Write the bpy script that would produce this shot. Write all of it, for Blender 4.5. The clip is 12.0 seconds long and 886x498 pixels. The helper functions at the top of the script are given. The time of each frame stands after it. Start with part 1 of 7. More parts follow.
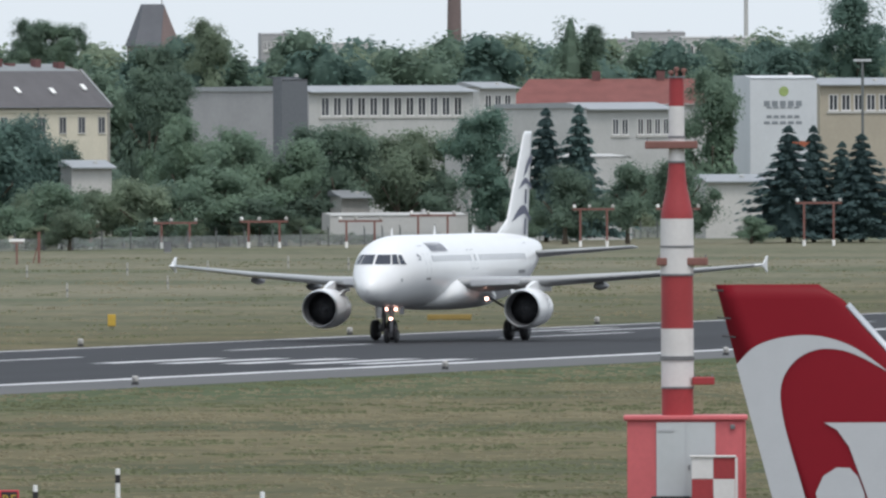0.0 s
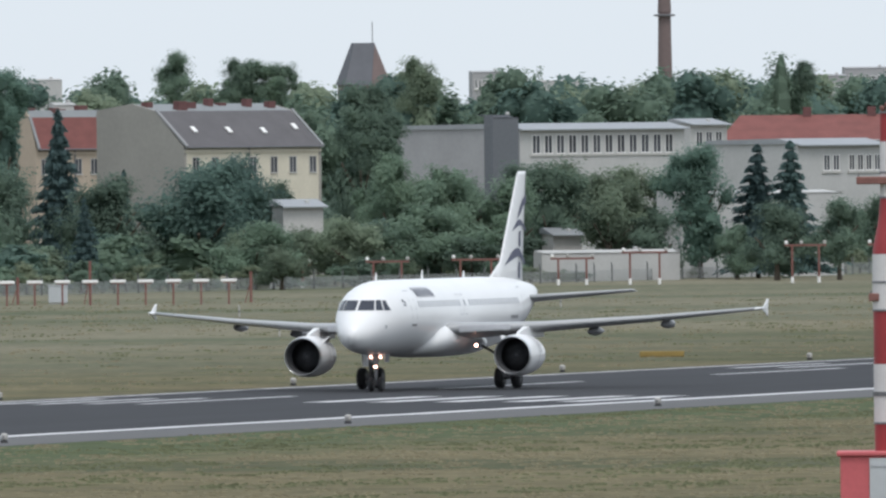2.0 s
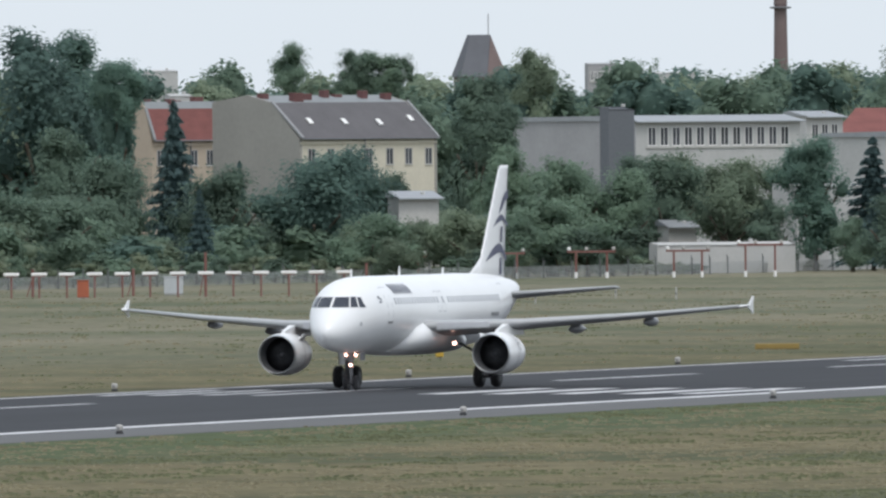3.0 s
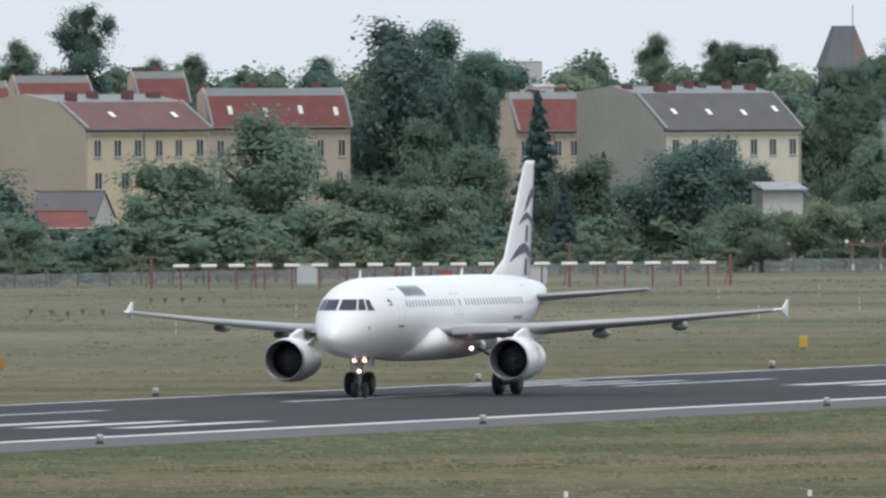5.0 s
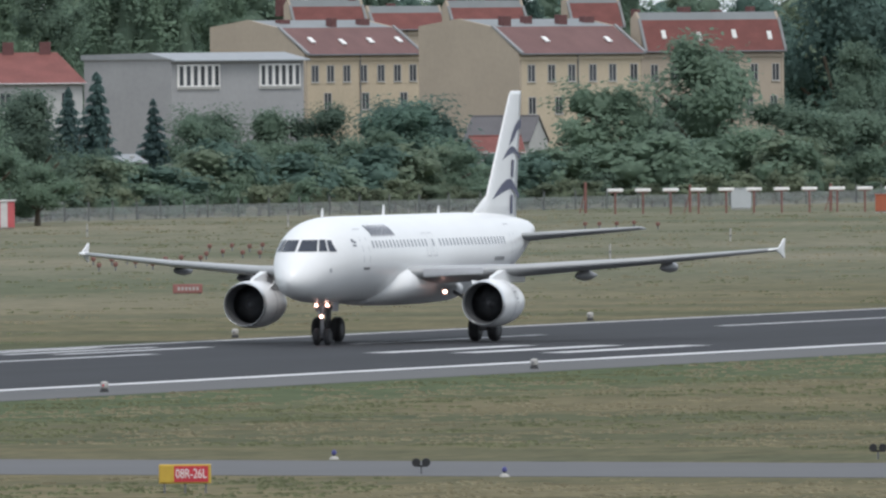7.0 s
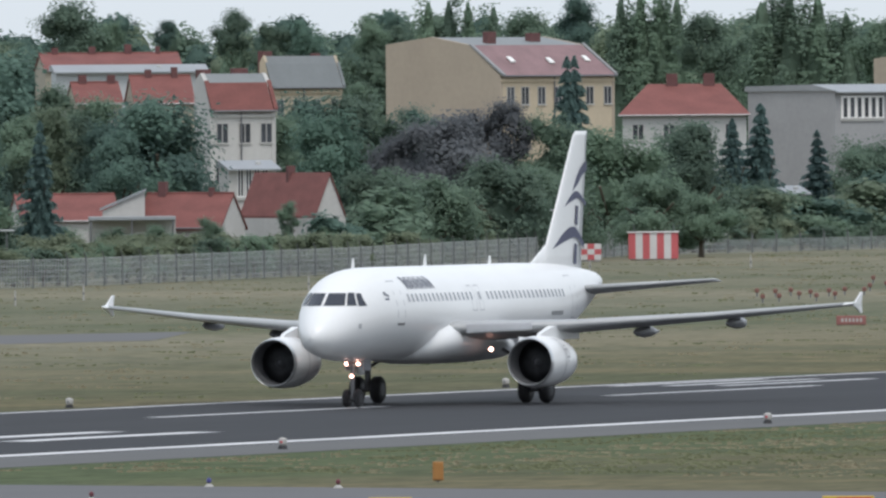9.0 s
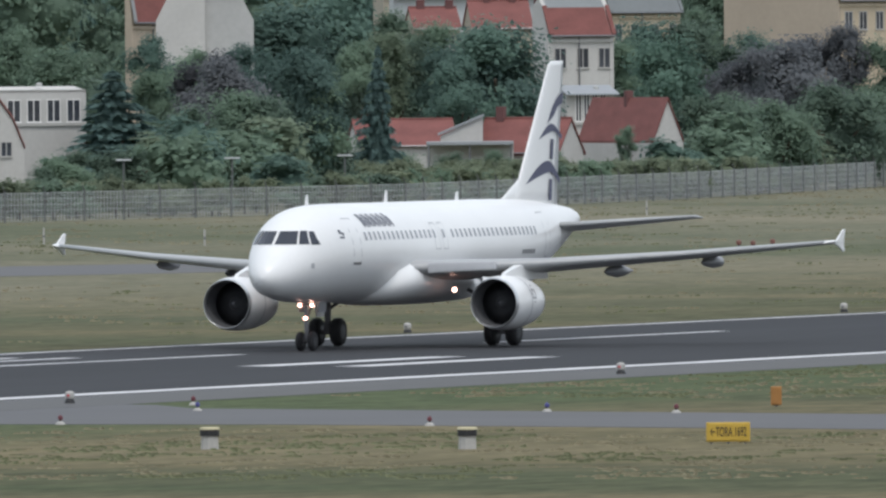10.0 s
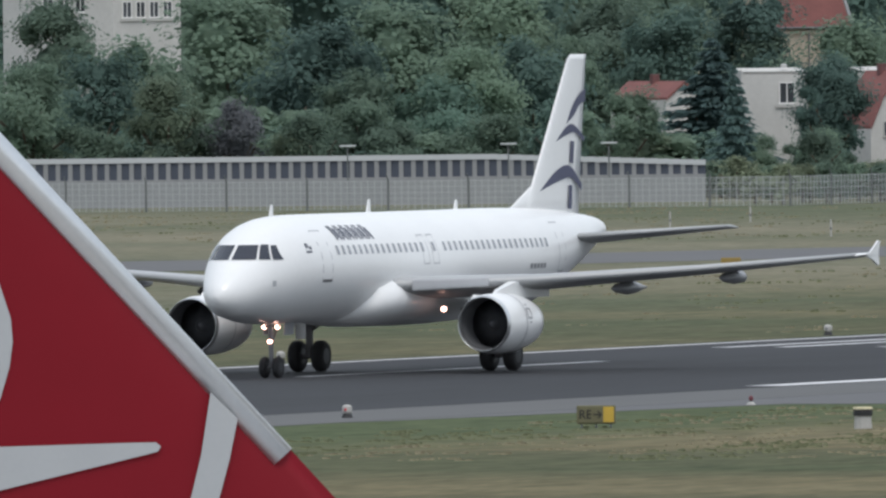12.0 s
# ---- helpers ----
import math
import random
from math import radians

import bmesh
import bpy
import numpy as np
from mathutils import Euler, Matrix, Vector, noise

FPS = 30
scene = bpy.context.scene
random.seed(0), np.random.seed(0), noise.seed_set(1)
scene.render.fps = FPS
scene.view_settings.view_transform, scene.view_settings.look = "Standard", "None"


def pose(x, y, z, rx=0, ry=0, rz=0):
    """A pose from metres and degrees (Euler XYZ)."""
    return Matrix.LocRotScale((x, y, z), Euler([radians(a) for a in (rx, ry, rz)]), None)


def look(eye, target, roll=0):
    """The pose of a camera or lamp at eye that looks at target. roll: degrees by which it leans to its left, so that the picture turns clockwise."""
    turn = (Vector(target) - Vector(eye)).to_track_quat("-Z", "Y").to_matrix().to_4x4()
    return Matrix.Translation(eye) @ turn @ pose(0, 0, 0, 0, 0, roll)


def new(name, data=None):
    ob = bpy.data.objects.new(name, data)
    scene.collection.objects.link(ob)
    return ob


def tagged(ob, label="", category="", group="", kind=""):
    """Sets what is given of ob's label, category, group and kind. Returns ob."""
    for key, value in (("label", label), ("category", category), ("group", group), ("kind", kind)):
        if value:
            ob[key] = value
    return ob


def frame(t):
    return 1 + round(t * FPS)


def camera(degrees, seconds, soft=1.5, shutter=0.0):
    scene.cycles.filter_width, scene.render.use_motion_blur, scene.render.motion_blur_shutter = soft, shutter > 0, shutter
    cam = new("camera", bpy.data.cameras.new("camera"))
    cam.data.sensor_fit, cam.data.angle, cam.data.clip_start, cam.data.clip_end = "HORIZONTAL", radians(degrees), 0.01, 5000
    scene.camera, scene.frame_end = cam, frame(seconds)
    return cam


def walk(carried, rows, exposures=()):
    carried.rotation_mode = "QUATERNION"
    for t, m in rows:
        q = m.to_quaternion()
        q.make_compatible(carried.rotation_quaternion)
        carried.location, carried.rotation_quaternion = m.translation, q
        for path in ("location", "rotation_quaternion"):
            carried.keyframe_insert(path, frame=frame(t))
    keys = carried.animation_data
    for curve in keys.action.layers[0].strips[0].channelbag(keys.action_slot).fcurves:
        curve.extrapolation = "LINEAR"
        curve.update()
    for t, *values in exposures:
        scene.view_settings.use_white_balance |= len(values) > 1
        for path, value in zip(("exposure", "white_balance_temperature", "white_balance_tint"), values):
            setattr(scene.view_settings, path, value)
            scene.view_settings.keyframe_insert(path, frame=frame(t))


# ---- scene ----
# ================= camera: stands on a terrace and pans with the aircraft =================
EYE_Z = 13.78
cam = camera(2.2034, 12.0, soft=2.5)
CAM = [
    (0, 14.5150, -0.3809, -0.232),
    (0.5, 14.5983, -0.4262, -0.408),
    (1, 14.7752, -0.4232, -0.558),
    (1.5, 14.9239, -0.3618, -0.622),
    (2, 15.0414, -0.2837, -0.599),
    (2.5, 15.2087, -0.2803, -0.567),
    (2.7, 15.2530, -0.2904, -0.545),
    (4.5, 15.9684, -0.3025, -0.326),
    (5, 16.2342, -0.3178, -0.374),
    (5.5, 16.4904, -0.3958, -0.371),
    (6, 16.7790, -0.4899, -0.408),
    (6.5, 17.1085, -0.4877, -0.489),
    (6.7, 17.1736, -0.4899, -0.508),
    (8.3, 18.3783, -0.4515, -0.440),
    (8.5, 18.5308, -0.4221, -0.399),
    (9, 18.9652, -0.4056, -0.457),
    (9.5, 19.3717, -0.4514, -0.550),
    (10, 19.8075, -0.5856, -0.496),
    (10.5, 20.2483, -0.5994, -0.439),
    (11, 20.8157, -0.6197, -0.506),
    (11.5, 21.4574, -0.6064, -0.483),
    (12, 22.0655, -0.6134, -0.704),
]
PLANE = [(0, 1237.28), (0.5, 1226.12), (1, 1214.30), (1.5, 1201.87), (2, 1188.85), (2.5, 1175.19), (2.7, 1169.52), (4.5, 1112.46), (5, 1094.84), (5.5, 1076.56), (6, 1057.58), (6.5, 1037.79), (6.7, 1029.64), (8.3, 960.11), (8.5, 950.90), (9, 927.50), (9.5, 903.74), (10, 879.66), (10.5, 855.21), (11, 830.35), (11.5, 804.91), (12, 778.78)]


def aim(az, el, roll):
    a, e = radians(az), radians(el)
    return look((0, 0, EYE_Z), (math.cos(a) * math.cos(e), math.sin(a) * math.cos(e), EYE_Z + math.sin(e)), roll)


walk(cam, [(t, aim(a, e, r)) for t, a, e, r in CAM], exposures=((0, 0.10), (2.5, 0.07), (8.5, 0.04), (12, -0.02)))

# ================= light: bright overcast day with a weak veiled sun =================
SUN_EL, SUN_AZ = 62, 218          # degrees; the sun stands behind the camera, to its right
world = bpy.data.worlds.new("overcast_sky")
scene.world = world
world.use_nodes = True
wn, wl = world.node_tree.nodes, world.node_tree.links
sky = wn.new("ShaderNodeTexSky")
sky.sky_type, sky.sun_disc = "NISHITA", False
sky.sun_elevation, sky.sun_rotation = radians(SUN_EL), radians(90 - SUN_AZ)
sky.air_density, sky.dust_density = 1.0, 4.0
bg_sky = wn["Background"]
bg_sky.inputs["Strength"].default_value = 0.05
wl.new(sky.outputs[0], bg_sky.inputs["Color"])
bg_cloud = wn.new("ShaderNodeBackground")      # the closed cloud cover
bg_cloud.inputs["Color"].default_value = (0.638, 0.700, 0.764, 1)
bg_cloud.inputs["Strength"].default_value = 1.07
addw = wn.new("ShaderNodeAddShader")
wl.new(bg_sky.outputs[0], addw.inputs[0])
wl.new(bg_cloud.outputs[0], addw.inputs[1])
wl.new(addw.outputs[0], wn["World Output"].inputs["Surface"])
sun = new("sun", bpy.data.lights.new("sun", "SUN"))
sun.data.energy, sun.data.angle, sun.data.color = 1.10, radians(18), (1.0, 0.985, 0.96)
_a, _e = radians(SUN_AZ), radians(SUN_EL)
sun.matrix_world = look((math.cos(_a) * math.cos(_e) * 50, math.sin(_a) * math.cos(_e) * 50, math.sin(_e) * 50), (0, 0, 0))


# ================= materials =================
def mat(name, col, rough=0.6, metal=0.0, var=0.12, scale=3.0, bump=0.0, bscale=40.0, stretch=(1, 1, 1), col2=None, spec=0.5, isl=0.0, obj=0.0, emit=0.0):
    """Colour with variation at two scales, fine relief, and variation piece by piece."""
    m = bpy.data.materials.new(name)
    m.use_nodes = True
    n, l = m.node_tree.nodes, m.node_tree.links
    b = n["Principled BSDF"]
    b.inputs["Roughness"].default_value, b.inputs["Metallic"].default_value = rough, metal
    b.inputs["Specular IOR Level"].default_value = spec
    tc, mp = n.new("ShaderNodeTexCoord"), n.new("ShaderNodeMapping")
    l.new(tc.outputs["Object"], mp.inputs["Vector"])
    mp.inputs["Scale"].default_value = stretch
    n1, n2 = n.new("ShaderNodeTexNoise"), n.new("ShaderNodeTexNoise")
    n1.inputs["Scale"].default_value, n2.inputs["Scale"].default_value = scale, scale * 9
    n1.inputs["Detail"].default_value = n2.inputs["Detail"].default_value = 4
    l.new(mp.outputs[0], n1.inputs["Vector"]), l.new(mp.outputs[0], n2.inputs["Vector"])
    avg = n.new("ShaderNodeMath")
    avg.operation = "MULTIPLY_ADD"
    l.new(n2.outputs["Fac"], avg.inputs[0])
    avg.inputs[1].default_value = 0.4
    half = n.new("ShaderNodeMath")
    half.operation = "MULTIPLY"
    half.inputs[1].default_value = 0.6
    l.new(n1.outputs["Fac"], half.inputs[0]), l.new(half.outputs[0], avg.inputs[2])
    ramp = n.new("ShaderNodeValToRGB")
    ramp.color_ramp.elements[0].position, ramp.color_ramp.elements[1].position = 0.3, 0.7
    c2 = col2 or tuple(min(1, c * (1 + var)) for c in col)
    c1 = col if col2 else tuple(c * (1 - var) for c in col)
    ramp.color_ramp.elements[0].color, ramp.color_ramp.elements[1].color = (*c1, 1), (*c2, 1)
    l.new(avg.outputs[0], ramp.inputs[0])
    out = ramp.outputs[0]
    if isl or obj:
        src = n.new("ShaderNodeNewGeometry").outputs["Random Per Island"] if isl else n.new("ShaderNodeObjectInfo").outputs["Random"]
        k = isl or obj
        mr = n.new("ShaderNodeMapRange")
        mr.inputs["To Min"].default_value, mr.inputs["To Max"].default_value = 1 - k, 1 + k
        l.new(src, mr.inputs["Value"])
        hsv = n.new("ShaderNodeHueSaturation")
        l.new(mr.outputs[0], hsv.inputs["Value"]), l.new(out, hsv.inputs["Color"])
        out = hsv.outputs[0]
    l.new(out, b.inputs["Base Color"])
    if bump:
        n3, bp = n.new("ShaderNodeTexNoise"), n.new("ShaderNodeBump")
        n3.inputs["Scale"].default_value = bscale
        l.new(mp.outputs[0], n3.inputs["Vector"]), l.new(n3.outputs["Fac"], bp.inputs["Height"])
        bp.inputs["Strength"].default_value = bump
        l.new(bp.outputs[0], b.inputs["Normal"])
    if emit:
        b.inputs["Emission Color"].default_value, b.inputs["Emission Strength"].default_value = (*col, 1), emit
    return m


M_WHITE = mat("white_aircraft_paint", (0.76, 0.765, 0.765), 0.28, var=0.03, scale=0.6)
M_GREYP = mat("grey_wing_paint", (0.36, 0.368, 0.375), 0.35, var=0.06, scale=0.8)
M_FAIRING = mat("dark_grey_fairing", (0.24, 0.245, 0.26), 0.4, var=0.06)
M_LIP = mat("bare_metal", (0.62, 0.63, 0.64), 0.3, 0.9, var=0.06)
M_DARK = mat("dark_metal", (0.035, 0.036, 0.04), 0.5, 0.4, var=0.2)
M_GLASS = mat("cockpit_glass", (0.03, 0.035, 0.05), 0.08, var=0.1)
M_CABIN = mat("cabin_glass", (0.30, 0.31, 0.34), 0.15, var=0.1)
M_NAVY = mat("navy_paint", (0.045, 0.05, 0.11), 0.35, var=0.08)
M_TITLE = mat("blue_grey_paint", (0.06, 0.065, 0.095), 0.35, var=0.08)
M_DUCT = mat("dark_inlet_lining", (0.11, 0.112, 0.118), 0.5, var=0.1)
M_FAN = mat("fan_blades", (0.075, 0.077, 0.083), 0.45, 0.3, var=0.2)
M_SEAM = mat("door_seam", (0.42, 0.43, 0.45), 0.5, var=0.05)
M_TYRE = mat("tyre_rubber", (0.018, 0.018, 0.02), 0.8, var=0.25)
M_STRUT = mat("strut_metal", (0.20, 0.20, 0.21), 0.4, 0.6, var=0.2)
M_LAMPR = mat("lit_landing_lamp", (1.0, 0.56, 0.46), 0.3, var=0.0, emit=7)
M_RED = mat("red_tail_paint", (0.172, 0.005, 0.012), 0.5, var=0.04, scale=0.5, spec=0.15)
M_RWHITE = mat("red_aircraft_white", (0.36, 0.37, 0.38), 0.35, var=0.04)
M_MRED = mat("mast_red_paint", (0.30, 0.03, 0.035), 0.55, var=0.15, scale=0.8)
M_HRED = mat("hut_faded_red_paint", (0.52, 0.11, 0.12), 0.6, var=0.12, scale=0.8)
M_MWHITE = mat("mast_white_paint", (0.62, 0.60, 0.59), 0.55, var=0.08, scale=0.8)
M_ASPH = mat("runway_asphalt", (0.026, 0.027, 0.031), 0.85, var=0.22, scale=0.05, stretch=(0.25, 3, 1), bump=0.2, bscale=8, spec=0.25)
M_SHOULDER = mat("grey_shoulder_concrete", (0.088, 0.088, 0.088), 0.9, var=0.12, scale=0.08, stretch=(0.3, 2, 1))
M_TAXI = mat("taxiway_asphalt", (0.096, 0.096, 0.10), 0.9, var=0.1, scale=0.08)
M_PAINT = mat("worn_white_marking", (0.42, 0.42, 0.43), 0.8, scale=0.6, col2=(0.74, 0.74, 0.75), stretch=(0.15, 1, 1))
M_YELLOW = mat("yellow_sign", (0.50, 0.33, 0.045), 0.5, var=0.1)
M_SIGNRED = mat("red_sign", (0.50, 0.03, 0.05), 0.5, var=0.06)
M_BLACK = mat("black_paint", (0.015, 0.015, 0.017), 0.6, var=0.2)
M_SIGNWHITE = mat("white_sign_paint", (0.75, 0.75, 0.74), 0.5, var=0.05)
M_ORANGE = mat("orange_paint", (0.36, 0.10, 0.05), 0.6, var=0.15)
M_POLERED = mat("faded_orange_poles", (0.20, 0.09, 0.075), 0.7, var=0.15)
M_LAMPW = mat("white_lamp_panel", (0.80, 0.79, 0.77), 0.5, var=0.06)
M_CONC = mat("pale_concrete", (0.40, 0.39, 0.37), 0.9, var=0.12, scale=1.2)
M_FENCE = mat("grey_fence_mesh", (0.42, 0.44, 0.44), 0.7, 0.2, var=0.1, scale=0.5)
M_POST = mat("fence_post_steel", (0.15, 0.16, 0.16), 0.7, 0.2, var=0.1)
M_LIGHTGREY = mat("light_grey_panel", (0.46, 0.48, 0.49), 0.6, var=0.06, scale=0.4)
M_BLUEGREY = mat("blue_grey_panel", (0.055, 0.065, 0.09), 0.6, var=0.12, scale=0.4)


def ground_mat():
    """Dry summer grass: straw and green in long drifts, with finer tufts."""
    m = bpy.data.materials.new("dry_grass")
    m.use_nodes = True
    n, l = m.node_tree.nodes, m.node_tree.links
    b = n["Principled BSDF"]
    b.inputs["Roughness"].default_value, b.inputs["Specular IOR Level"].default_value = 0.95, 0.1
    tc = n.new("ShaderNodeTexCoord")

    def noise_at(sx, sy, detail=5):
        mp, nz = n.new("ShaderNodeMapping"), n.new("ShaderNodeTexNoise")
        mp.inputs["Scale"].default_value = (sx, sy, 1)
        mp.inputs["Rotation"].default_value = (0, 0, radians(-6))
        l.new(tc.outputs["Object"], mp.inputs["Vector"]), l.new(mp.outputs[0], nz.inputs["Vector"])
        nz.inputs["Scale"].default_value, nz.inputs["Detail"].default_value = 1.0, detail
        return nz.outputs["Fac"]

    def ramp(src, stops):
        r = n.new("ShaderNodeValToRGB")
        r.color_ramp.elements[0].position, r.color_ramp.elements[0].color = stops[0][0], (*stops[0][1], 1)
        r.color_ramp.elements[1].position, r.color_ramp.elements[1].color = stops[-1][0], (*stops[-1][1], 1)
        for p, c in stops[1:-1]:
            r.color_ramp.elements.new(p).color = (*c, 1)
        l.new(src, r.inputs[0])
        return r.outputs[0]

    broad = ramp(noise_at(0.030, 0.006), [(0.34, (0.068, 0.082, 0.043)), (0.46, (0.096, 0.095, 0.055)), (0.56, (0.138, 0.120, 0.070)), (0.70, (0.168, 0.144, 0.088))])
    fine = ramp(noise_at(0.22, 0.6), [(0.30, (0.62, 0.66, 0.60)), (0.52, (0.98, 0.98, 0.96)), (0.72, (1.18, 1.14, 1.10))])
    tuft = ramp(noise_at(0.7, 3.0, 3), [(0.3, (0.72, 0.74, 0.70)), (0.7, (1.2, 1.18, 1.15))])
    # greener strip of unworn grass beside the runway
    sep = n.new("ShaderNodeSeparateXYZ")
    l.new(tc.outputs["Object"], sep.inputs[0])
    edge = n.new("ShaderNodeMath")
    edge.operation = "MULTIPLY_ADD"
    l.new(noise_at(0.03, 0.03, 3), edge.inputs[0])
    edge.inputs[1].default_value = 18.0
    l.new(sep.outputs["Y"], edge.inputs[2])
    up, dn = n.new("ShaderNodeMapRange"), n.new("ShaderNodeMapRange")
    for node, a, c in ((up, 273, 285), (dn, 330, 312)):
        node.inputs["From Min"].default_value, node.inputs["From Max"].default_value = a, c
        l.new(edge.outputs[0], node.inputs["Value"])
    both = n.new("ShaderNodeMath")
    both.operation = "MULTIPLY"
    l.new(up.outputs[0], both.inputs[0]), l.new(dn.outputs[0], both.inputs[1])
    verge = n.new("ShaderNodeMix")
    verge.data_type = "RGBA"
    l.new(both.outputs[0], verge.inputs["Factor"]), l.new(broad, verge.inputs["A"])
    verge.inputs["B"].default_value = (0.078, 0.098, 0.050, 1)
    # beyond the runway, distance haze is painted in as a paler straw colour
    far, far_haze = n.new("ShaderNodeMapRange"), n.new("ShaderNodeMix")
    far.inputs["From Min"].default_value, far.inputs["From Max"].default_value = 352, 430
    far.inputs["To Max"].default_value = 0.75
    l.new(edge.outputs[0], far.inputs["Value"])
    far_haze.data_type = "RGBA"
    l.new(far.outputs[0], far_haze.inputs["Factor"]), l.new(verge.outputs["Result"], far_haze.inputs["A"])
    l.new(ramp(noise_at(0.012, 0.010), [(0.36, (0.105, 0.122, 0.080)), (0.50, (0.168, 0.164, 0.122)), (0.64, (0.215, 0.200, 0.155))]), far_haze.inputs["B"])
    cur = far_haze.outputs["Result"]
    for other in (fine, tuft):
        mx = n.new("ShaderNodeMix")
        mx.data_type, mx.blend_type = "RGBA", "MULTIPLY"
        mx.inputs["Factor"].default_value = 1.0
        l.new(cur, mx.inputs["A"]), l.new(other, mx.inputs["B"])
        cur = mx.outputs["Result"]
    l.new(cur, b.inputs["Base Color"])
    return m


M_GRASS = ground_mat()


# ================= mesh helpers =================
def mesh_from(name, verts, faces, material=None, smooth=False):
    me = bpy.data.meshes.new(name)
    me.from_pydata([tuple(v) for v in verts], [], faces)
    me.update()
    if material:
        me.materials.append(material)
    if smooth:
        me.shade_smooth()
    return me


def part(name, geo, material, parent=None, label="", smooth=False):
    """geo: (verts, faces). One mesh object under a thing or a part."""
    ob = new(name, mesh_from(name, geo[0], geo[1], material, smooth))
    ob.parent = parent
    return tagged(ob, label)


def thing(name, x, y, z=0.0, yaw=0.0, label="", category="", group="", kind=""):
    ob = new(name)
    ob.matrix_world = pose(x, y, z, 0, 0, yaw)
    return tagged(ob, label, category, group, kind)


def box(x0, x1, y0, y1, z0, z1, bev=0.0):
    """A box, with chamfered edges when bev is given."""
    if not bev:
        v = [(x, y, z) for z in (z0, z1) for y in (y0, y1) for x in (x0, x1)]
        return v, [(0, 2, 3, 1), (4, 5, 7, 6), (0, 1, 5, 4), (1, 3, 7, 5), (3, 2, 6, 7), (2, 0, 4, 6)]
    bm = bmesh.new()
    v = [bm.verts.new((x, y, z)) for z in (z0, z1) for y in (y0, y1) for x in (x0, x1)]
    for f in [(0, 2, 3, 1), (4, 5, 7, 6), (0, 1, 5, 4), (1, 3, 7, 5), (3, 2, 6, 7), (2, 0, 4, 6)]:
        bm.faces.new([v[i] for i in f])
    bmesh.ops.bevel(bm, geom=bm.edges[:], offset=bev, segments=1, affect="EDGES")
    bm.verts.index_update()
    out = [tuple(p.co) for p in bm.verts], [tuple(p.index for p in f.verts) for f in bm.faces]
    bm.free()
    return out


def join(*geos):
    V, F = [], []
    for v, f in geos:
        k = len(V)
        V += list(v)
        F += [tuple(i + k for i in q) for q in f]
    return V, F


def loft(rings, caps=True, closed=True):
    """Rings of equal count, joined into a skin."""
    n = len(rings[0])
    V = [p for r in rings for p in r]
    F = []
    for i in range(len(rings) - 1):
        for j in range(n if closed else n - 1):
            k = (j + 1) % n
            F.append((i * n + j, i * n + k, (i + 1) * n + k, (i + 1) * n + j))
    if caps:
        F.append(tuple(range(n - 1, -1, -1)))
        F.append(tuple((len(rings) - 1) * n + j for j in range(n)))
    return V, F


def tube(profile, axis="z", seg=16, at=(0, 0, 0), caps=True):
    """A turned body: profile of (position along axis, radius)."""
    rings = []
    for p, r in profile:
        ring = []
        for j in range(seg):
            a = 2 * math.pi * j / seg
            c, s = r * math.cos(a), r * math.sin(a)
            q = {"z": (c, s, p), "x": (p, c, s), "y": (s, p, c)}[axis]
            ring.append((q[0] + at[0], q[1] + at[1], q[2] + at[2]))
        rings.append(ring)
    return loft(rings, caps)


def bar(a, b, r, seg=6):
    """A round bar from a to b."""
    a, b = Vector(a), Vector(b)
    q = (b - a).to_track_quat("Z", "Y")
    rings = [[tuple(p + q @ Vector((r * math.cos(2 * math.pi * j / seg), r * math.sin(2 * math.pi * j / seg), 0))) for j in range(seg)] for p in (a, b)]
    return loft(rings)


def spot(az, d):
    """Ground place at a bearing (degrees from the runway's direction) and distance from the terrace."""
    return d * math.cos(radians(az)), d * math.sin(radians(az))


# ================= ground, runway, taxiways =================
def sheet(name, pts, z, material, label, kind="structure", th=0.0):
    """A level slab with the outline pts."""
    n = len(pts)
    if th:
        V = [(x, y, z) for x, y in pts] + [(x, y, z - th) for x, y in pts]
        F = [tuple(range(n)), tuple(range(2 * n - 1, n - 1, -1))] + [(i, i + n, (i + 1) % n + n, (i + 1) % n) for i in range(n)]
    else:
        V, F = [(x, y, z) for x, y in pts], [tuple(range(n))]
    ob = new(name, mesh_from(name, V, F, material))
    return tagged(ob, label, name.split("_")[0], kind=kind)


sheet("ground", [(-3000, -3000), (9000, -3000), (9000, 6000), (-3000, 6000)], 0.0, M_GRASS, "dry mown airfield grass in straw and green drifts")
sheet("runway", [(-600, 295.6), (3400, 295.6), (3400, 336.9), (-600, 336.9)], 0.02, M_ASPH, "dark grooved asphalt runway with worn white markings", th=0.3)
sheet("runway_shoulder", [(-600, 287.6), (3400, 287.6), (3400, 295.6), (-600, 295.6)], 0.016, M_SHOULDER, "pale grey concrete strip along the runway edge", th=0.3)
sheet("taxiway_link", [(692, 140), (698, 180), (704, 205.5), (714, 237), (727, 267.5), (729, 283), (700, 287.5), (765, 287.6), (764, 286), (757, 282), (741, 247), (729, 214), (723, 185), (716, 140)], 0.012, M_TAXI, "grey asphalt taxiway leading to the runway", th=0.3)
sheet("taxiway_far", [(1185, 424), (1225, 436), (1165, 466), (1135, 492), (1105, 545), (1080, 640), (1030, 640), (1062, 525), (1092, 470), (1122, 447), (1160, 430)], 0.012, M_TAXI, "grey asphalt taxiway beyond the runway", th=0.3)


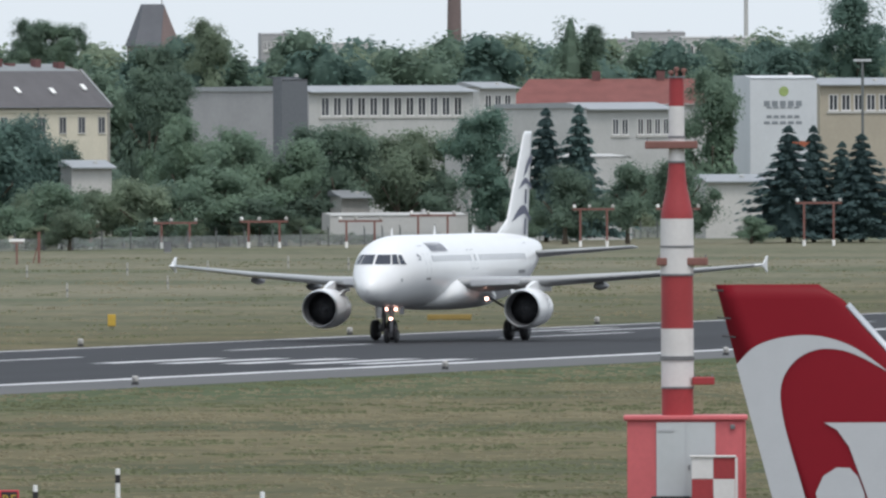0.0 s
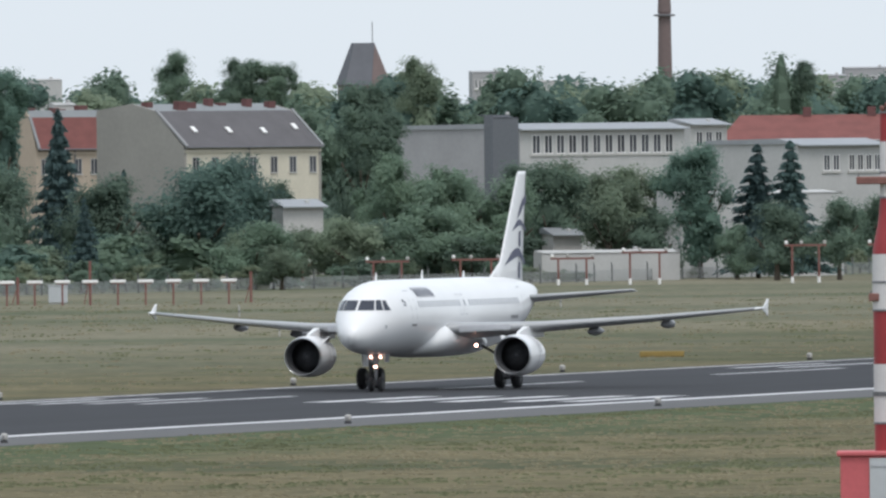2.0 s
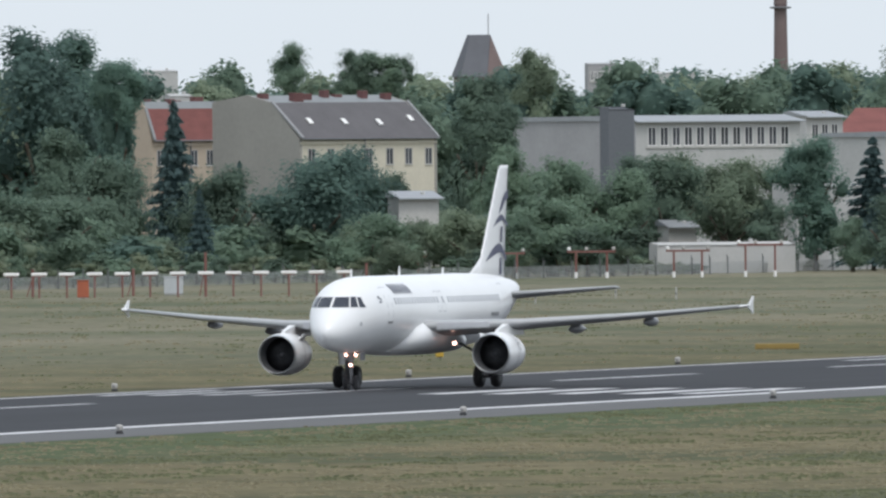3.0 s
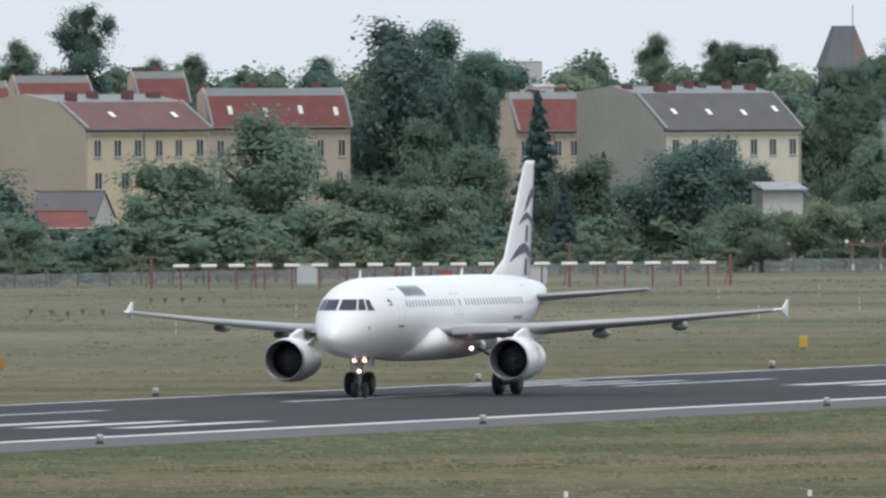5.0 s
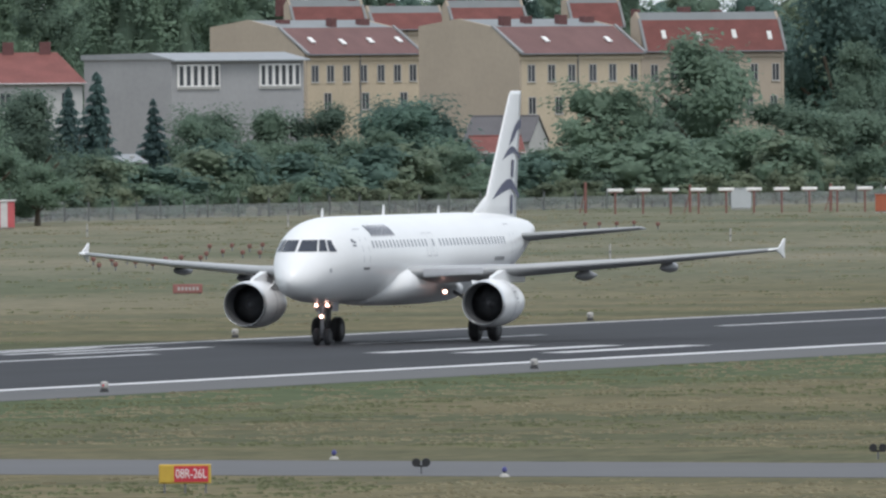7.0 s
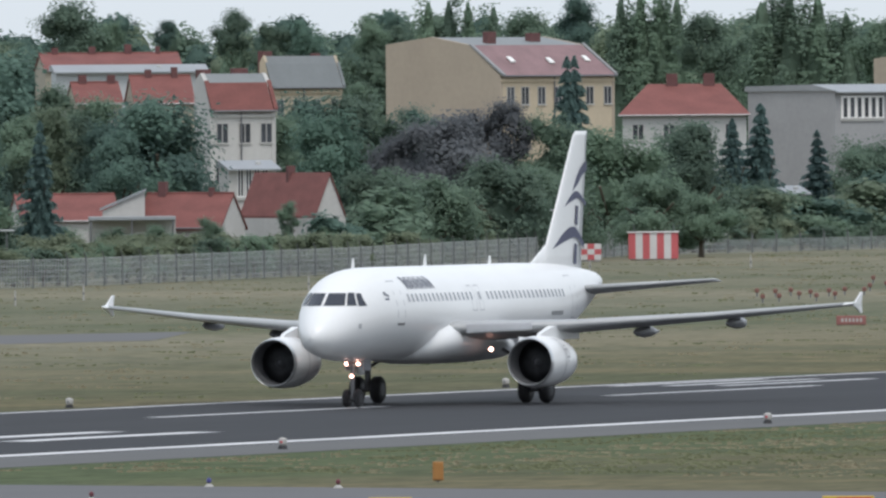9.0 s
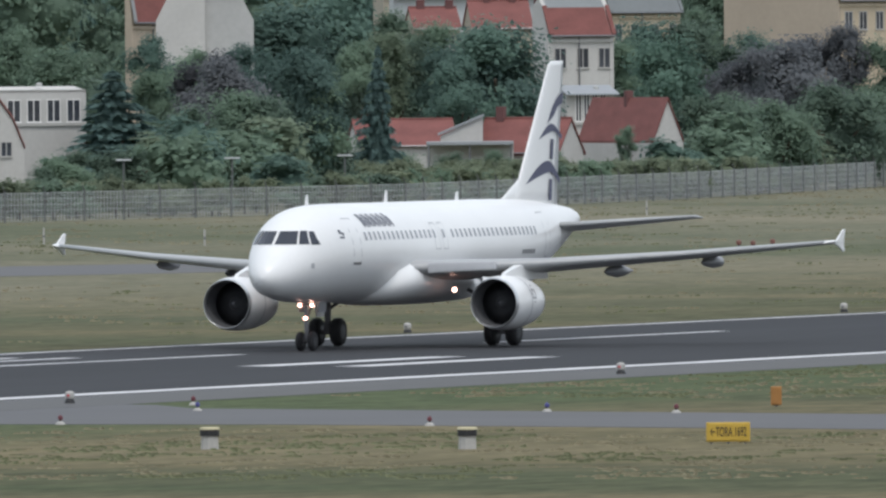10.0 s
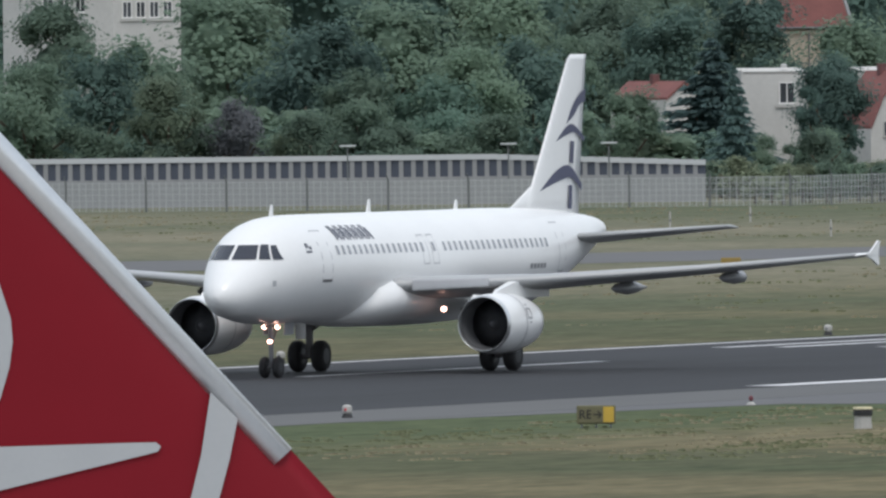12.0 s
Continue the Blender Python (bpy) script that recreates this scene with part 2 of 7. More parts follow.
def marking(name, x0, x1, y, w, label):
    """A painted stripe along the runway, with ragged ends."""
    k = max(2, int((x1 - x0) / 6))
    V, F = [], []
    for i in range(k + 1):
        x = x0 + (x1 - x0) * i / k
        e = random.uniform(-0.06, 0.06) * w
        V += [(x, y - w / 2 + e, 0.028), (x, y + w / 2 + e, 0.028)]
        if i:
            F.append((2 * i - 2, 2 * i, 2 * i + 1, 2 * i - 1))
    ob = new(name, mesh_from(name, V, F, M_PAINT))
    return tagged(ob, label, "road marking", "runway markings", "structure")


marking("marking_edge", 762, 3400, 296.6, 1.5, "white painted runway edge line")
marking("marking_edge", -600, 690, 296.6, 1.5, "white painted runway edge line")
marking("marking_edge", -600, 3400, 335.7, 0.7, "white painted runway edge line")
for x in range(606, 2400, 60):
    marking("marking_centre", x, x + 30, 324.3, 0.7, "white painted centreline dash")
for x, ys in ((694, (312.8, 330.4)), (846.5, (312.8, 308.3, 328.8, 331.4)), (996, (313.6, 309.2, 304.6, 329.0, 331.6, 334.2)), (1148, (315.4, 311.6, 307.8, 303.8, 300.6, 327.6, 330.4, 333.2)), (1300, (313, 308, 329, 332))):
    for k, y in enumerate(ys):
        marking("marking_touchdown", x - (1.2 * k if y < 318 else 0), x + 22.5 - (1.2 * k if y < 318 else 0), y, 1.5 if y < 318 else 0.8, "white painted touchdown zone stripe")


# ================= airliner =================
STN = [  # along the body, centre height, half width, half height
    (0, 2.98, 0.04, 0.040), (0.12, 2.99, 0.29, 0.300), (0.4, 3.03, 0.56, 0.560), (0.9, 3.13, 0.86, 0.870), (1.6, 3.35, 1.17, 1.19), (2.4, 3.58, 1.45, 1.54),
    (3.4, 3.77, 1.70, 1.80), (4.6, 3.87, 1.88, 1.92), (6.2, 3.91, 1.965, 1.962), (10, 3.91, 1.975, 1.965), (16, 3.91, 1.975, 1.965), (22, 3.91, 1.975, 1.965),
    (25, 3.95, 1.96, 1.93), (28, 4.06, 1.8, 1.79), (31, 4.34, 1.45, 1.44), (34, 4.66, 0.92, 0.94), (36.2, 4.92, 0.46, 0.492), (37.1, 4.95, 0.22, 0.240), (37.25, 4.97, 0.05, 0.060)]


def body_at(s):
    """Centre height and half sizes of the body, smoothly between the stations."""
    i = max(0, min(len(STN) - 2, sum(1 for q in STN if q[0] <= s) - 1))
    p0, p1, p2, p3 = STN[max(0, i - 1)], STN[i], STN[i + 1], STN[min(len(STN) - 1, i + 2)]
    h = p2[0] - p1[0]
    u = min(1, max(0, (s - p1[0]) / h))
    out = []
    for k in (1, 2, 3):
        m1 = (p2[k] - p0[k]) / (p2[0] - p0[0]) * h
        m2 = (p3[k] - p1[k]) / (p3[0] - p1[0]) * h
        out.append((2 * u ** 3 - 3 * u ** 2 + 1) * p1[k] + (u ** 3 - 2 * u ** 2 + u) * m1 + (-2 * u ** 3 + 3 * u ** 2) * p2[k] + (u ** 3 - u ** 2) * m2)
    return out


def side_at(s, z, off=0.012):
    """Half width of the body skin at height z, plus a little."""
    zc, w, h = body_at(s)
    return w * math.sqrt(max(0.0, 1 - ((z - zc) / h) ** 2)) + off


def nose_s(lat, z):
    """Where the nose skin passes through the given side offset and height."""
    lo, hi = 0.0, 6.0
    for _ in range(40):
        mid = (lo + hi) / 2
        zc, w, h = body_at(mid)
        if (lat / w) ** 2 + ((z - zc) / h) ** 2 > 1:
            lo = mid
        else:
            hi = mid
    return hi


def skin_patch(s0, s1, z0, z1, side, off=0.012, ns=2, nz=4, slant=0.0):
    """A patch lying on the body side. side: -1 port, 1 starboard."""
    V, F = [], []
    for i in range(ns + 1):
        for j in range(nz + 1):
            z = z0 + (z1 - z0) * j / nz
            s = s0 + (s1 - s0) * i / ns + slant * (j / nz)
            V.append((s, side * side_at(s, z, off), z))
    for i in range(ns):
        for j in range(nz):
            a = i * (nz + 1) + j
            F.append((a, a + nz + 1, a + nz + 2, a + 1))
    return V, F


def nose_pane(l0, l1, z0, z1, side, l0t=None, l1t=None):
    """A windscreen pane on the nose between side offsets l0 and l1 (at the top l0t, l1t)."""
    V, F, n = [], [], 4
    for i in range(n + 1):
        for j in range(n + 1):
            v = j / n
            a, b = l0 + ((l0t if l0t is not None else l0) - l0) * v, l1 + ((l1t if l1t is not None else l1) - l1) * v
            lat, z = a + (b - a) * i / n, z0 + (z1 - z0) * v
            V.append((nose_s(lat, z) - 0.02, side * (lat + 0.012), z + 0.008))
    for i in range(n):
        for j in range(n):
            a = i * (n + 1) + j
            F.append((a, a + n + 1, a + n + 2, a + 1))
    return V, F


def foil(le, te, th, n=9):
    """Closed aerofoil outline as (along, up) offsets from the leading edge."""
    c = te - le
    up = [(le + c * x, th * 2.6 * (math.sqrt(x) * 0.6 - 0.5 * x - 0.1 * x * x) * 0.62) for x in [(i / n) ** 1.6 for i in range(n + 1)]]
    lo = [(s, -0.72 * z) for s, z in up[1:-1]][::-1]
    return up + lo


def surface(sections, side, vertical=False):
    """A wing or fin through sections (out, le, te, height, thickness)."""
    rings = []
    for o, le, te, z, th, *inc in sections:
        k = math.tan(radians(inc[0])) if inc else 0.0      # leading edge raised by the incidence
        if vertical:
            rings.append([(s, t * (1 if i <= 9 else 1.0 / 0.72), o) for i, (s, t) in enumerate(foil(le, te, th))])
        else:
            r = [(s, side * o, z + t + k * ((le + te) / 2 - s)) for s, t in foil(le, te, th)]
            rings.append(r if side < 0 else r[::-1])
    return loft(rings)


def plate(pts, y, th=0.004):
    """A thin decal plate in the plane of a fin; pts are (along, up)."""
    n = len(pts)
    V = [(s, y, z) for s, z in pts] + [(s, y - math.copysign(th, y), z) for s, z in pts]
    return V, [tuple(range(n)), tuple(range(2 * n - 1, n - 1, -1))] + [(i, (i + 1) % n, (i + 1) % n + n, i + n) for i in range(n)]


def arc_pts(pts, n=8):
    """A smooth curve through a few points."""
    out = []
    for i in range(len(pts) - 1):
        p0, p1, p2, p3 = pts[max(0, i - 1)], pts[i], pts[i + 1], pts[min(len(pts) - 1, i + 2)]
        for k in range(n):
            u = k / n
            out.append(tuple(0.5 * (2 * p1[c] + (p2[c] - p0[c]) * u + (2 * p0[c] - 5 * p1[c] + 4 * p2[c] - p3[c]) * u * u + (3 * p1[c] - p0[c] - 3 * p2[c] + p3[c]) * u ** 3) for c in (0, 1)))
    return out + [tuple(pts[-1])]


WING = [(1.2, 11.3, 18.9, 2.90, 1.75, 4.5), (2.0, 11.9, 19.0, 2.95, 1.65, 4.2), (6.4, 14.6, 19.1, 3.20, 1.05, 3.6), (11.5, 17.6, 20.7, 3.58, 0.68, 3.0), (16.6, 20.65, 22.1, 4.06, 0.36, 2.0)]   # out, leading edge, trailing edge, height, thickness, incidence
STAB = [(0.5, 31.0, 35.0, 4.55, 0.75, 3.5), (6.2, 34.2, 35.6, 5.0, 0.30, 3.5)]
FIN = [(5.0, 28.6, 34.9, 0, 0.42), (6.2, 29.85, 34.95, 0, 0.40), (11.30, 33.9, 35.8, 0, 0.18), (11.50, 34.25, 35.85, 0, 0.12)]


def wheel(parent, s, y, r, w):
    wh = new("wheel")
    wh.parent = parent
    wh.location = (s, y, r)
    part("tyre", tube([(-w / 2, r * 0.55), (-w / 2, r * 0.86), (-w * 0.3, r * 0.98), (0, r), (w * 0.3, r * 0.98), (w / 2, r * 0.86), (w / 2, r * 0.55)], "y", 24), M_TYRE, wh, smooth=True)
    part("rim", tube([(-w * 0.54, r * 0.18), (-w * 0.52, r * 0.5), (w * 0.52, r * 0.5), (w * 0.54, r * 0.18)], "y", 16), M_DARK, wh)


def airliner(name, label, k, paint, finpaint, fin_sections):
    """A twin-jet airliner; nose at the origin, body along +x, wheels on z = 0. k: scale."""
    root = thing(name, 0, 0, label=label, category="aircraft")
    R = root
    root.scale = (k, k, k)
    S = [0.0, 0.06, 0.12, 0.2, 0.3, 0.4, 0.55, 0.7, 0.9, 1.15, 1.4, 1.7, 2.0, 2.4, 2.8, 3.4, 4.0, 4.6, 5.4, 6.2, 8, 12, 16, 20, 22, 23.5, 25, 26.5, 28, 29.5, 31, 32.5, 34, 35.2, 36.2, 36.8, 37.1, 37.25]
    rings = []
    for s in S:
        zc, w, h = body_at(s)
        rings.append([(s, w * math.cos(a), zc + h * math.sin(a)) for a in [2 * math.pi * j / 48 for j in range(48)]])
    part("fuselage", loft(rings), paint, R, smooth=True)
    fair = []
    for s, w, zt, zb in ((9.9, 0.6, 2.40, 2.05), (10.25, 1.5, 3.0, 1.9), (10.9, 2.12, 3.50, 1.78), (12.0, 2.36, 3.74, 1.72), (15, 2.38, 3.72, 1.70), (18, 2.3, 3.5, 1.72), (20.5, 1.9, 3.0, 1.78), (22.5, 1.0, 2.4, 1.88), (23.4, 0.4, 2.15, 1.97)):
        zc, h = (zt + zb) / 2, (zt - zb) / 2
        fair.append([(s, w * math.copysign(abs(math.cos(a)) ** 0.75, math.cos(a)), zc + h * math.sin(a)) for a in [2 * math.pi * j / 32 for j in range(32)]])
    part("belly_fairing", loft(fair), paint, R, smooth=True)
    for side, nm in ((-1, "port"), (1, "starboard")):
        w = part("wing", surface(WING, side), M_GREYP, R, "light grey swept wing", smooth=True)
        fence = [(20.95, 4.04), (21.6, 4.34), (22.1, 4.60), (22.3, 4.58), (22.1, 4.12), (22.2, 3.74), (22.05, 3.70), (21.5, 3.92)]
        part("winglet", plate(fence, side * 16.95, 0.06), paint, w, "white wingtip fence")
        part("winglet_tip", surface([(16.55, 20.62, 22.1, 4.06, 0.34), (16.97, 20.9, 22.2, 4.12, 0.22)], side), paint, w)
        for o, s0, z0, L in ((4.2, 17.2, 2.78, 3.2), (8.2, 17.7, 3.08, 3.4), (11.8, 19.3, 3.42, 2.6)):
            part("flap_fairing", tube([(0, 0.03), (0.5, 0.17), (1.4, 0.26), (2.2, 0.22), (L, 0.03)], "x", 12, (s0, side * o, z0 - 0.1)), M_FAIRING, w, smooth=True)
        part("slat_gap", surface([(2.6, 12.2, 12.34, 3.19, 0.9), (5.0, 13.6, 13.74, 3.28, 0.7)], side), M_SEAM, w)
        # engine
        e = new("engine")
        e.parent, e.location = R, (11.25, side * 5.75, 1.81)
        part("nacelle", tube([(0.10, 1.012), (0.5, 1.08), (1.3, 1.10), (2.4, 1.06), (3.3, 0.94), (3.9, 0.80), (3.85, 0.72)], "x", 40, caps=False), paint, e, smooth=True)
        part("inlet_lip", tube([(0.16, 0.935), (0.05, 0.95), (0.0, 0.965), (-0.02, 0.985), (0.02, 0.998), (0.16, 1.03)], "x", 40, caps=False), M_LIP, e, "bare metal inlet lip", smooth=True)
        part("inlet_duct", tube([(0.155, 0.934), (0.5, 0.90), (1.2, 0.88)], "x", 32, caps=False), M_DUCT, e, smooth=True)
        part("fan", tube([(1.15, 0.885), (1.1, 0.3), (1.0, 0.26), (0.7, 0.02)], "x", 32), M_FAN, e, "dark fan with a pointed spinner", smooth=True)
        part("nozzle", tube([(3.2, 0.66), (4.2, 0.58), (4.7, 0.44), (4.65, 0.40), (4.2, 0.3), (5.2, 0.04)], "x", 24), M_STRUT, e, smooth=True)
        part("pylon", join(loft([[(1.0, -0.08, 1.0), (1.0, 0.08, 1.0), (1.3, 0.08, 1.2), (1.3, -0.08, 1.2)], [(2.7, -0.17, 0.9), (2.7, 0.17, 0.9), (2.9, 0.17, 1.5), (2.9, -0.17, 1.5)], [(6.2, -0.1, 0.9), (6.2, 0.1, 0.9), (6.2, 0.1, 1.3), (6.2, -0.1, 1.3)]])), paint, e)
        part("strake", loft([[(1.2, side * -0.80, 0.78), (1.2, side * -0.84, 0.75), (2.3, side * -0.76, 0.70), (2.3, side * -0.72, 0.74)], [(1.5, side * -1.0, 1.05), (1.5, side * -1.02, 1.03), (2.3, side * -1.0, 1.0), (2.3, side * -0.98, 1.02)]]), paint, e)
        for x0, x1, a0, a1 in ((1.75, 1.82, 8, 30), (2.1, 2.17, 8, 30), (1.82, 2.1, 8, 11), (1.82, 2.1, 27, 30), (1.9, 2.05, 36, 40), (1.86, 2.06, 0, 3)):
            q = [(x, side * 1.112 * (1.10 - 0.04 * max(0.0, x - 1.3)) / 1.10 * math.cos(radians(a)), 1.112 * (1.10 - 0.04 * max(0.0, x - 1.3)) / 1.10 * math.sin(radians(a))) for x, a in ((x0, a0), (x1, a0), (x1, (a0 + a1) / 2), (x1, a1), (x0, a1), (x0, (a0 + a1) / 2))]
            part("nacelle_emblem", (q, [(0, 1, 2, 5), (5, 2, 3, 4)]), M_SEAM if finpaint is M_RED else M_FAIRING, e, "dark grey emblem line")
        part("nacelle_mark", tube([(1.55, 1.108), (1.62, 1.108)], "x", 40, caps=False), M_SEAM, e)
        part("tailplane", surface(STAB, side), M_GREYP, R, "light grey tailplane", smooth=True)
        # main gear
        g = new("main_gear")
        g.parent = R
        part("strut", join(bar((17.75, side * 3.8, 0.57), (17.6, side * 3.7, 2.9), 0.14, 10), bar((17.7, side * 3.75, 1.5), (17.4, side * 2.4, 2.3), 0.08), bar((17.75, side * 3.3, 0.57), (17.75, side * 4.3, 0.57), 0.1, 8)), M_STRUT, g)
        part("gear_door", loft([[(17.2, side * 4.05, 1.2), (18.3, side * 4.05, 1.2), (18.3, side * 4.1, 1.2), (17.2, side * 4.1, 1.2)], [(17.0, side * 4.1, 2.6), (18.4, side * 4.1, 2.6), (18.4, side * 4.16, 2.6), (17.0, side * 4.16, 2.6)]]), paint, g)
        for o in (-0.46, 0.46):
            wheel(g, 17.75, side * (3.8) + o, 0.58, 0.42)
    f = part("fin", surface(fin_sections, 1, True), finpaint, R, "", smooth=True)
    part("dorsal_fillet", surface([(5.6, 27.2, 30.6, 0, 0.25), (5.95, 28.4, 30.6, 0, 0.2), (6.6, 30.1, 31.2, 0, 0.14)], 1, True), finpaint, R, smooth=True)
    g = new("nose_gear")
    g.parent = R
    part("strut", join(bar((5.07, 0, 0.38), (5.0, 0, 2.25), 0.09, 10), bar((5.05, 0, 1.2), (6.0, 0, 2.2), 0.05), bar((5.07, -0.32, 0.38), (5.07, 0.32, 0.38), 0.07, 8), bar((5.0, -0.34, 1.86), (5.0, 0.34, 1.86), 0.05)), M_STRUT, g)
    for side in (-1, 1):
        part("gear_door", loft([[(5.3, side * 0.38, 1.55), (6.2, side * 0.38, 1.55), (6.2, side * 0.41, 1.55), (5.3, side * 0.41, 1.55)], [(5.3, side * 0.42, 2.15), (6.2, side * 0.42, 2.15), (6.2, side * 0.45, 2.15), (5.3, side * 0.45, 2.15)]]), M_FAIRING, g)
        wheel(g, 5.07, side * 0.26, 0.39, 0.22)
    return root, R, f, g


plane, PR, pfin, pnose = airliner("airliner", "white twin-jet airliner with navy tail marks rolling on the runway", 1.02, M_WHITE, M_WHITE, FIN)
for side in (-1, 1):
    part("windscreen_pane", nose_pane(0.05, 0.84, 4.32, 4.84, side, 0.05, 0.72), M_GLASS, PR, "dark windscreen pane")
    part("cockpit_side_pane", nose_pane(0.91, 1.20, 4.32, 4.85, side, 0.77, 0.97), M_GLASS, PR, "dark cockpit side pane")
    part("cockpit_side_pane", nose_pane(1.26, 1.46, 4.30, 4.82, side, 1.03, 1.16), M_GLASS, PR, "dark cockpit side pane")
    for i in range(39):
        if i in (16, 18):
            continue
        s = 6.85 + i * 0.535
        part("cabin_window", skin_patch(s, s + 0.23, 4.42, 4.75, side, 0.012, 1, 2), M_CABIN, PR)
    for s in (5.4, 28.7):
        for a, b, c, d in ((s, s + 0.05, 3.5, 5.3), (s + 0.82, s + 0.87, 3.5, 5.3), (s, s + 0.87, 3.46, 3.51), (s, s + 0.87, 5.28, 5.32)):
            part("door_seam", skin_patch(a, b, c, d, side, 0.008, 1, 4), M_SEAM, PR)
    part("door_sill", skin_patch(5.45, 6.23, 3.44, 3.54, side, 0.012, 1, 2), M_STRUT, PR)
    for s in (14.9, 15.8):
        for a, b, c, d in ((s, s + 0.04, 3.98, 5.0), (s + 0.55, s + 0.59, 3.98, 5.0), (s, s + 0.59, 3.95, 3.99), (s, s + 0.59, 5.0, 5.04)):
            part("exit_seam", skin_patch(a, b, c, d, side, 0.008, 1, 3), M_SEAM, PR)
    # airline title as plain slanted blocks
    for i in range(6):
        s = 7.35 + i * 0.60
        for k, z0, z1 in ((0, 4.94, 5.46), (1, 5.02, 5.46), (2, 4.94, 5.36)):
            part("title_block", skin_patch(s + 0.185 * k, s + 0.185 * k + 0.14, z0, z1, side, 0.010, 1, 3, -0.12), M_TITLE, PR)
    for i in range(5):
        part("registration_bar", skin_patch(25.3 + i * 0.36, 25.3 + i * 0.36 + 0.26, 3.64, 3.82, side, 0.012, 1, 1), M_FAIRING, PR)
    part("emblem", skin_patch(4.35, 4.75, 4.52, 4.59, side, 0.012, 1, 1), M_TITLE, PR)
    part("emblem", skin_patch(4.4, 4.6, 4.70, 4.86, side, 0.012, 1, 1), M_TITLE, PR)
    part("emblem", skin_patch(4.62, 4.8, 4.64, 4.76, side, 0.012, 1, 1), M_TITLE, PR)
    part("static_port", skin_patch(2.05, 2.25, 3.35, 3.55, side, 0.012, 1, 1), M_SEAM, PR)
    # tail marks: three gull curves and a broken stem
    def fin_y(pts):
        zs = sum(p[1] for p in pts) / len(pts)
        return side * (0.128 - 0.0125 * (zs - 5.2))
    for up, lo in ((((30.6, 6.62), (32.2, 7.35), (33.6, 7.55), (34.8, 6.85)), ((34.75, 6.6), (33.8, 7.08), (32.6, 7.0), (30.6, 6.62))),
                   (((32.3, 8.45), (33.3, 8.98), (34.1, 9.08), (35.15, 8.62)), ((35.1, 8.42), (34.3, 8.78), (33.5, 8.72), (32.3, 8.45))),
                   (((33.4, 9.1), (34.0, 9.75), (34.7, 10.2), (35.35, 10.42)), ((35.3, 9.95), (34.7, 9.8), (34.2, 9.45), (33.4, 9.1)))):
        pts = [(a + 0.22, b - 0.2) for a, b in arc_pts(list(up), 5) + arc_pts(list(lo), 5)[:-1]]
        part("tail_mark", plate(pts, fin_y(pts)), M_NAVY, pfin, "navy curved tail mark")
    for pts in ([(33.85, 7.48), (34.2, 7.42), (34.35, 8.25), (34.0, 8.28)], [(33.6, 5.75), (33.95, 5.75), (34.05, 6.6), (33.75, 6.65)]):
        part("tail_mark", plate(pts, fin_y(pts)), M_NAVY, pfin, "navy stem of the tail mark")
    lamp = part("landing_lamp", tube([(-0.06, 0.02), (-0.03, 0.08), (0.1, 0.10)], "x", 12, (14.2, side * 2.98, 2.32)), M_LAMPR, PR, "lit landing lamp")
    part("taxi_lamp", tube([(-0.08, 0.03), (-0.04, 0.07), (0.1, 0.08)], "x", 12, (5.0, side * 0.26, 1.84)), M_LAMPR, pnose, "lit taxi lamp")
part("takeoff_lamp", tube([(-0.08, 0.03), (-0.04, 0.07), (0.1, 0.08)], "x", 12, (4.9, 0, 1.32)), M_LAMPR, pnose, "lit lamp")
for s, z, h in ((5.0, 5.76, 0.5), (14.2, 5.84, 0.5), (22.6, 5.82, 0.4)):
    part("antenna", loft([[(s, -0.03, z), (s + 0.35, -0.03, z), (s + 0.35, 0.03, z), (s, 0.03, z)], [(s + 0.15, -0.01, z + h), (s + 0.33, -0.01, z + h), (s + 0.33, 0.01, z + h), (s + 0.15, 0.01, z + h)]]), M_WHITE, PR)
part("tail_cone_outlet", tube([(37.1, 0.15), (37.3, 0.14)], "x", 16, (0, 0, 4.96)), M_DARK, PR)

# ================= parked red-tailed aircraft on the apron =================
FIN2 = [(5.2, 27.9, 33.9, 0, 0.42), (6.2, 28.8, 34.15, 0, 0.40), (11.5, 33.55, 35.53, 0, 0.18), (11.75, 33.95, 35.6, 0, 0.12)]


def fin_decal(parent, pts, smooth_n=5):
    """A white swoosh on the fin side, following the fin's taper."""
    P = arc_pts(pts, smooth_n) if smooth_n else pts
    y = lambda z: 0.136 - 0.0125 * (z - 5.2)
    n = len(P)
    V = [(s, y(z), z) for s, z in P] + [(s, y(z) - 0.05, z) for s, z in P]
    return part("tail_swoosh", (V, [tuple(range(n)), tuple(range(2 * n - 1, n - 1, -1))] + [(i, (i + 1) % n, (i + 1) % n + n, i + n) for i in range(n)]), M_RWHITE, parent, "white curved swoosh on the red fin")


def fin_edge(parent, z0, z1, r, out):
    """Bare metal strip along the fin's leading edge; out: how far it stands ahead of the paint line."""
    a, b = (33.70 - 0.9 * (11.5 - z0) - out, 0, z0), (33.70 - 0.9 * (11.5 - z1) - out, 0, z1)
    part("fin_leading_edge", bar(a, b, r, 12), M_LIP, parent, "bare metal fin leading edge", smooth=True)


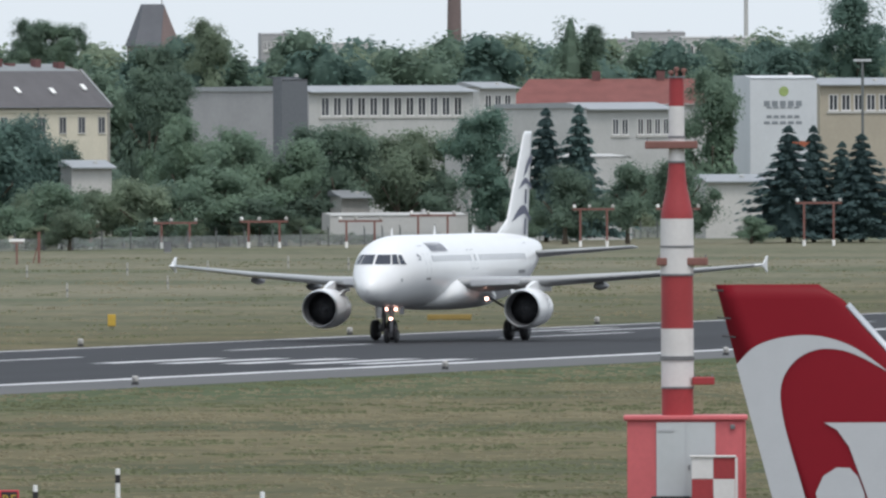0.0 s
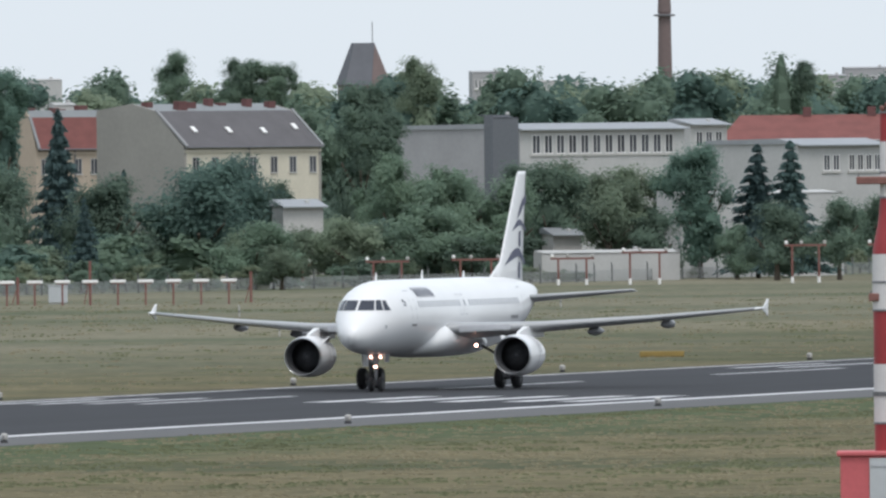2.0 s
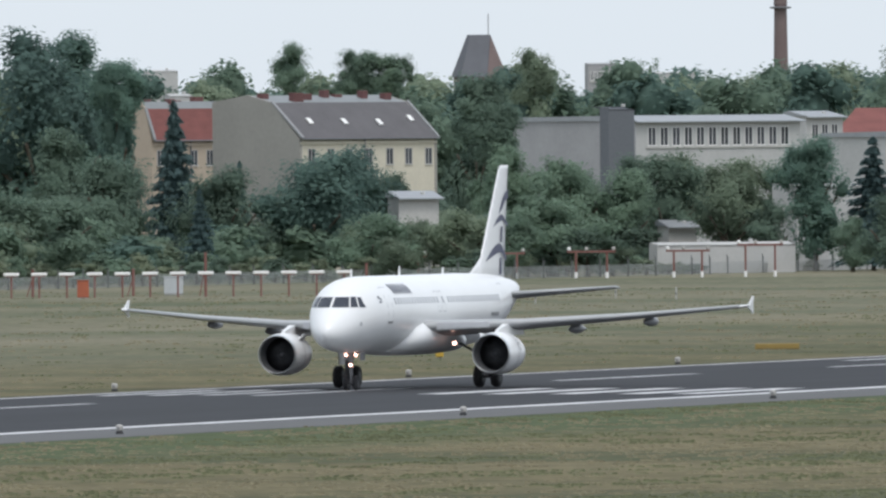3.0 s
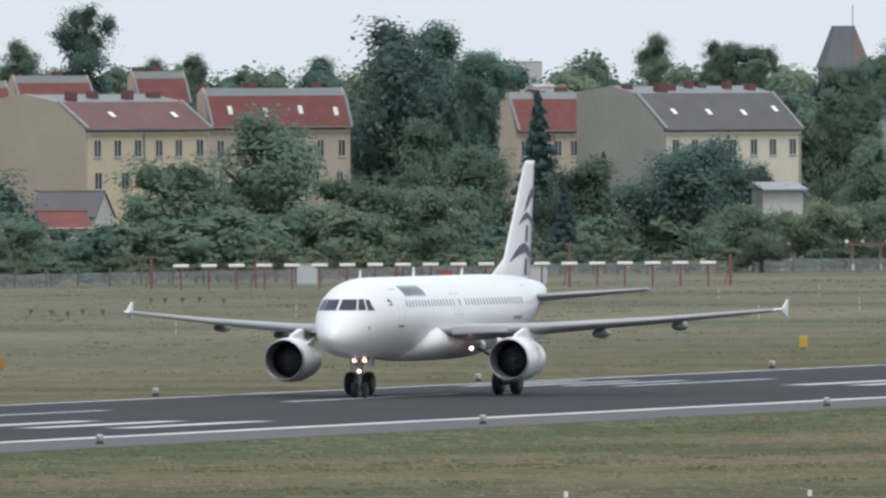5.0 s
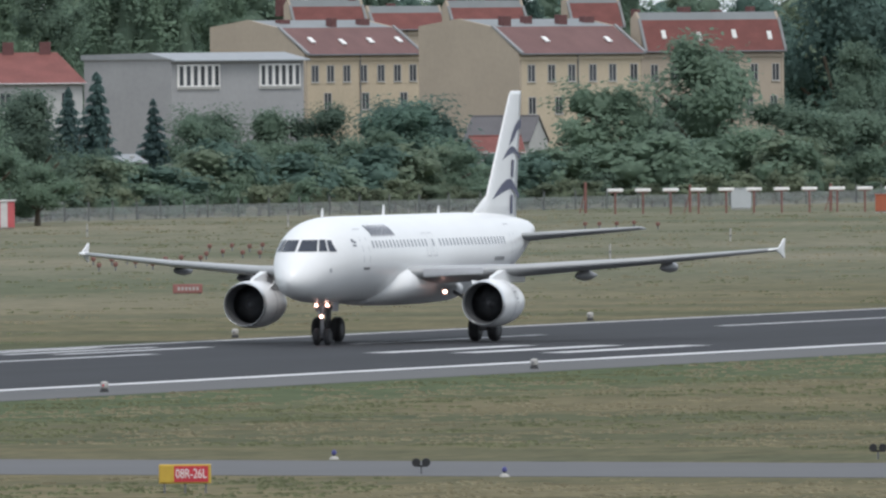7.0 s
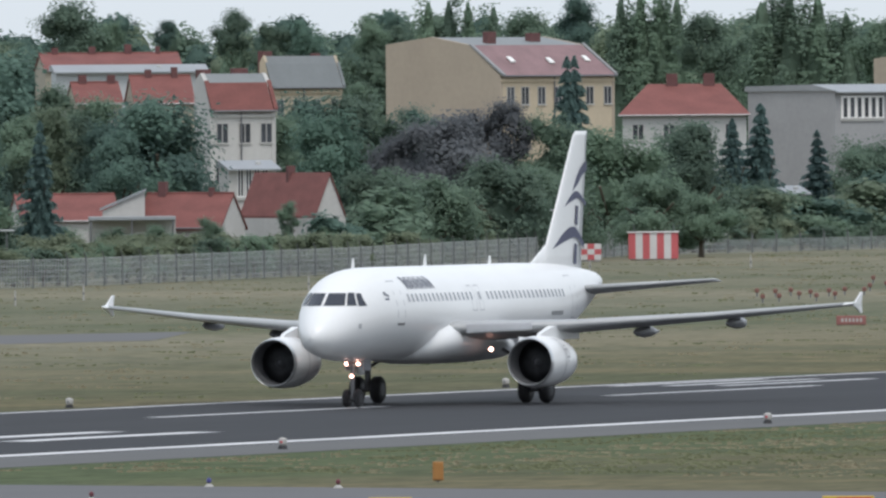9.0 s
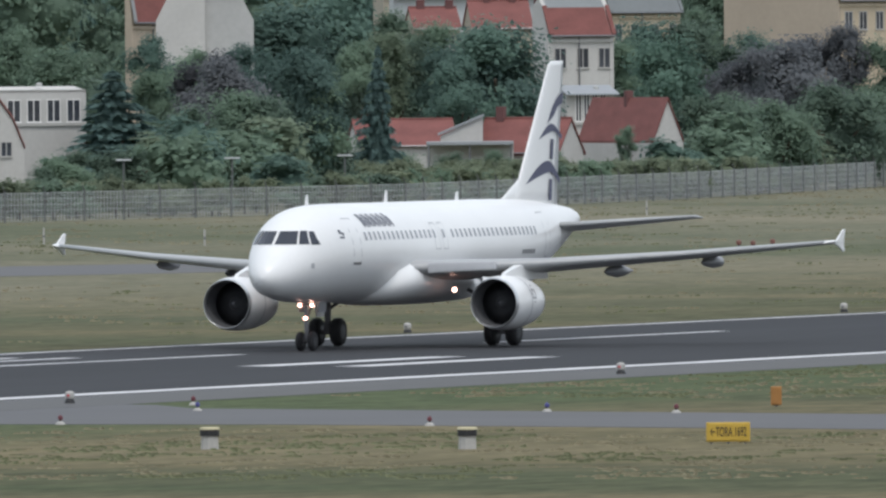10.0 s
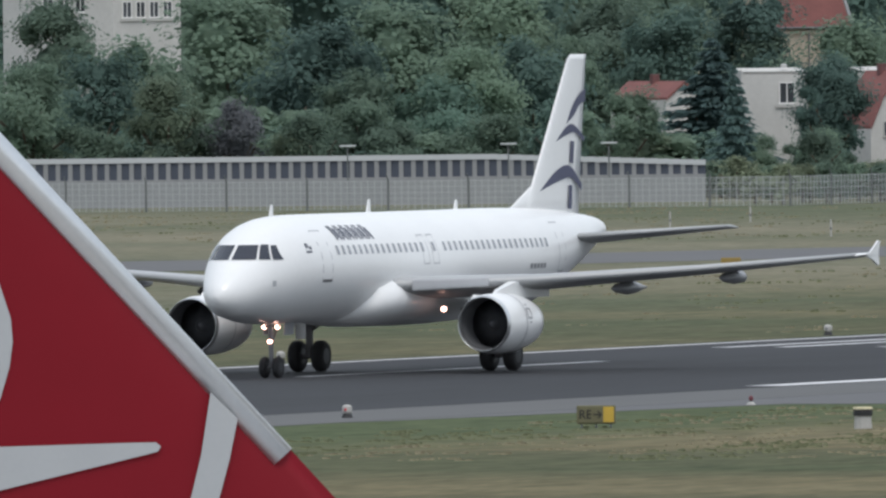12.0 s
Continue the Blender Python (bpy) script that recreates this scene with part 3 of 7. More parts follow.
apron = sheet("apron", [(-60, -260), (400, -260), (400, 150), (-60, 150)], 0.01, M_CONC, "pale concrete apron", th=0.3)
jet1, r1, f1, _g = airliner("parked_airliner", "white parked airliner with a red tail and white swooshes", 0.93, M_RWHITE, M_RED, FIN2)
jet1.matrix_world = pose(342.88, 50.36, 0.01, 0, 0, 13.82 + 90) @ Matrix.Diagonal((0.93, 0.93, 0.93, 1))
fin_edge(f1, 7.0, 11.42, 0.055, 0.15)
fin_decal(f1, arc_pts([(35.27, 10.46), (34.95, 10.76), (34.45, 10.91), (33.9, 10.91), (33.35, 10.72), (32.8, 10.32)], 5) + arc_pts([(33.19, 10.54), (33.55, 10.68), (33.95, 10.70), (34.32, 10.52), (34.55, 10.12), (34.50, 9.5), (34.19, 8.39), (34.0, 7.6)], 5) + [(34.48, 7.6), (34.72, 8.39)], 0)
fin_decal(f1, [(33.86, 9.52), (33.2, 9.52), (32.5, 9.52), (32.3, 9.2), (32.5, 8.39), (32.7, 7.9), (33.05, 7.9), (33.19, 8.39), (33.46, 9.13), (33.65, 9.4)], 0)
fin_decal(f1, [(34.0, 8.39), (33.88, 8.66), (33.66, 8.8), (33.45, 8.79), (33.32, 8.65), (33.22, 8.39), (33.15, 7.9), (33.9, 7.9)], 0)
for z in (11.2, 11.65, 10.9):
    part("static_wick", bar((35.5 - 0.26 * (11.75 - z), 0, z), (35.72 - 0.26 * (11.75 - z), 0, z + 0.02), 0.015), M_BLACK, f1)
jet2, r2, f2, _g = airliner("parked_airliner", "large parked airliner with a red tail and bare metal fin edge", 1.45, M_RWHITE, M_RED, FIN2)
jet2.matrix_world = pose(201.09, 37.02, 0.01, 0, 0, 22.42 + 90) @ Matrix.Diagonal((1.45, 1.45, 1.45, 1))
fin_edge(f2, 6.78, 11.5, 0.085, 0.032)
fin_decal(f2, [(31.7, 8.0), (31.35, 8.0), (31.10, 7.86), (31.03, 7.64), (31.02, 7.5), (31.04, 7.35), (31.1, 7.15), (31.3, 6.95), (31.7, 6.9)], 0)
fin_decal(f2, [(30.14, 6.86), (30.16, 6.83), (30.24, 6.81), (31.1, 6.61), (31.6, 6.50), (31.6, 6.87), (31.1, 6.87), (30.3, 6.885), (30.17, 6.885)], 0)
fin_decal(f2, [(29.84, 7.18), (29.68, 7.02), (29.73, 6.78), (29.80, 6.53), (29.9, 6.2), (30.1, 6.2), (29.97, 6.53), (29.90, 6.81)], 0)


# ================= aerial mast with its equipment hut =================
def mast(x, y, yaw):
    m = thing("aerial_mast", x, y, 0, yaw, "red and white banded aerial mast standing on its hut", "mast")
    bands = [(2.80, 0.54, 3.82, 0.54, M_MRED), (3.82, 0.555, 5.83, 0.555, M_MWHITE), (5.83, 0.545, 7.65, 0.545, M_MRED), (7.65, 0.565, 9.57, 0.565, M_MWHITE),
             (11.5, 0.275, 13.4, 0.265, M_MWHITE), (13.4, 0.26, 14.36, 0.25, M_MRED)]
    for z0, ra, z1, rb, mt in bands:
        part("mast_section", tube([(z0, ra), (z1, rb)], "z", 28, caps=False), mt, m, smooth=True)
    part("mast_section", tube([(9.57, 0.55), (9.75, 0.54), (10.1, 0.47), (10.5, 0.38), (10.9, 0.32), (11.5, 0.275)], "z", 28, caps=False), M_MRED, m, "flared red mast section", smooth=True)
    for z, r in ((3.82, 0.575), (4.78, 0.60), (4.86, 0.60), (7.66, 0.585), (8.62, 0.59), (12.35, 0.30), (11.5, 0.31)):
        part("collar", tube([(z - 0.035, r - 0.02), (z - 0.03, r), (z + 0.03, r), (z + 0.035, r - 0.02)], "z", 28), M_STRUT, m)
    for z, y0, y1, mt in ((12.05, -0.72, 1.08, M_POLERED), (8.08, -1.05, 0.70, M_POLERED), (4.02, -1.26, -0.5, M_MRED)):
        part("platform", box(-0.45, 0.45, y0, y1, z - 0.10, z + 0.16, 0.03), mt, m, "faded red walkway platform")
        for yy in (y0 + 0.08, y1 - 0.08):
            part("platform_rail", bar((-0.4, yy, z + 0.16), (-0.4, yy, z + 0.26), 0.03), M_STRUT, m)
    part("top_plate", tube([(14.36, 0.30), (14.42, 0.30)], "z", 20), M_STRUT, m)
    for yy, zz in ((-0.25, 14.62), (0.18, 14.55), (0.0, 14.66)):
        part("obstruction_lamp", tube([(14.42, 0.05), (zz - 0.06, 0.06), (zz - 0.05, 0.10), (zz + 0.04, 0.10), (zz + 0.07, 0.03)], "z", 10, (0, yy, 0)), M_POLERED, m)
    h = thing("equipment_hut", x, y, 0, yaw, "faded red and white metal equipment hut", "hut")
    z1 = 2.78
    part("body", box(-1.6, 1.9, -2.26, 1.72, 0, z1 - 0.06, 0.02), M_HRED, h)
    part("roof", box(-1.72, 2.0, -2.38, 1.84, z1 - 0.06, z1 + 0.10, 0.04), M_HRED, h)
    part("door", box(-1.66, -1.6, -1.28, 0.73, 0.12, z1 - 0.12, 0.015), M_LIGHTGREY, h, "pale grey double door")
    part("door_split", box(-1.675, -1.655, -0.29, -0.26, 0.15, z1 - 0.15), M_SEAM, h)
    part("door_handle", box(-1.70, -1.66, -0.42, -0.36, 1.05, 1.22), M_STRUT, h)
    part("door_vent", box(-1.69, -1.66, 0.12, 0.66, z1 - 0.42, z1 - 0.34), M_SEAM, h)
    part("side_panel", box(-1.2, 1.85, -2.30, -2.262, 0.1, z1 - 0.1, 0.01), M_MWHITE, h, "white side panel")
    part("corner_strip", box(-1.64, -1.2, -2.31, -2.25, 0.05, z1 - 0.08), M_HRED, h)
    part("hut_lamp", box(-1.72, -1.61, -1.95, -1.78, z1 - 0.36, z1 - 0.2, 0.02), M_STRUT, h)
    part("door_step", box(-2.4, -1.7, -0.4, 0.9, 0, 0.16, 0.03), M_BLACK, h, "dark door step")
    c = thing("cable_cabinet", x, y, 0, yaw, "red and white chequered cable cabinet", "cabinet")
    y0, y1 = -1.93, -0.46
    for i in range(2):
        for j in range(2):
            w = (y1 - y0) / 2
            part("panel", box(-2.9, -2.4, y0 + i * w, y0 + (i + 1) * w - 0.01, 0.02 + j * 0.74, 0.74 + j * 0.74, 0.012), M_MRED if (i + j) % 2 == 1 else M_MWHITE, c)
    part("lid", box(-2.96, -2.36, y0 - 0.05, y1 + 0.05, 1.48, 1.55, 0.015), M_MWHITE, c)
    part("edge_strip", box(-2.93, -2.39, y0 - 0.1, y0 - 0.012, 0.02, 1.47, 0.01), M_MWHITE, c)


mast(760.95, 188.78, 13.9)


# ================= signs and lights near the terrace's side of the runway =================
def text_geo(body, size):
    cu = bpy.data.curves.new("lettering", "FONT")
    cu.body, cu.size, cu.extrude, cu.align_x, cu.align_y = body, size, 0.012, "CENTER", "CENTER"
    ob = bpy.data.objects.new("lettering", cu)
    me = bpy.data.meshes.new_from_object(ob)
    V, F = [tuple(v.co) for v in me.vertices], [tuple(p.vertices) for p in me.polygons]
    bpy.data.objects.remove(ob)
    # text lies in x, y: turn it to stand and face -x
    return [(-z, -x, y) for x, y, z in V], F


def sign(x, y, yaw, panels, h, label, legs=0.35):
    """A guidance sign; panels: (width, board, text, ink)."""
    s = thing("guidance_sign", x, y, 0, yaw, label, "sign", "runway signs")
    total = sum(p[0] for p in panels)
    y0 = total / 2
    part("housing", box(-0.03, 0.22, -total / 2 - 0.06, total / 2 + 0.06, legs - 0.05, legs + h + 0.05, 0.02), panels[0][1] if panels[0][1] != M_BLACK else M_YELLOW, s)
    for w, board, text, ink in panels:
        part("board", box(-0.05, -0.02, y0 - w, y0, legs, legs + h, 0.006), board, s)
        if text:
            g = text_geo(text, h * 0.82)
            ys = [v[1] for v in g[0]]
            k = min(1.0, w * 0.9 / (max(ys) - min(ys)))
            part("lettering", ([(v[0] - 0.056, v[1] * k + y0 - w / 2, v[2] + legs + h / 2) for v in g[0]], g[1]), ink, s, "lettering on the sign")
        y0 -= w
    for i in range(3):
        yy = -total / 2 + 0.1 + i * (total - 0.2) / 2
        part("leg", bar((0.1, yy, 0), (0.1, yy, legs), 0.035), M_STRUT, s)
    return s


sign(683.2, 221.5, 17.95 - 8, [(0.42, M_YELLOW, "", M_BLACK), (1.08, M_SIGNRED, "08R-26L", M_SIGNWHITE)], 0.50, "red runway sign with white lettering and a yellow panel")
sign(725.0, 203.4, 15.65, [(1.98, M_SIGNRED, "08R-26L", M_SIGNWHITE), (0.52, M_BLACK, "RE", M_YELLOW)], 0.55, "red runway sign beside a black exit panel")
sign(693.0, 240.0, 19.1, [(1.28, M_YELLOW, "\u2190TORA 1692", M_BLACK)], 0.52, "yellow distance sign with black lettering", 0.12)
M_OLIVE = mat("weathered_olive_board", (0.135, 0.125, 0.07), 0.8)
sign(689.9, 274.4, 21.7, [(0.80, M_OLIVE, "RE\u2192", M_BLACK), (0.34, M_YELLOW, "", M_BLACK)], 0.50, "yellow exit sign with black lettering", 0.18)
sign(1329.5, 364.7, 15.3, [(0.36, M_YELLOW, "", M_BLACK)], 0.62, "small blank yellow sign in dry grass", 0.12)
M_DULLORANGE = mat("dull_orange_board", (0.34, 0.16, 0.045), 0.7)
sign(758.2, 260.8, 18.98, [(0.26, M_DULLORANGE, "", M_BLACK)], 0.55, "narrow blank yellow sign in the grass", 0.1)
sign(1228.3, 383.5, 17.3, [(0.4, M_DULLORANGE, "", M_BLACK)], 0.6, "small blank yellow sign in dry grass", 0.1)
M_FADEDRED = mat("faded_red_board", (0.27, 0.11, 0.10), 0.7)
rs = sign(1240.8, 402.0, 17.95, [(1.55, M_FADEDRED, "", M_SIGNWHITE)], 0.42, "red sign with faded lettering in far grass", 0.12)
for i in range(6):
    part("lettering_bar", box(-0.06, -0.052, -0.62 + i * 0.21, -0.62 + i * 0.21 + 0.13, 0.24, 0.44), M_CONC, rs, "pale bar of unreadable lettering")
M_DULLYELLOW = mat("dull_yellow_board", (0.26, 0.18, 0.05), 0.7)
sign(1370, 354.3, 14.5, [(2.6, M_DULLYELLOW, "", M_BLACK)], 0.25, "long blank yellow sign in far grass", 0.06)


def marker_post(x, y):
    m = thing("marker_post", x, y, 0, 15, "white marker post with a black band", "post", "marker posts")
    part("post", tube([(0, 0.085), (1.0, 0.08), (1.02, 0.03)], "z", 10), M_SIGNWHITE, m)
    part("band", tube([(0.52, 0.094), (0.80, 0.094)], "z", 10), M_BLACK, m)


for x, y in ((763.7, 209.3), (761.9, 217.5), (730.8, 203.1), (718.6, 192.1)):
    marker_post(x, y)


def edge_light(x, y, tint=None):
    e = thing("runway_edge_light", x, y, 0.02, 0, "squat white runway edge light on a dark foot", "light", "runway edge lights")
    part("foot", tube([(0, 0.20), (0.10, 0.16), (0.16, 0.10)], "z", 12), M_BLACK, e)
    part("head", tube([(0.14, 0.13), (0.20, 0.17), (0.36, 0.17), (0.42, 0.12), (0.44, 0.03)], "z", 12), M_CONC, e)
    part("lens", tube([(-0.185, 0.03), (-0.17, 0.05), (-0.12, 0.06)], "x", 10, (0, 0, 0.27)), M_SIGNRED if tint else M_STRUT, e)


for i in range(-9, 22):
    edge_light(1122.4 - 59.2 * i, 290.5, i >= 4)
for i in range(-9, 22):
    edge_light(1109.6 - 58.4 * i, 338.2)


def taxi_light(x, y, head, label):
    e = thing("taxiway_light", x, y, 0, 0, label, "light", "taxiway lights")
    part("skirt", tube([(0, 0.17), (0.05, 0.15), (0.12, 0.06)], "z", 10), M_CONC, e)
    part("stem", bar((0, 0, 0.1), (0, 0, 0.2), 0.04), M_BLACK, e)
    part("lens", tube([(0.16, 0.06), (0.2, 0.09), (0.28, 0.08), (0.33, 0.02)], "z", 10), head, e)


M_BLUE = mat("blue_lens", (0.05, 0.05, 0.20), 0.3)
M_DKRED = mat("dark_red_lens", (0.12, 0.02, 0.03), 0.4)
for x, y in ((738.7, 234.2), (707.6, 218.6), (719, 199), (752.3, 280.1), (749, 266)):
    taxi_light(x, y, M_BLUE, "small blue taxiway light with a white skirt")
for x, y in ((724.3, 261.4), (763.7, 284.5), (746.2, 260.3), (727.5, 283.7), (728, 276)):
    taxi_light(x, y, M_DKRED, "small dark red taxiway light with a white skirt")


def stub(x, y):
    s = thing("concrete_marker", x, y, 0, 10, "concrete marker block with a black collar and pale top", "marker", "concrete markers")
    part("block", tube([(0, 0.29), (0.42, 0.27)], "z", 10), M_CONC, s)
    part("collar", tube([(0.42, 0.31), (0.62, 0.31)], "z", 14), M_BLACK, s)
    part("top", tube([(0.62, 0.315), (0.68, 0.31), (0.70, 0.28)], "z", 14), mat("pale_yellow_cap", (0.55, 0.5, 0.33), 0.7) if "pale_yellow_cap" not in bpy.data.materials else bpy.data.materials["pale_yellow_cap"], s)


for i in range(3):
    stub(686.8 - 0.7 * i, 264.0 - 8.95 * i)


def guard_light(x, y):
    g = thing("guard_light", x, y, 0, 16, "dark twin guard light on a short stalk", "light", "guard lights")
    part("stalk", bar((0, 0, 0), (0, 0, 0.25), 0.04), M_STRUT, g)
    for o in (-0.16, 0.16):
        part("lamp_head", tube([(-0.14, 0.14), (0.12, 0.14), (0.15, 0.06)], "x", 12, (0, o, 0.38)), M_BLACK, g)
    part("bracket", box(-0.05, 0.05, -0.22, 0.22, 0.24, 0.30), M_BLACK, g)


for x, y in ((712.7, 223.0), (735.8, 214.3)):
    guard_light(x, y)


# ================= far side of the runway =================
def approach_bar(x, y, yaw):
    a = thing("approach_light", x, y, 0, yaw, "white approach lamp panel on a faded orange pole", "light", "approach light row")
    part("pole", bar((0, 0, 0), (0, 0, 1.85), 0.09), M_POLERED, a)
    part("lamp_panel", box(-0.12, 0.12, -0.66, 0.66, 1.84, 2.10, 0.05), M_LAMPW, a)
    part("bracket", box(-0.06, 0.06, -0.5, 0.5, 1.76, 1.84), M_POLERED, a)


for i in range(20):
    az = 16.886 - (16.886 - 15.575) * i / 19
    approach_bar(*spot(az, 1902), az)
for az, h in ((16.96, 2.6), (15.52, 2.6), (15.92, 3.6), (16.35, 2.3), (16.7, 2.3), (16.1, 2.3)):
    x, y = spot(az, 1915)
    p = thing("approach_pole", x, y, 0, az, "faded orange lattice pole in the approach lights", "pole", "approach poles")
    part("pole", bar((0, 0, 0), (0, 0, h), 0.13), M_POLERED, p)
    part("brace", bar((0, 0.5, 0), (0, 0, h * 0.7), 0.05), M_POLERED, p)


def light_frame(az, d, w, h):
    x, y = spot(az, d)
    f = thing("approach_light_gantry", x, y, 0, az, "faded orange approach light gantry with pale lamps", "light", "approach light frames")
    for o in (-w * 0.32, w * 0.32):
        part("post", bar((0, o, 0), (0, o, h), 0.11), M_POLERED, f)
        part("post_foot", bar((0, o, 0), (0, o, 0.55), 0.16), M_LAMPW, f)
    part("crossbar", box(-0.08, 0.08, -w / 2, w / 2, h - 0.08, h + 0.10), M_POLERED, f)
    for o in (-w * 0.46, w * 0.1, w * 0.46):
        part("lamp", tube([(h + 0.1, 0.08), (h + 0.18, 0.17), (h + 0.36, 0.17), (h + 0.44, 0.06)], "z", 10, (0, o, 0)), M_LAMPW if o > 0.9 else M_CONC, f)


for az, w, h in ((15.43, 4.4, 2.1), (15.18, 4.0, 2.3), (14.96, 4.4, 2.4), (14.72, 4.0, 2.4), (14.54, 4.2, 2.9), (14.14, 3.8, 3.4), (13.93, 4.0, 3.4), (13.58, 4.2, 3.9)):
    light_frame(az, 2096, w, h)


def low_light(x, y):
    l = thing("ground_light", x, y, 0, 17, "low rusty-orange ground light in dry grass", "light", "ground lights")
    part("stem", bar((0, 0, 0), (0, 0, 0.3), 0.06), M_STRUT, l)
    part("head", tube([(0.26, 0.09), (0.32, 0.15), (0.50, 0.15), (0.55, 0.06)], "z", 8), M_POLERED, l)


for az, d, n in ((17.45, 1577, 5), (17.19, 1641, 5), (16.90, 1752, 5), (18.07, 1486, 7), (17.78, 1587, 7), (18.10, 1455, 5), (17.86, 1530, 4), (19.05, 1330, 3)):
    for i in range(n):
        low_light(*spot(az + (i - n / 2) * 0.045 + random.uniform(-0.01, 0.01), d + random.uniform(-12, 12)))


def white_peg(x, y, h):
    p = thing("white_peg", x, y, 0, 0, "slim white marker peg in far grass", "post", "white pegs")
    part("peg", tube([(0, 0.065), (h, 0.06), (h + 0.02, 0.02)], "z", 8), M_CONC, p)
    part("peg_band", tube([(h * 0.4, 0.07), (h * 0.55, 0.07)], "z", 8), M_STRUT, p)


for az, d in ((20.03, 1465), (20.21, 1430), (19.86, 1500), (20.4, 1380), (19.3, 1560), (21.1, 1330), (20.8, 1400), (16.9, 1500), (16.6, 1620), (15.55, 1760), (15.3, 1780), (15.1, 1800), (14.9, 1850), (14.75, 1830), (15.45, 1590), (15.2, 1650), (17.4, 1850), (17.7, 1800), (18.2, 1720), (18.6, 1690), (21.5, 1390), (21.8, 1350), (21.3, 1420)):
    white_peg(*spot(az, d), 0.95)
for az, d, w, h, mt, lab in ((16.225, 1893, 0.95, 1.45, M_ORANGE, "orange-red equipment box in far grass"), (16.573, 1942, 1.7, 1.75, M_LIGHTGREY, "pale grey equipment cabinet in far grass"), (16.0, 1925, 1.6, 1.5, M_LIGHTGREY, "pale grey equipment cabinet in far grass"), (15.2, 2040, 0.7, 0.9, M_STRUT, "dark equipment box in far grass")):
    x, y = spot(az, d)
    b = thing("equipment_box", x, y, 0, az, lab, "cabinet")
    part("box", box(-0.5, 0.5, -w / 2, w / 2, 0.1, h, 0.04), mt, b)
    part("lid", box(-0.55, 0.55, -w / 2 - 0.05, w / 2 + 0.05, h, h + 0.07, 0.02), mt, b)
    part("plinth", box(-0.45, 0.45, -w / 2 + 0.05, w / 2 - 0.05, 0, 0.1), M_CONC, b)


def striped_cabin(az, d):
    x, y = spot(az, d)
    c = thing("striped_cabin", x, y, 0, az, "red and white striped airfield cabin", "cabin")
    n, w, h = 7, 3.9, 2.15
    for i in range(n):
        part("stripe", box(-1.2, 1.2, w / 2 - (i + 1) * w / n, w / 2 - i * w / n - 0.004, 0.12, h), M_HRED if i % 2 == 0 else M_MWHITE, c)
    part("roof", box(-1.3, 1.3, -w / 2 - 0.1, w / 2 + 0.1, h, h + 0.1, 0.03), M_MWHITE, c)
    part("base", box(-1.1, 1.1, -w / 2 + 0.1, w / 2 - 0.1, 0, 0.12), M_CONC, c)
    for o in (-1.6, 1.5):
        part("roof_aerial", bar((0, o, h + 0.1), (0, o, h + 0.7), 0.03), M_STRUT, c)
    x, y = spot(az + 0.155, d - 11)
    k = thing("chequered_cabinet", x, y, 0, az, "red and white chequered airfield cabinet", "cabinet")
    for i in range(3):
        for j in range(3):
            part("panel", box(-0.6, 0.6, -0.8 + i * 0.54, -0.8 + (i + 1) * 0.54 - 0.004, 0.15 + j * 0.42, 0.15 + (j + 1) * 0.42 - 0.004), M_HRED if (i + j) % 2 else M_MWHITE, k)
    part("plinth", box(-0.5, 0.5, -0.7, 0.7, 0, 0.15), M_CONC, k)


striped_cabin(18.442, 1804)


def small_mast(az, d):
    x, y = spot(az, d)
    m = thing("marker_mast", x, y, 0, az, "short red and white banded marker mast", "mast", "marker masts")
    for i in range(3):
        part("band", tube([(0.1 + i * 0.28, 0.24 - i * 0.04), (0.1 + (i + 1) * 0.28, 0.2 - i * 0.04)], "z", 12), M_HRED if i % 2 == 0 else M_MWHITE, m)
    part("rod", bar((0, 0, 0.9), (0, 0, 1.75), 0.03), M_STRUT, m)
    part("lamp", tube([(1.7, 0.06), (1.8, 0.09), (1.9, 0.04)], "z", 8), M_ORANGE, m)
    part("base", box(-0.35, 0.35, -0.5, 0.5, 0, 0.1), M_STRUT, m)


small_mast(20.101, 1112)
x, y = spot(19.504, 1745)
ws = thing("orange_marker_board", x, y, 0, 19.5, "faded orange marker board on an orange pole", "marker")
part("pole", bar((0, 0, 0), (0, 0, 2.3), 0.10), M_POLERED, ws)
part("board", box(-0.05, 0.05, -0.65, 0.65, 1.7, 2.3, 0.02), M_POLERED, ws)
for az, d in ((21.35, 1180),):
    x, y = spot(az, d)
    s = sign(x, y, az, [(0.9, M_DULLYELLOW, "", M_BLACK)], 0.4, "low yellow taxiway sign in far grass", 0.08)

# perimeter fence along the edge of the airfield
FENCE = [(23.2, 1545), (22.2, 1530), (21.2, 1528), (20.6, 1560), (19.9, 1600), (19.2, 1690), (18.8, 1770), (18.5, 1850), (17.9, 1900), (17.3, 1940), (16.6, 1985), (15.8, 2050), (14.8, 2120), (13.9, 2230), (13.2, 2290)]
pts = []
for (a0, d0), (a1, d1) in zip(FENCE, FENCE[1:]):
    p, q = Vector(spot(a0, d0)), Vector(spot(a1, d1))
    n = max(1, round((q - p).length / 5.6))
    pts += [p.lerp(q, i / n) for i in range(n)]
pts.append(Vector(spot(*FENCE[-1])))
fence = thing("perimeter_fence", 0, 0, 0, 0, "grey wire mesh perimeter fence with dark posts", "fence")
FH = 2.0
unit_wires = join(*[box(0, 1, -0.015, 0.015, 0.06 + 0.098 * i, 0.06 + 0.098 * i + (0.045 if i % 4 == 3 else 0.02)) for i in range(20)], *[box(j / 12 - 0.004, j / 12 + 0.004, -0.012, 0.012, 0.05, FH) for j in range(1, 12)])
wires_me = mesh_from("mesh_panel", unit_wires[0], unit_wires[1], M_FENCE)
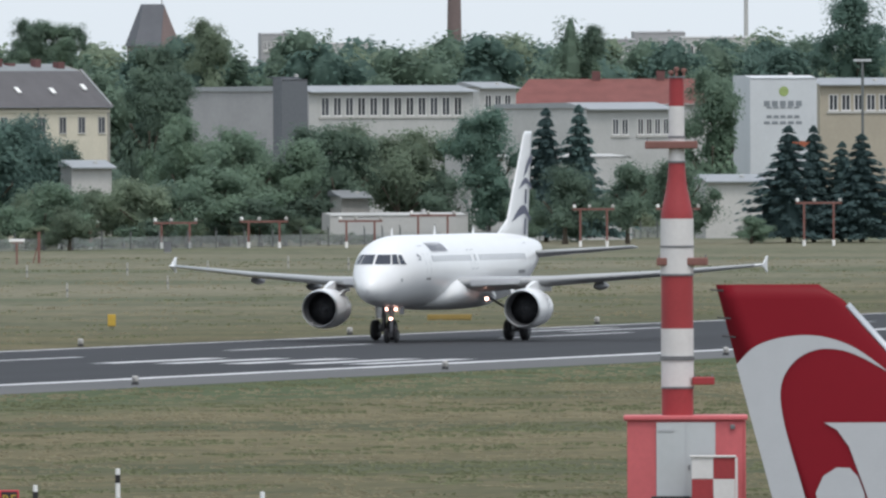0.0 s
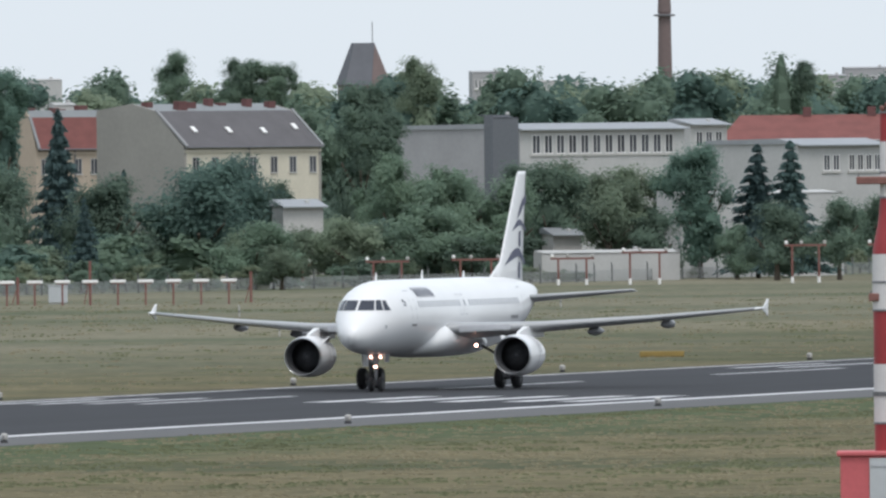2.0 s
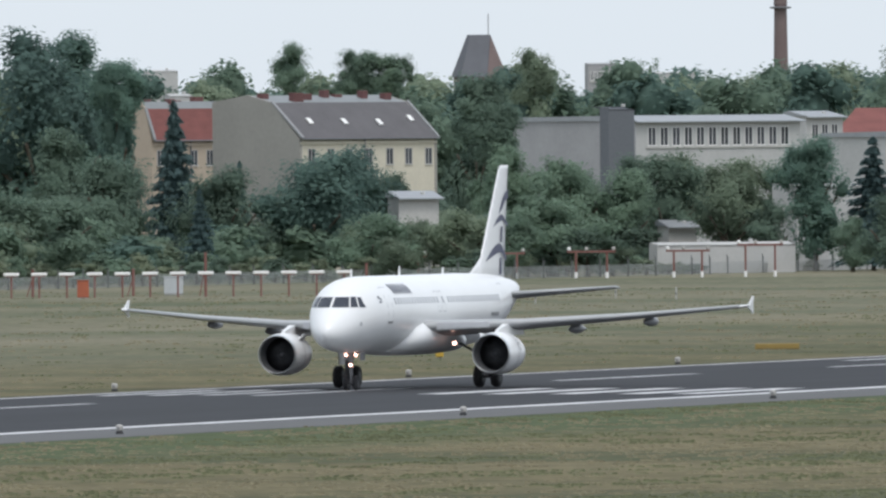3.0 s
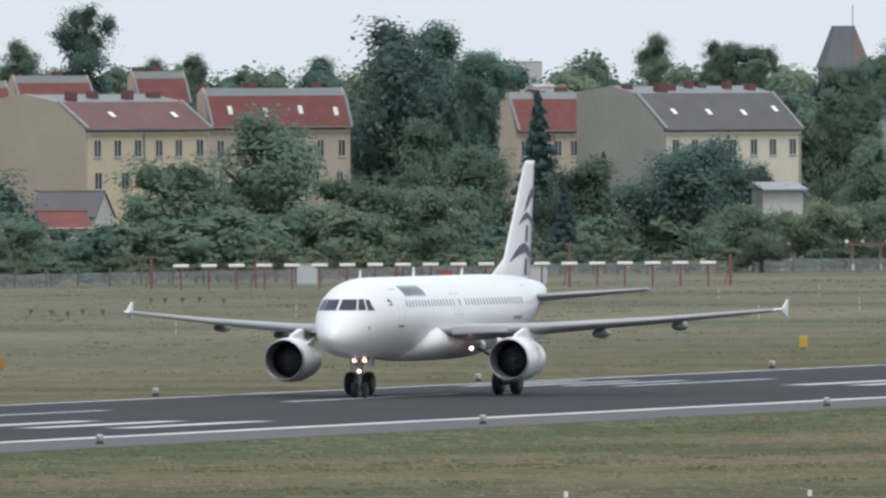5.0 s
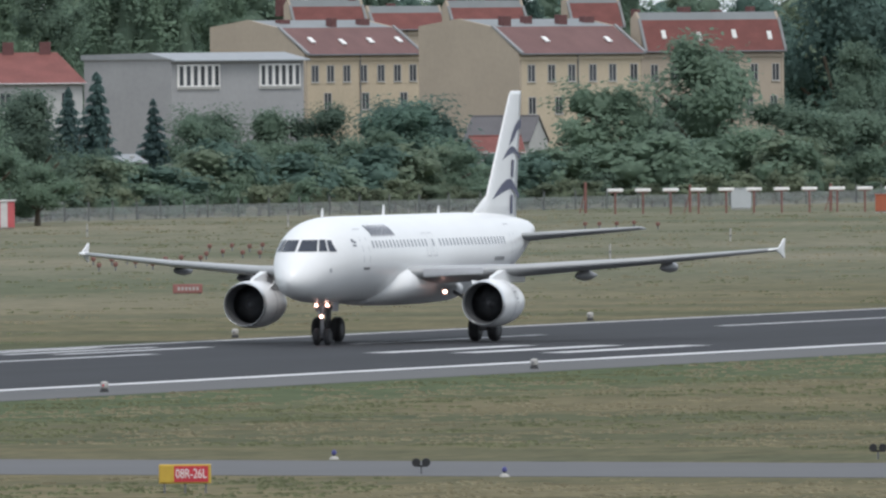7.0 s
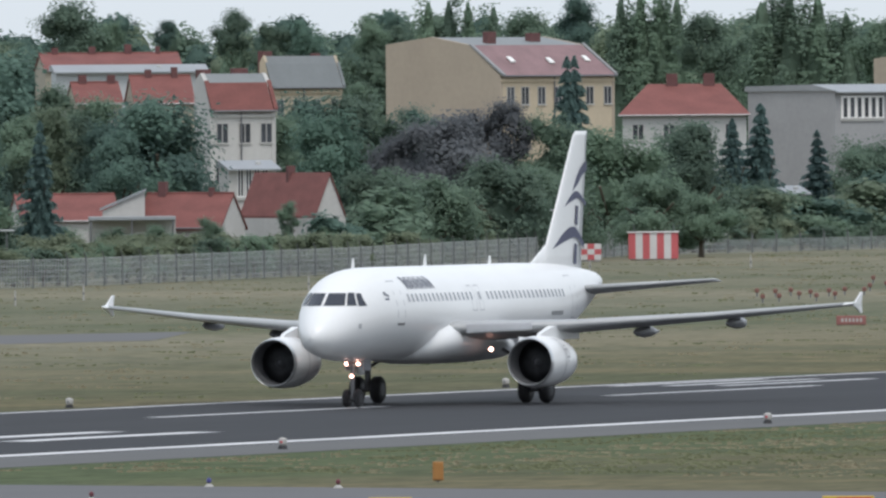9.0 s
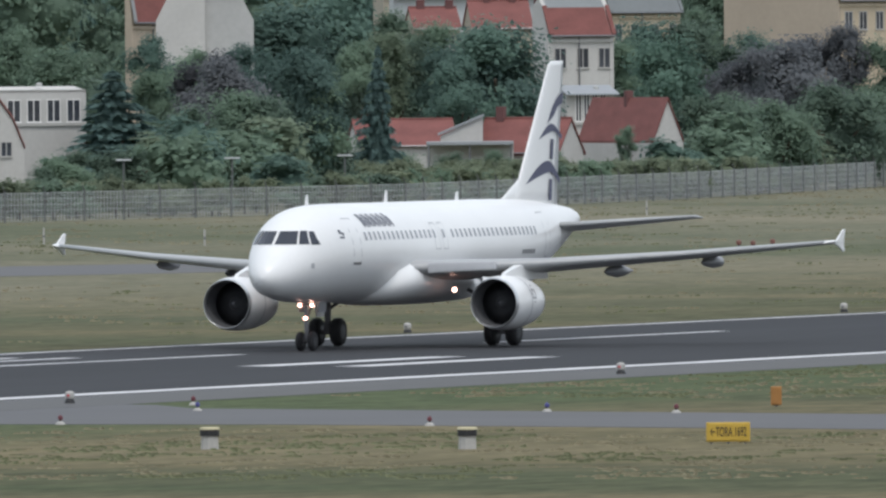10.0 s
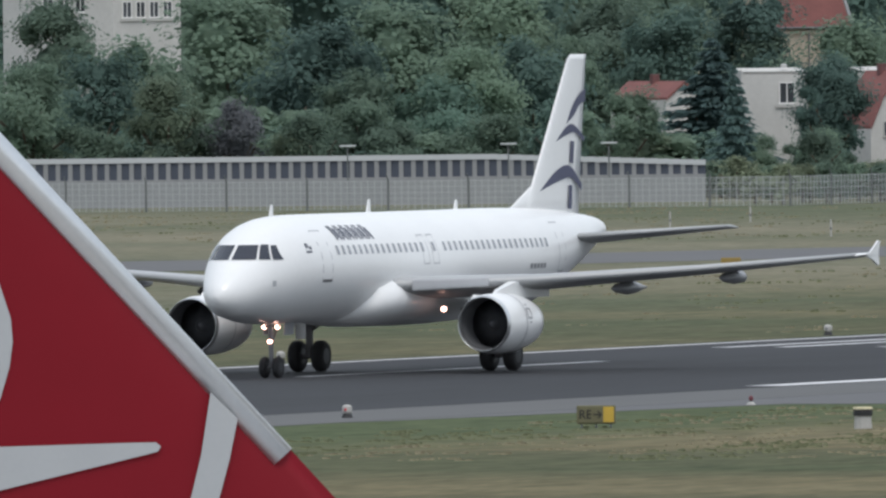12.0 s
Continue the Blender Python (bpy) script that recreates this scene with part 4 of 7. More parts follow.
post_geo = join(bar((0, 0, 0), (0, 0, FH + 0.1), 0.075, 6), bar((0, 0, FH), (-0.3, 0, FH + 0.4), 0.04, 5))
post_me = mesh_from("fence_post", post_geo[0], post_geo[1], M_POST)
for i in range(len(pts)):
    po = new("fence_post", post_me)
    low = 0.55 if math.degrees(math.atan2(pts[i].y, pts[i].x)) < 18.3 else 1.0      # the older, lower stretch
    po.parent, po.location = fence, (pts[i].x, pts[i].y, 0)
    po.scale = (1, 1, 0.75 if low < 1 else 1)
    if i + 1 < len(pts):
        v = pts[i + 1] - pts[i]
        pa = new("mesh_panel", wires_me)
        pa.parent = fence
        pa.matrix_basis = pose(pts[i].x, pts[i].y, 0, 0, 0, math.degrees(math.atan2(v.y, v.x))) @ Matrix.Diagonal((v.length, 1, low, 1))

# screen wall behind the fence
M_PIER = mat("grey_concrete_pier", (0.26, 0.265, 0.27), 0.9, var=0.1)
wall = thing("noise_barrier", 0, 0, 0, 0, "blue-grey noise barrier with pale piers and coping", "wall")
a0, a1, d0, d1 = 23.3, 21.41, 1575, 1568
n = 62
for i in range(n):
    u0, u1 = i / n, (i + 1) / n
    p, q = Vector(spot(a0 + (a1 - a0) * u0, d0 + (d1 - d0) * u0)), Vector(spot(a0 + (a1 - a0) * u1, d0 + (d1 - d0) * u1))
    v = q - p
    L, yaw = v.length, math.degrees(math.atan2(v.y, v.x))
    h = 3.05 if i < n - 18 else 3.05 - 0.032 * (i - n + 18)
    for nm, g, mt in (("panel", box(L * 0.36, L, -0.05, 0.05, 1.9, h), M_BLUEGREY), ("pier", box(0, L * 0.36, -0.14, 0.14, 1.9, h), M_PIER), ("plinth", box(0, L, -0.25, 0.1, 0.0, 1.9), M_PIER), ("coping", box(0, L, -0.2, 0.2, h, h + 0.36), M_LIGHTGREY)):
        o = part(nm, g, mt, wall)
        o.matrix_basis = pose(p.x, p.y, 0, 0, 0, yaw)
for az, d, h in ((22.30, 1555, 3.3), (21.65, 1555, 3.3), (20.33, 1600, 3.0), (20.05, 1620, 3.0), (20.6, 1590, 3.0), (21.9, 1557, 3.3), (18.68, 1790, 3.2)):
    x, y = spot(az, d)
    l = thing("street_lamp", x, y, 0, az, "slim grey lamp post with a flat pale head", "lamp", "lamp posts behind the fence")
    part("post", bar((0, 0, 0), (0, 0, h + 0.8), 0.06), M_POST, l)
    part("lamp_head", box(-0.2, 0.2, -0.55, 0.55, h + 0.8, h + 0.92, 0.03), M_LIGHTGREY, l)

x, y = spot(13.47, 2290)
l = thing("street_lamp", x, y, 0, 13.5, "tall grey lamp post beside the beige house", "lamp", "lamp posts behind the fence")
part("post", bar((0, 0, 0), (0, 0, 17.0), 0.16), M_POST, l)
part("lamp_head", box(-0.3, 0.3, -0.9, 0.9, 17.0, 17.25, 0.05), M_LIGHTGREY, l)


def parked_car(x, y, yaw, paint, label):
    c = thing("car", x, y, 0, yaw, label, "car", "parked cars")
    prof = [(-2.1, 0.35), (-2.15, 0.75), (-1.9, 0.92), (-1.0, 1.0), (2.0, 0.98), (2.15, 0.7), (2.1, 0.35)]
    rings = [[(a, o, b) for a, b in prof] for o in (-0.85, 0.85)]
    part("body", loft(rings), paint, c)
    cab = [(-1.0, 0.98), (-0.3, 1.45), (1.1, 1.45), (1.85, 0.98)]
    part("cabin", loft([[(a, o, b) for a, b in cab] for o in (-0.72, 0.72)]), M_GLASS, c, "dark glazed cabin")
    part("roof", box(-0.3, 1.1, -0.70, 0.70, 1.45, 1.49, 0.01), paint, c)
    for a in (-1.35, 1.35):
        for o in (-0.8, 0.8):
            part("wheel", tube([(o - 0.1, 0.3), (o - 0.08, 0.32), (o + 0.08, 0.32), (o + 0.1, 0.3)], "y", 14, (a, 0, 0.32)), M_TYRE, c)


M_CARDARK = mat("dark_car_paint", (0.02, 0.022, 0.026), 0.25, var=0.1)
M_CARGREY = mat("grey_car_paint", (0.30, 0.31, 0.32), 0.3, 0.3, var=0.08)
for az, d, mt, lab in ((20.97, 1612, M_CARDARK, "dark parked car by the villa"), (21.27, 1618, M_CARDARK, "dark parked car by the villa"), (21.18, 1622, M_CARGREY, "grey parked car by the villa"), (19.22, 1735, M_CARGREY, "pale parked car by the cottages"), (19.42, 1735, M_CARGREY, "pale parked car by the cottages")):
    x, y = spot(az, d)
    parked_car(x, y, az + 80, mt, lab)

# ================= buildings beyond the airfield =================
M_CREAM = mat("cream_render", (0.58, 0.54, 0.44), 0.9, var=0.1, scale=0.35)
M_OCHRE = mat("ochre_render", (0.50, 0.42, 0.31), 0.9, var=0.12, scale=0.35)
M_TAN = mat("tan_render", (0.40, 0.335, 0.265), 0.9, var=0.08, scale=0.25)
M_RENDER = mat("grey_render", (0.30, 0.29, 0.265), 0.9, var=0.1, scale=0.25)
M_GREYWALL = mat("grey_concrete_wall", (0.33, 0.33, 0.335), 0.9, var=0.1, scale=0.25)
M_PALEGREY = mat("pale_grey_wall", (0.44, 0.44, 0.43), 0.9, var=0.1, scale=0.3)
M_BEIGE = mat("beige_render", (0.38, 0.34, 0.27), 0.9, var=0.1, scale=0.3)
M_WHITEWALL = mat("white_render", (0.50, 0.49, 0.47), 0.9, var=0.1, scale=0.3)
M_ADWHITE = mat("white_painted_gable", (0.56, 0.58, 0.60), 0.9, var=0.06, scale=0.3)
M_REDROOF = mat("red_roof_tiles", (0.185, 0.066, 0.058), 0.8, var=0.22, scale=0.5, stretch=(1, 1, 2.5))
M_BROWNROOF = mat("brown_red_roof_tiles", (0.150, 0.080, 0.076), 0.8, var=0.18, scale=0.5)
M_PURPLEROOF = mat("purple_brown_roof_tiles", (0.23, 0.145, 0.15), 0.8, var=0.2, scale=0.6)
M_SLATE = mat("dark_grey_roof", (0.105, 0.10, 0.105), 0.8, var=0.15, scale=0.5)
M_GREYROOF = mat("grey_metal_roof", (0.20, 0.215, 0.22), 0.6, var=0.1, scale=0.4)
M_BRICK = mat("dark_red_brick", (0.13, 0.06, 0.058), 0.9, var=0.2, scale=2)
M_FRAME = mat("white_window_frame", (0.46, 0.45, 0.43), 0.6, var=0.05)
M_PANE = mat("dark_window_glass", (0.045, 0.05, 0.06), 0.12, var=0.3, scale=0.7, obj=0.4)
M_METALROOF = mat("pale_sheet_metal_roof", (0.30, 0.315, 0.33), 0.5, 0.2, var=0.1, scale=0.3)
M_DARKBLOCK = mat("dark_grey_cladding", (0.125, 0.135, 0.15), 0.8, var=0.1)
M_FARGREY = mat("far_grey_stone", (0.125, 0.13, 0.145), 0.9, var=0.12, scale=0.1)
M_FARBRICK = mat("far_brick", (0.165, 0.125, 0.12), 0.9, var=0.12, scale=0.2)


def window(parent, x, y, z, w, h, mullions=1, frame_mat=None):
    """A framed window in a wall facing -y, its centre at x, z."""
    o = new("window")
    o.parent, o.location = parent, (x, y, z)
    t = 0.06
    part("frame", join(box(-w / 2 - t, -w / 2, -0.05, 0.06, -h / 2, h / 2), box(w / 2, w / 2 + t, -0.05, 0.06, -h / 2, h / 2), box(-w / 2 - t, w / 2 + t, -0.05, 0.06, h / 2, h / 2 + t), box(-w / 2 - t - 0.05, w / 2 + t + 0.05, -0.1, 0.06, -h / 2 - 0.12, -h / 2), *[box(w * (k + 1) / (mullions + 1) - w / 2 - 0.035, w * (k + 1) / (mullions + 1) - w / 2 + 0.035, -0.03, 0.06, -h / 2, h / 2) for k in range(mullions)]), frame_mat or M_FRAME, o)
    part("pane", box(-w / 2, w / 2, 0.0, 0.05, -h / 2, h / 2), M_PANE, o)
    return o


def prism(profile, x0, x1):
    """A body with the (y, z) profile between x0 and x1."""
    n = len(profile)
    V = [(x0, y, z) for y, z in profile] + [(x1, y, z) for y, z in profile]
    return V, [tuple(range(n)), tuple(range(2 * n - 1, n - 1, -1))] + [(i, i + n, (i + 1) % n + n, (i + 1) % n) for i in range(n)]


def tenement(x, y, yaw, L, D, eave, ridge, wall, gable, roof, wins, drop, sky, chim, label, flashing=True):
    """Town house: front slope, flat back of the roof, blank fire walls at the ends."""
    h = thing("town_house", x, y, 0, yaw, label, "house", "town houses")
    r = min(D * 0.32, (ridge - eave) * 1.25)
    part("wall", prism([(0, 0), (D, 0), (D, ridge - 0.1), (D * 0.6, ridge + 0.5), (r, ridge - 0.25), (0, eave)], 0.3, L - 0.3), wall, h)
    prof = [(-0.05, 0), (D, 0), (D, ridge + 0.1), (D * 0.6, ridge + 0.75), (r, ridge), (-0.05, eave + 0.05)]
    part("gable_wall", prism(prof, -0.05, 0.3), gable, h, "blank fire wall")
    part("gable_wall", prism(prof, L - 0.3, L + 0.05), gable, h, "blank fire wall")
    part("roof", prism([(-0.35, eave - 0.1), (r, ridge - 0.2), (r, ridge - 0.02), (-0.4, eave + 0.1)], 0.3, L - 0.3), roof, h)
    part("roof_back", prism([(r, ridge - 0.2), (D * 0.6, ridge + 0.52), (D * 0.6, ridge + 0.7), (r, ridge - 0.02)], 0.3, L - 0.3), M_GREYROOF, h)
    for v0, v1 in ((-0.1, 0.30), (L - 0.24, L + 0.1)):
        part("verge", prism([(-0.35, eave + 0.02), (r, ridge), (r, ridge + 0.16), (-0.4, eave + 0.2)], v0, v1), M_PIER if flashing else roof, h, "pale verge flashing" if flashing else "")
    part("gutter", bar((0, -0.42, eave), (L, -0.42, eave), 0.09), M_STRUT, h)
    part("cornice", box(0.05, L - 0.05, -0.16, -0.002, eave - 0.5, eave - 0.28), wall, h)
    part("downpipe", bar((L * 0.47, -0.1, 0), (L * 0.47, -0.1, eave - 0.1), 0.07), M_STRUT, h)
    for n, dz in zip(wins, drop):
        for i in range(n):
            xx = L * (i + 0.55) / n + random.uniform(-0.15, 0.15)
            window(h, xx, -0.02, eave - dz - 0.75, 0.95, 1.5)
    for i in range(sky):
        u, k = (i + 0.6) / sky, 0.45 + random.uniform(-0.05, 0.05)
        sl = (ridge - eave) / (r + 0.4)
        yy = -0.4 + (r + 0.4) * k
        zz = eave + 0.14 + (yy + 0.4) * sl
        q = 0.38 / math.sqrt(1 + sl * sl)
        part("skylight", prism([(yy - q, zz - q * sl), (yy + q, zz + q * sl), (yy + q - 0.04, zz + q * sl + 0.1), (yy - q - 0.04, zz - q * sl + 0.1)], L * u - 0.3, L * u + 0.3), M_LAMPW, h, "pale skylight")
    for i in range(chim):
        xx = L * (i + 0.5) / chim + random.uniform(-0.6, 0.6)
        yy = r + random.uniform(0.1, 2.5)
        w = random.uniform(0.3, 0.75)
        ch = part("chimney", box(xx - w, xx + w, yy, yy + 0.7, ridge - 1.0, ridge + random.uniform(0.7, 1.2), 0.03), M_BRICK, h, "dark brick chimney")
    return h


def flat_building(x, y, yaw, L, D, top, wall, gable, bands, drop, wh, eaves, label, ad=0, surround=0):
    h = thing("flat_roofed_building", x, y, 0, yaw, label, "building", "flat-roofed buildings")
    part("wall", box(0, L, 0, D, 0, top - 0.25), wall, h)
    part("end_wall", box(-0.06, 0, -0.02, D, 0, top - 0.15), gable, h)
    part("roof", prism([(-0.6 * eaves, top - 0.45), (-0.6 * eaves, top - 0.33), (2.5, top + 0.35 * eaves), (D + 0.2 * eaves, top + 0.2 * eaves), (D + 0.2 * eaves, top - 0.25), (0, top - 0.25)], -0.25 * eaves, L + 0.3 * eaves), M_METALROOF if eaves else wall, h)
    for n, u0, u1 in bands:
        z = top - drop - wh / 2
        if surround:
            part("window_band", box(L * u0, L * u1, -0.09, -0.003, z - wh / 2 - 0.16, z + wh / 2 + 0.14), M_LAMPW, h, "white window surround")
        for i in range(n):
            w = L * (u1 - u0) / n
            xx = L * u0 + w * (i + 0.5)
            window(h, xx, -0.10 if surround else -0.02, z, w * 0.60, wh, 0 if surround else 1, M_LAMPW)
        part("band_sill", box(L * u0, L * u1, -0.14, -0.002, z - wh / 2 - 0.34, z - wh / 2 - 0.14), M_FRAME, h)
    part("roof_vent", tube([(top, 0.25), (top + 0.2, 0.25), (top + 0.28, 0.1)], "z", 10, (L * 0.7, D * 0.4, 0)), M_PALEGREY, h)
    if ad:
        part("faded_mark", tube([(-0.03, 0.5), (-0.005, 0.5)], "y", 20, (L * 0.5, 0, top - 1.6)), mat("faded_green_paint", (0.30, 0.38, 0.14), 0.8), h, "faded green round mark")
        m = mat("faded_grey_lettering", (0.22, 0.24, 0.26), 0.8)
        for z0, w, hh in ((2.55, 0.30, 0.55), (3.15, 0.26, 0.16), (4.0, 0.26, 0.3), (4.6, 0.30, 0.3)):
            for k in range(5):
                part("lettering_bar", box(L * (0.5 - w) + k * L * w * 2 / 5, L * (0.5 - w) + (k + 0.75) * L * w * 2 / 5, -0.03, -0.004, top - z0 - hh, top - z0), m, h, "unreadable faded lettering bar")
        part("lettering_bar", box(L * 0.62, L * 0.92, -0.03, -0.004, top - 7.2, top - 6.6), M_ORANGE, h, "faded orange mark")
    return h


def cottage(x, y, az, w, eave, peak, side, roof, wall, wins, label):
    """A small house with its gable to the airfield; the roof runs back and to one side."""
    h = thing("cottage", x, y, 0, az - 90 + 24, label, "house", "cottages")
    D = max(6.0, side * 2.2)
    e = min(max(eave, 1.2), peak - 0.8)
    knee = ((-w / 2, e), (-w * 0.30, e + (peak - e) * 0.55)) if wins >= 3 else ((-w / 2, e),)
    prof = [(-w / 2, 0)] + list(knee) + [(0, peak)] + [(-a, b) for a, b in knee[::-1]] + [(w / 2, 0)]
    V = [(a, 0.0, b) for a, b in prof] + [(a, D, b) for a, b in prof]
    n = len(prof)
    part("wall", (V, [tuple(range(n - 1, -1, -1)), tuple(range(n, 2 * n))] + [(i, (i + 1) % n, (i + 1) % n + n, i + n) for i in range(n)]), wall, h)
    rp = list(knee) + [(0, peak)] + [(-a, b) for a, b in knee[::-1]]
    for i in range(len(rp) - 1):
        (a, b), (c, d) = rp[i], rp[i + 1]
        V = [(a, -0.15, b + 0.03), (c, -0.15, d + 0.03), (c, D, d + 0.03), (a, D, b + 0.03), (a, -0.15, b + 0.2), (c, -0.15, d + 0.2), (c, D, d + 0.2), (a, D, b + 0.2)]
        part("roof_slope", (V, [(0, 3, 2, 1), (4, 5, 6, 7), (0, 1, 5, 4), (1, 2, 6, 5), (2, 3, 7, 6), (3, 0, 4, 7)]), roof, h)
    part("chimney", box(-0.3, 0.3, D * 0.5, D * 0.5 + 0.5, peak - 0.6, peak + 0.7, 0.03), M_BRICK, h)
    if wins == 1:
        window(h, 0.3, -0.02, max(1.2, e * 0.6), 0.8, 0.9)
    if wins >= 3:
        window(h, -w * 0.2, -0.02, e + 0.0, 0.75, 0.95)
        window(h, w * 0.2, -0.02, e + 0.0, 0.75, 0.95)
        window(h, 0, -0.02, e + (peak - e) * 0.62, 0.7, 0.6)
    return h


def row_house(x, y, yaw, L, D, eave, ridge, roof, wall, chim, wins, label):
    """House with its ridge along the front, plain tiled slopes and gables under the roof."""
    h = thing("row_house", x, y, 0, yaw, label, "house", "row houses")
    part("wall", prism([(0, 0), (D, 0), (D, eave), (D / 2, ridge - 0.12), (0, eave)], 0.12, L - 0.12), wall, h)
    t = 0.14
    for y0, y1 in ((-0.3, D / 2), (D + 0.3, D / 2)):
        z0 = eave - 0.3 * (ridge - eave) / (D / 2)
        part("roof_slope", prism([(y0, z0), (y1, ridge - t), (y1, ridge), (y0, z0 + t)] if y0 < y1 else [(y1, ridge - t), (y0, z0), (y0, z0 + t), (y1, ridge)], 0, L), roof, h)
    part("ridge_cap", bar((0, D / 2, ridge), (L, D / 2, ridge), 0.10), roof, h)
    part("gutter", bar((0, -0.34, eave - 0.12), (L, -0.34, eave - 0.12), 0.07), M_STRUT, h)
    for i in range(chim):
        xx = L * (i + 0.5) / chim + random.uniform(-0.5, 0.5)
        w = random.uniform(0.15, 0.38)
        part("chimney", box(xx - w, xx + w, D / 2 - 0.3, D / 2 + 0.3, ridge - 0.8, ridge + random.uniform(0.3, 0.9), 0.03), M_BRICK, h, "dark brick chimney")
    for n in wins:
        for i in range(n):
            window(h, L * (i + 0.5) / n, -0.02, eave - 1.3, 0.8, 1.1)
    return h


def canopy(x, y, yaw, L, D, top, th, label):
    """A thin flat roof on posts."""
    h = thing("canopy", x, y, 0, yaw, label, "shelter")
    part("roof", box(0, L, 0, D, top - th, top, 0.04), M_METALROOF, h)
    for a in (0.2, L * 0.5, L - 0.2):
        part("post", bar((a, 0.2, 0), (a, 0.2, top - th), 0.07), M_STRUT, h)
    part("back_wall", box(0, L, D - 0.15, D, 0, top - th), M_WHITEWALL, h)


def lean_to(x, y, yaw, L, D, low, high, label):
    """A shed whose sheet roof falls to one side."""
    h = thing("shed", x, y, 0, yaw, label, "shed")
    V = [(0, 0, 0), (L, 0, 0), (L, 0, high), (0, 0, low)]
    n = 4
    part("wall", (V + [(a, D, c) for a, b, c in V], [(3, 2, 1, 0), (4, 5, 6, 7)] + [(i, (i + 1) % n, (i + 1) % n + n, i + n) for i in range(n)]), M_WHITEWALL, h)
    W = [(-0.2, -0.2, low + 0.02), (L + 0.1, -0.2, high + 0.02), (L + 0.1, -0.2, high + 0.2), (-0.2, -0.2, low + 0.2)]
    part("roof", (W + [(a, D + 0.2, c) for a, b, c in W], [(3, 2, 1, 0), (4, 5, 6, 7)] + [(i, (i + 1) % n, (i + 1) % n + n, i + n) for i in range(n)]), M_METALROOF, h)


def hip_house(x, y, yaw, L, D, eave, ridge, roof, wall, label):
    h = thing("hipped_house", x, y, 0, yaw, label, "house")
    part("wall", box(-L / 2, L / 2, 0, D, 0, eave), wall, h)
    a, b = L / 2 + 0.4, D + 0.4
    V = [(-a, -0.4, eave), (a, -0.4, eave), (a, b, eave), (-a, b, eave), (-a + 2.6, D / 2, ridge), (a - 2.6, D / 2, ridge)]
    part("roof", (V, [(0, 1, 5, 4), (1, 2, 5), (2, 3, 4, 5), (3, 0, 4), (3, 2, 1, 0)]), roof, h)
    for u in (-0.1, 0.2):
        part("chimney", box(L * u - 0.5, L * u + 0.5, D / 2 - 0.4, D / 2 + 0.4, ridge - 0.8, ridge + 0.9, 0.03), M_BRICK, h)
    for i in range(4):
        window(h, -L / 2 + L * (i + 0.5) / 4, -0.02, eave - 1.5, 0.9, 1.3)
    part("gutter", bar((-a, -0.42, eave - 0.05), (a, -0.42, eave - 0.05), 0.09), M_STRUT, h)


def twotone_gable(x, y, az, w, eave, peak):
    h = thing("white_gable_house", x, y, 0, az - 90, "tall white house with a two-tone clipped gable", "house")
    prof = [(-w / 2, 0), (-w / 2, eave), (-w * 0.36, peak - 0.5), (-w * 0.30, peak), (0, peak)]
    for sgn, mt in ((1, M_WHITEWALL), (-1, M_PALEGREY)):
        q = [(a * sgn, b) for a, b in prof] + [(0, 0)]
        n = len(q)
        V = [(a, 0 if sgn > 0 else 0.6, b) for a, b in q] + [(a, 11, b) for a, b in q]
        f = [tuple(range(n)), tuple(range(2 * n - 1, n - 1, -1))] + [(i, i + n, (i + 1) % n + n, (i + 1) % n) for i in range(n)]
        part("gable_half", (V, f), mt, h)
    part("roof_cap", box(-w * 0.36, w * 0.36, 0.1, 11, peak, peak + 0.15, 0.03), M_REDROOF, h)


def church_tower(x, y, az, w, wt, base, top):
    h = thing("church_tower", x, y, 0, az - 90 + 12, "distant brick church tower with a steep slate roof", "church")
    a, b = w / 2, wt / 2
    part("tower", box(-a * 0.92, a * 0.92, 0, w * 0.9, 0, base), M_FARBRICK, h)
    V = [(-a, -0.2, base), (a, -0.2, base), (a, w * 0.95, base), (-a, w * 0.95, base), (-b, w * 0.3, top), (b, w * 0.3, top), (b, w * 0.62, top), (-b, w * 0.62, top)]
    part("steep_roof", (V, [(0, 1, 5, 4), (1, 2, 6, 5), (2, 3, 7, 6), (3, 0, 4, 7), (4, 5, 6, 7), (3, 2, 1, 0)]), M_FARGREY, h)
    V = [(a * 0.15, -0.32, base), (a * 1.01, -0.32, base), (b, w * 0.28, top - 0.2)]
    part("brick_gable", (V + [(p[0], p[1] + 0.1, p[2]) for p in V], [(0, 1, 2), (5, 4, 3), (0, 3, 4, 1), (1, 4, 5, 2), (2, 5, 3, 0)]), M_FARBRICK, h)
    part("finial", bar((b * 0.9, w * 0.4, top), (b * 0.9, w * 0.4, top + 3.2), 0.07), M_STRUT, h)


def brick_chimney(x, y, w, top):
    c = thing("factory_chimney", x, y, 0, 0, "tall tapered brick factory chimney", "chimney")
    part("shaft", tube([(0, w * 0.72), (top - 2.4, w * 0.46), (top - 2.2, w * 0.5), (top, w * 0.46)], "z", 24), M_FARBRICK, c, smooth=False)
    part("gallery", tube([(top - 2.9, w * 0.5), (top - 2.8, w * 0.8), (top - 2.6, w * 0.8), (top - 2.5, w * 0.5)], "z", 20), M_STRUT, c)


def lattice_mast(x, y, top):
    m = thing("distant_aerial", x, y, 0, 0, "slim pale distant aerial tower", "tower")
    part("shaft", tube([(0, 0.6), (top, 0.35)], "z", 10), M_PALEGREY, m)


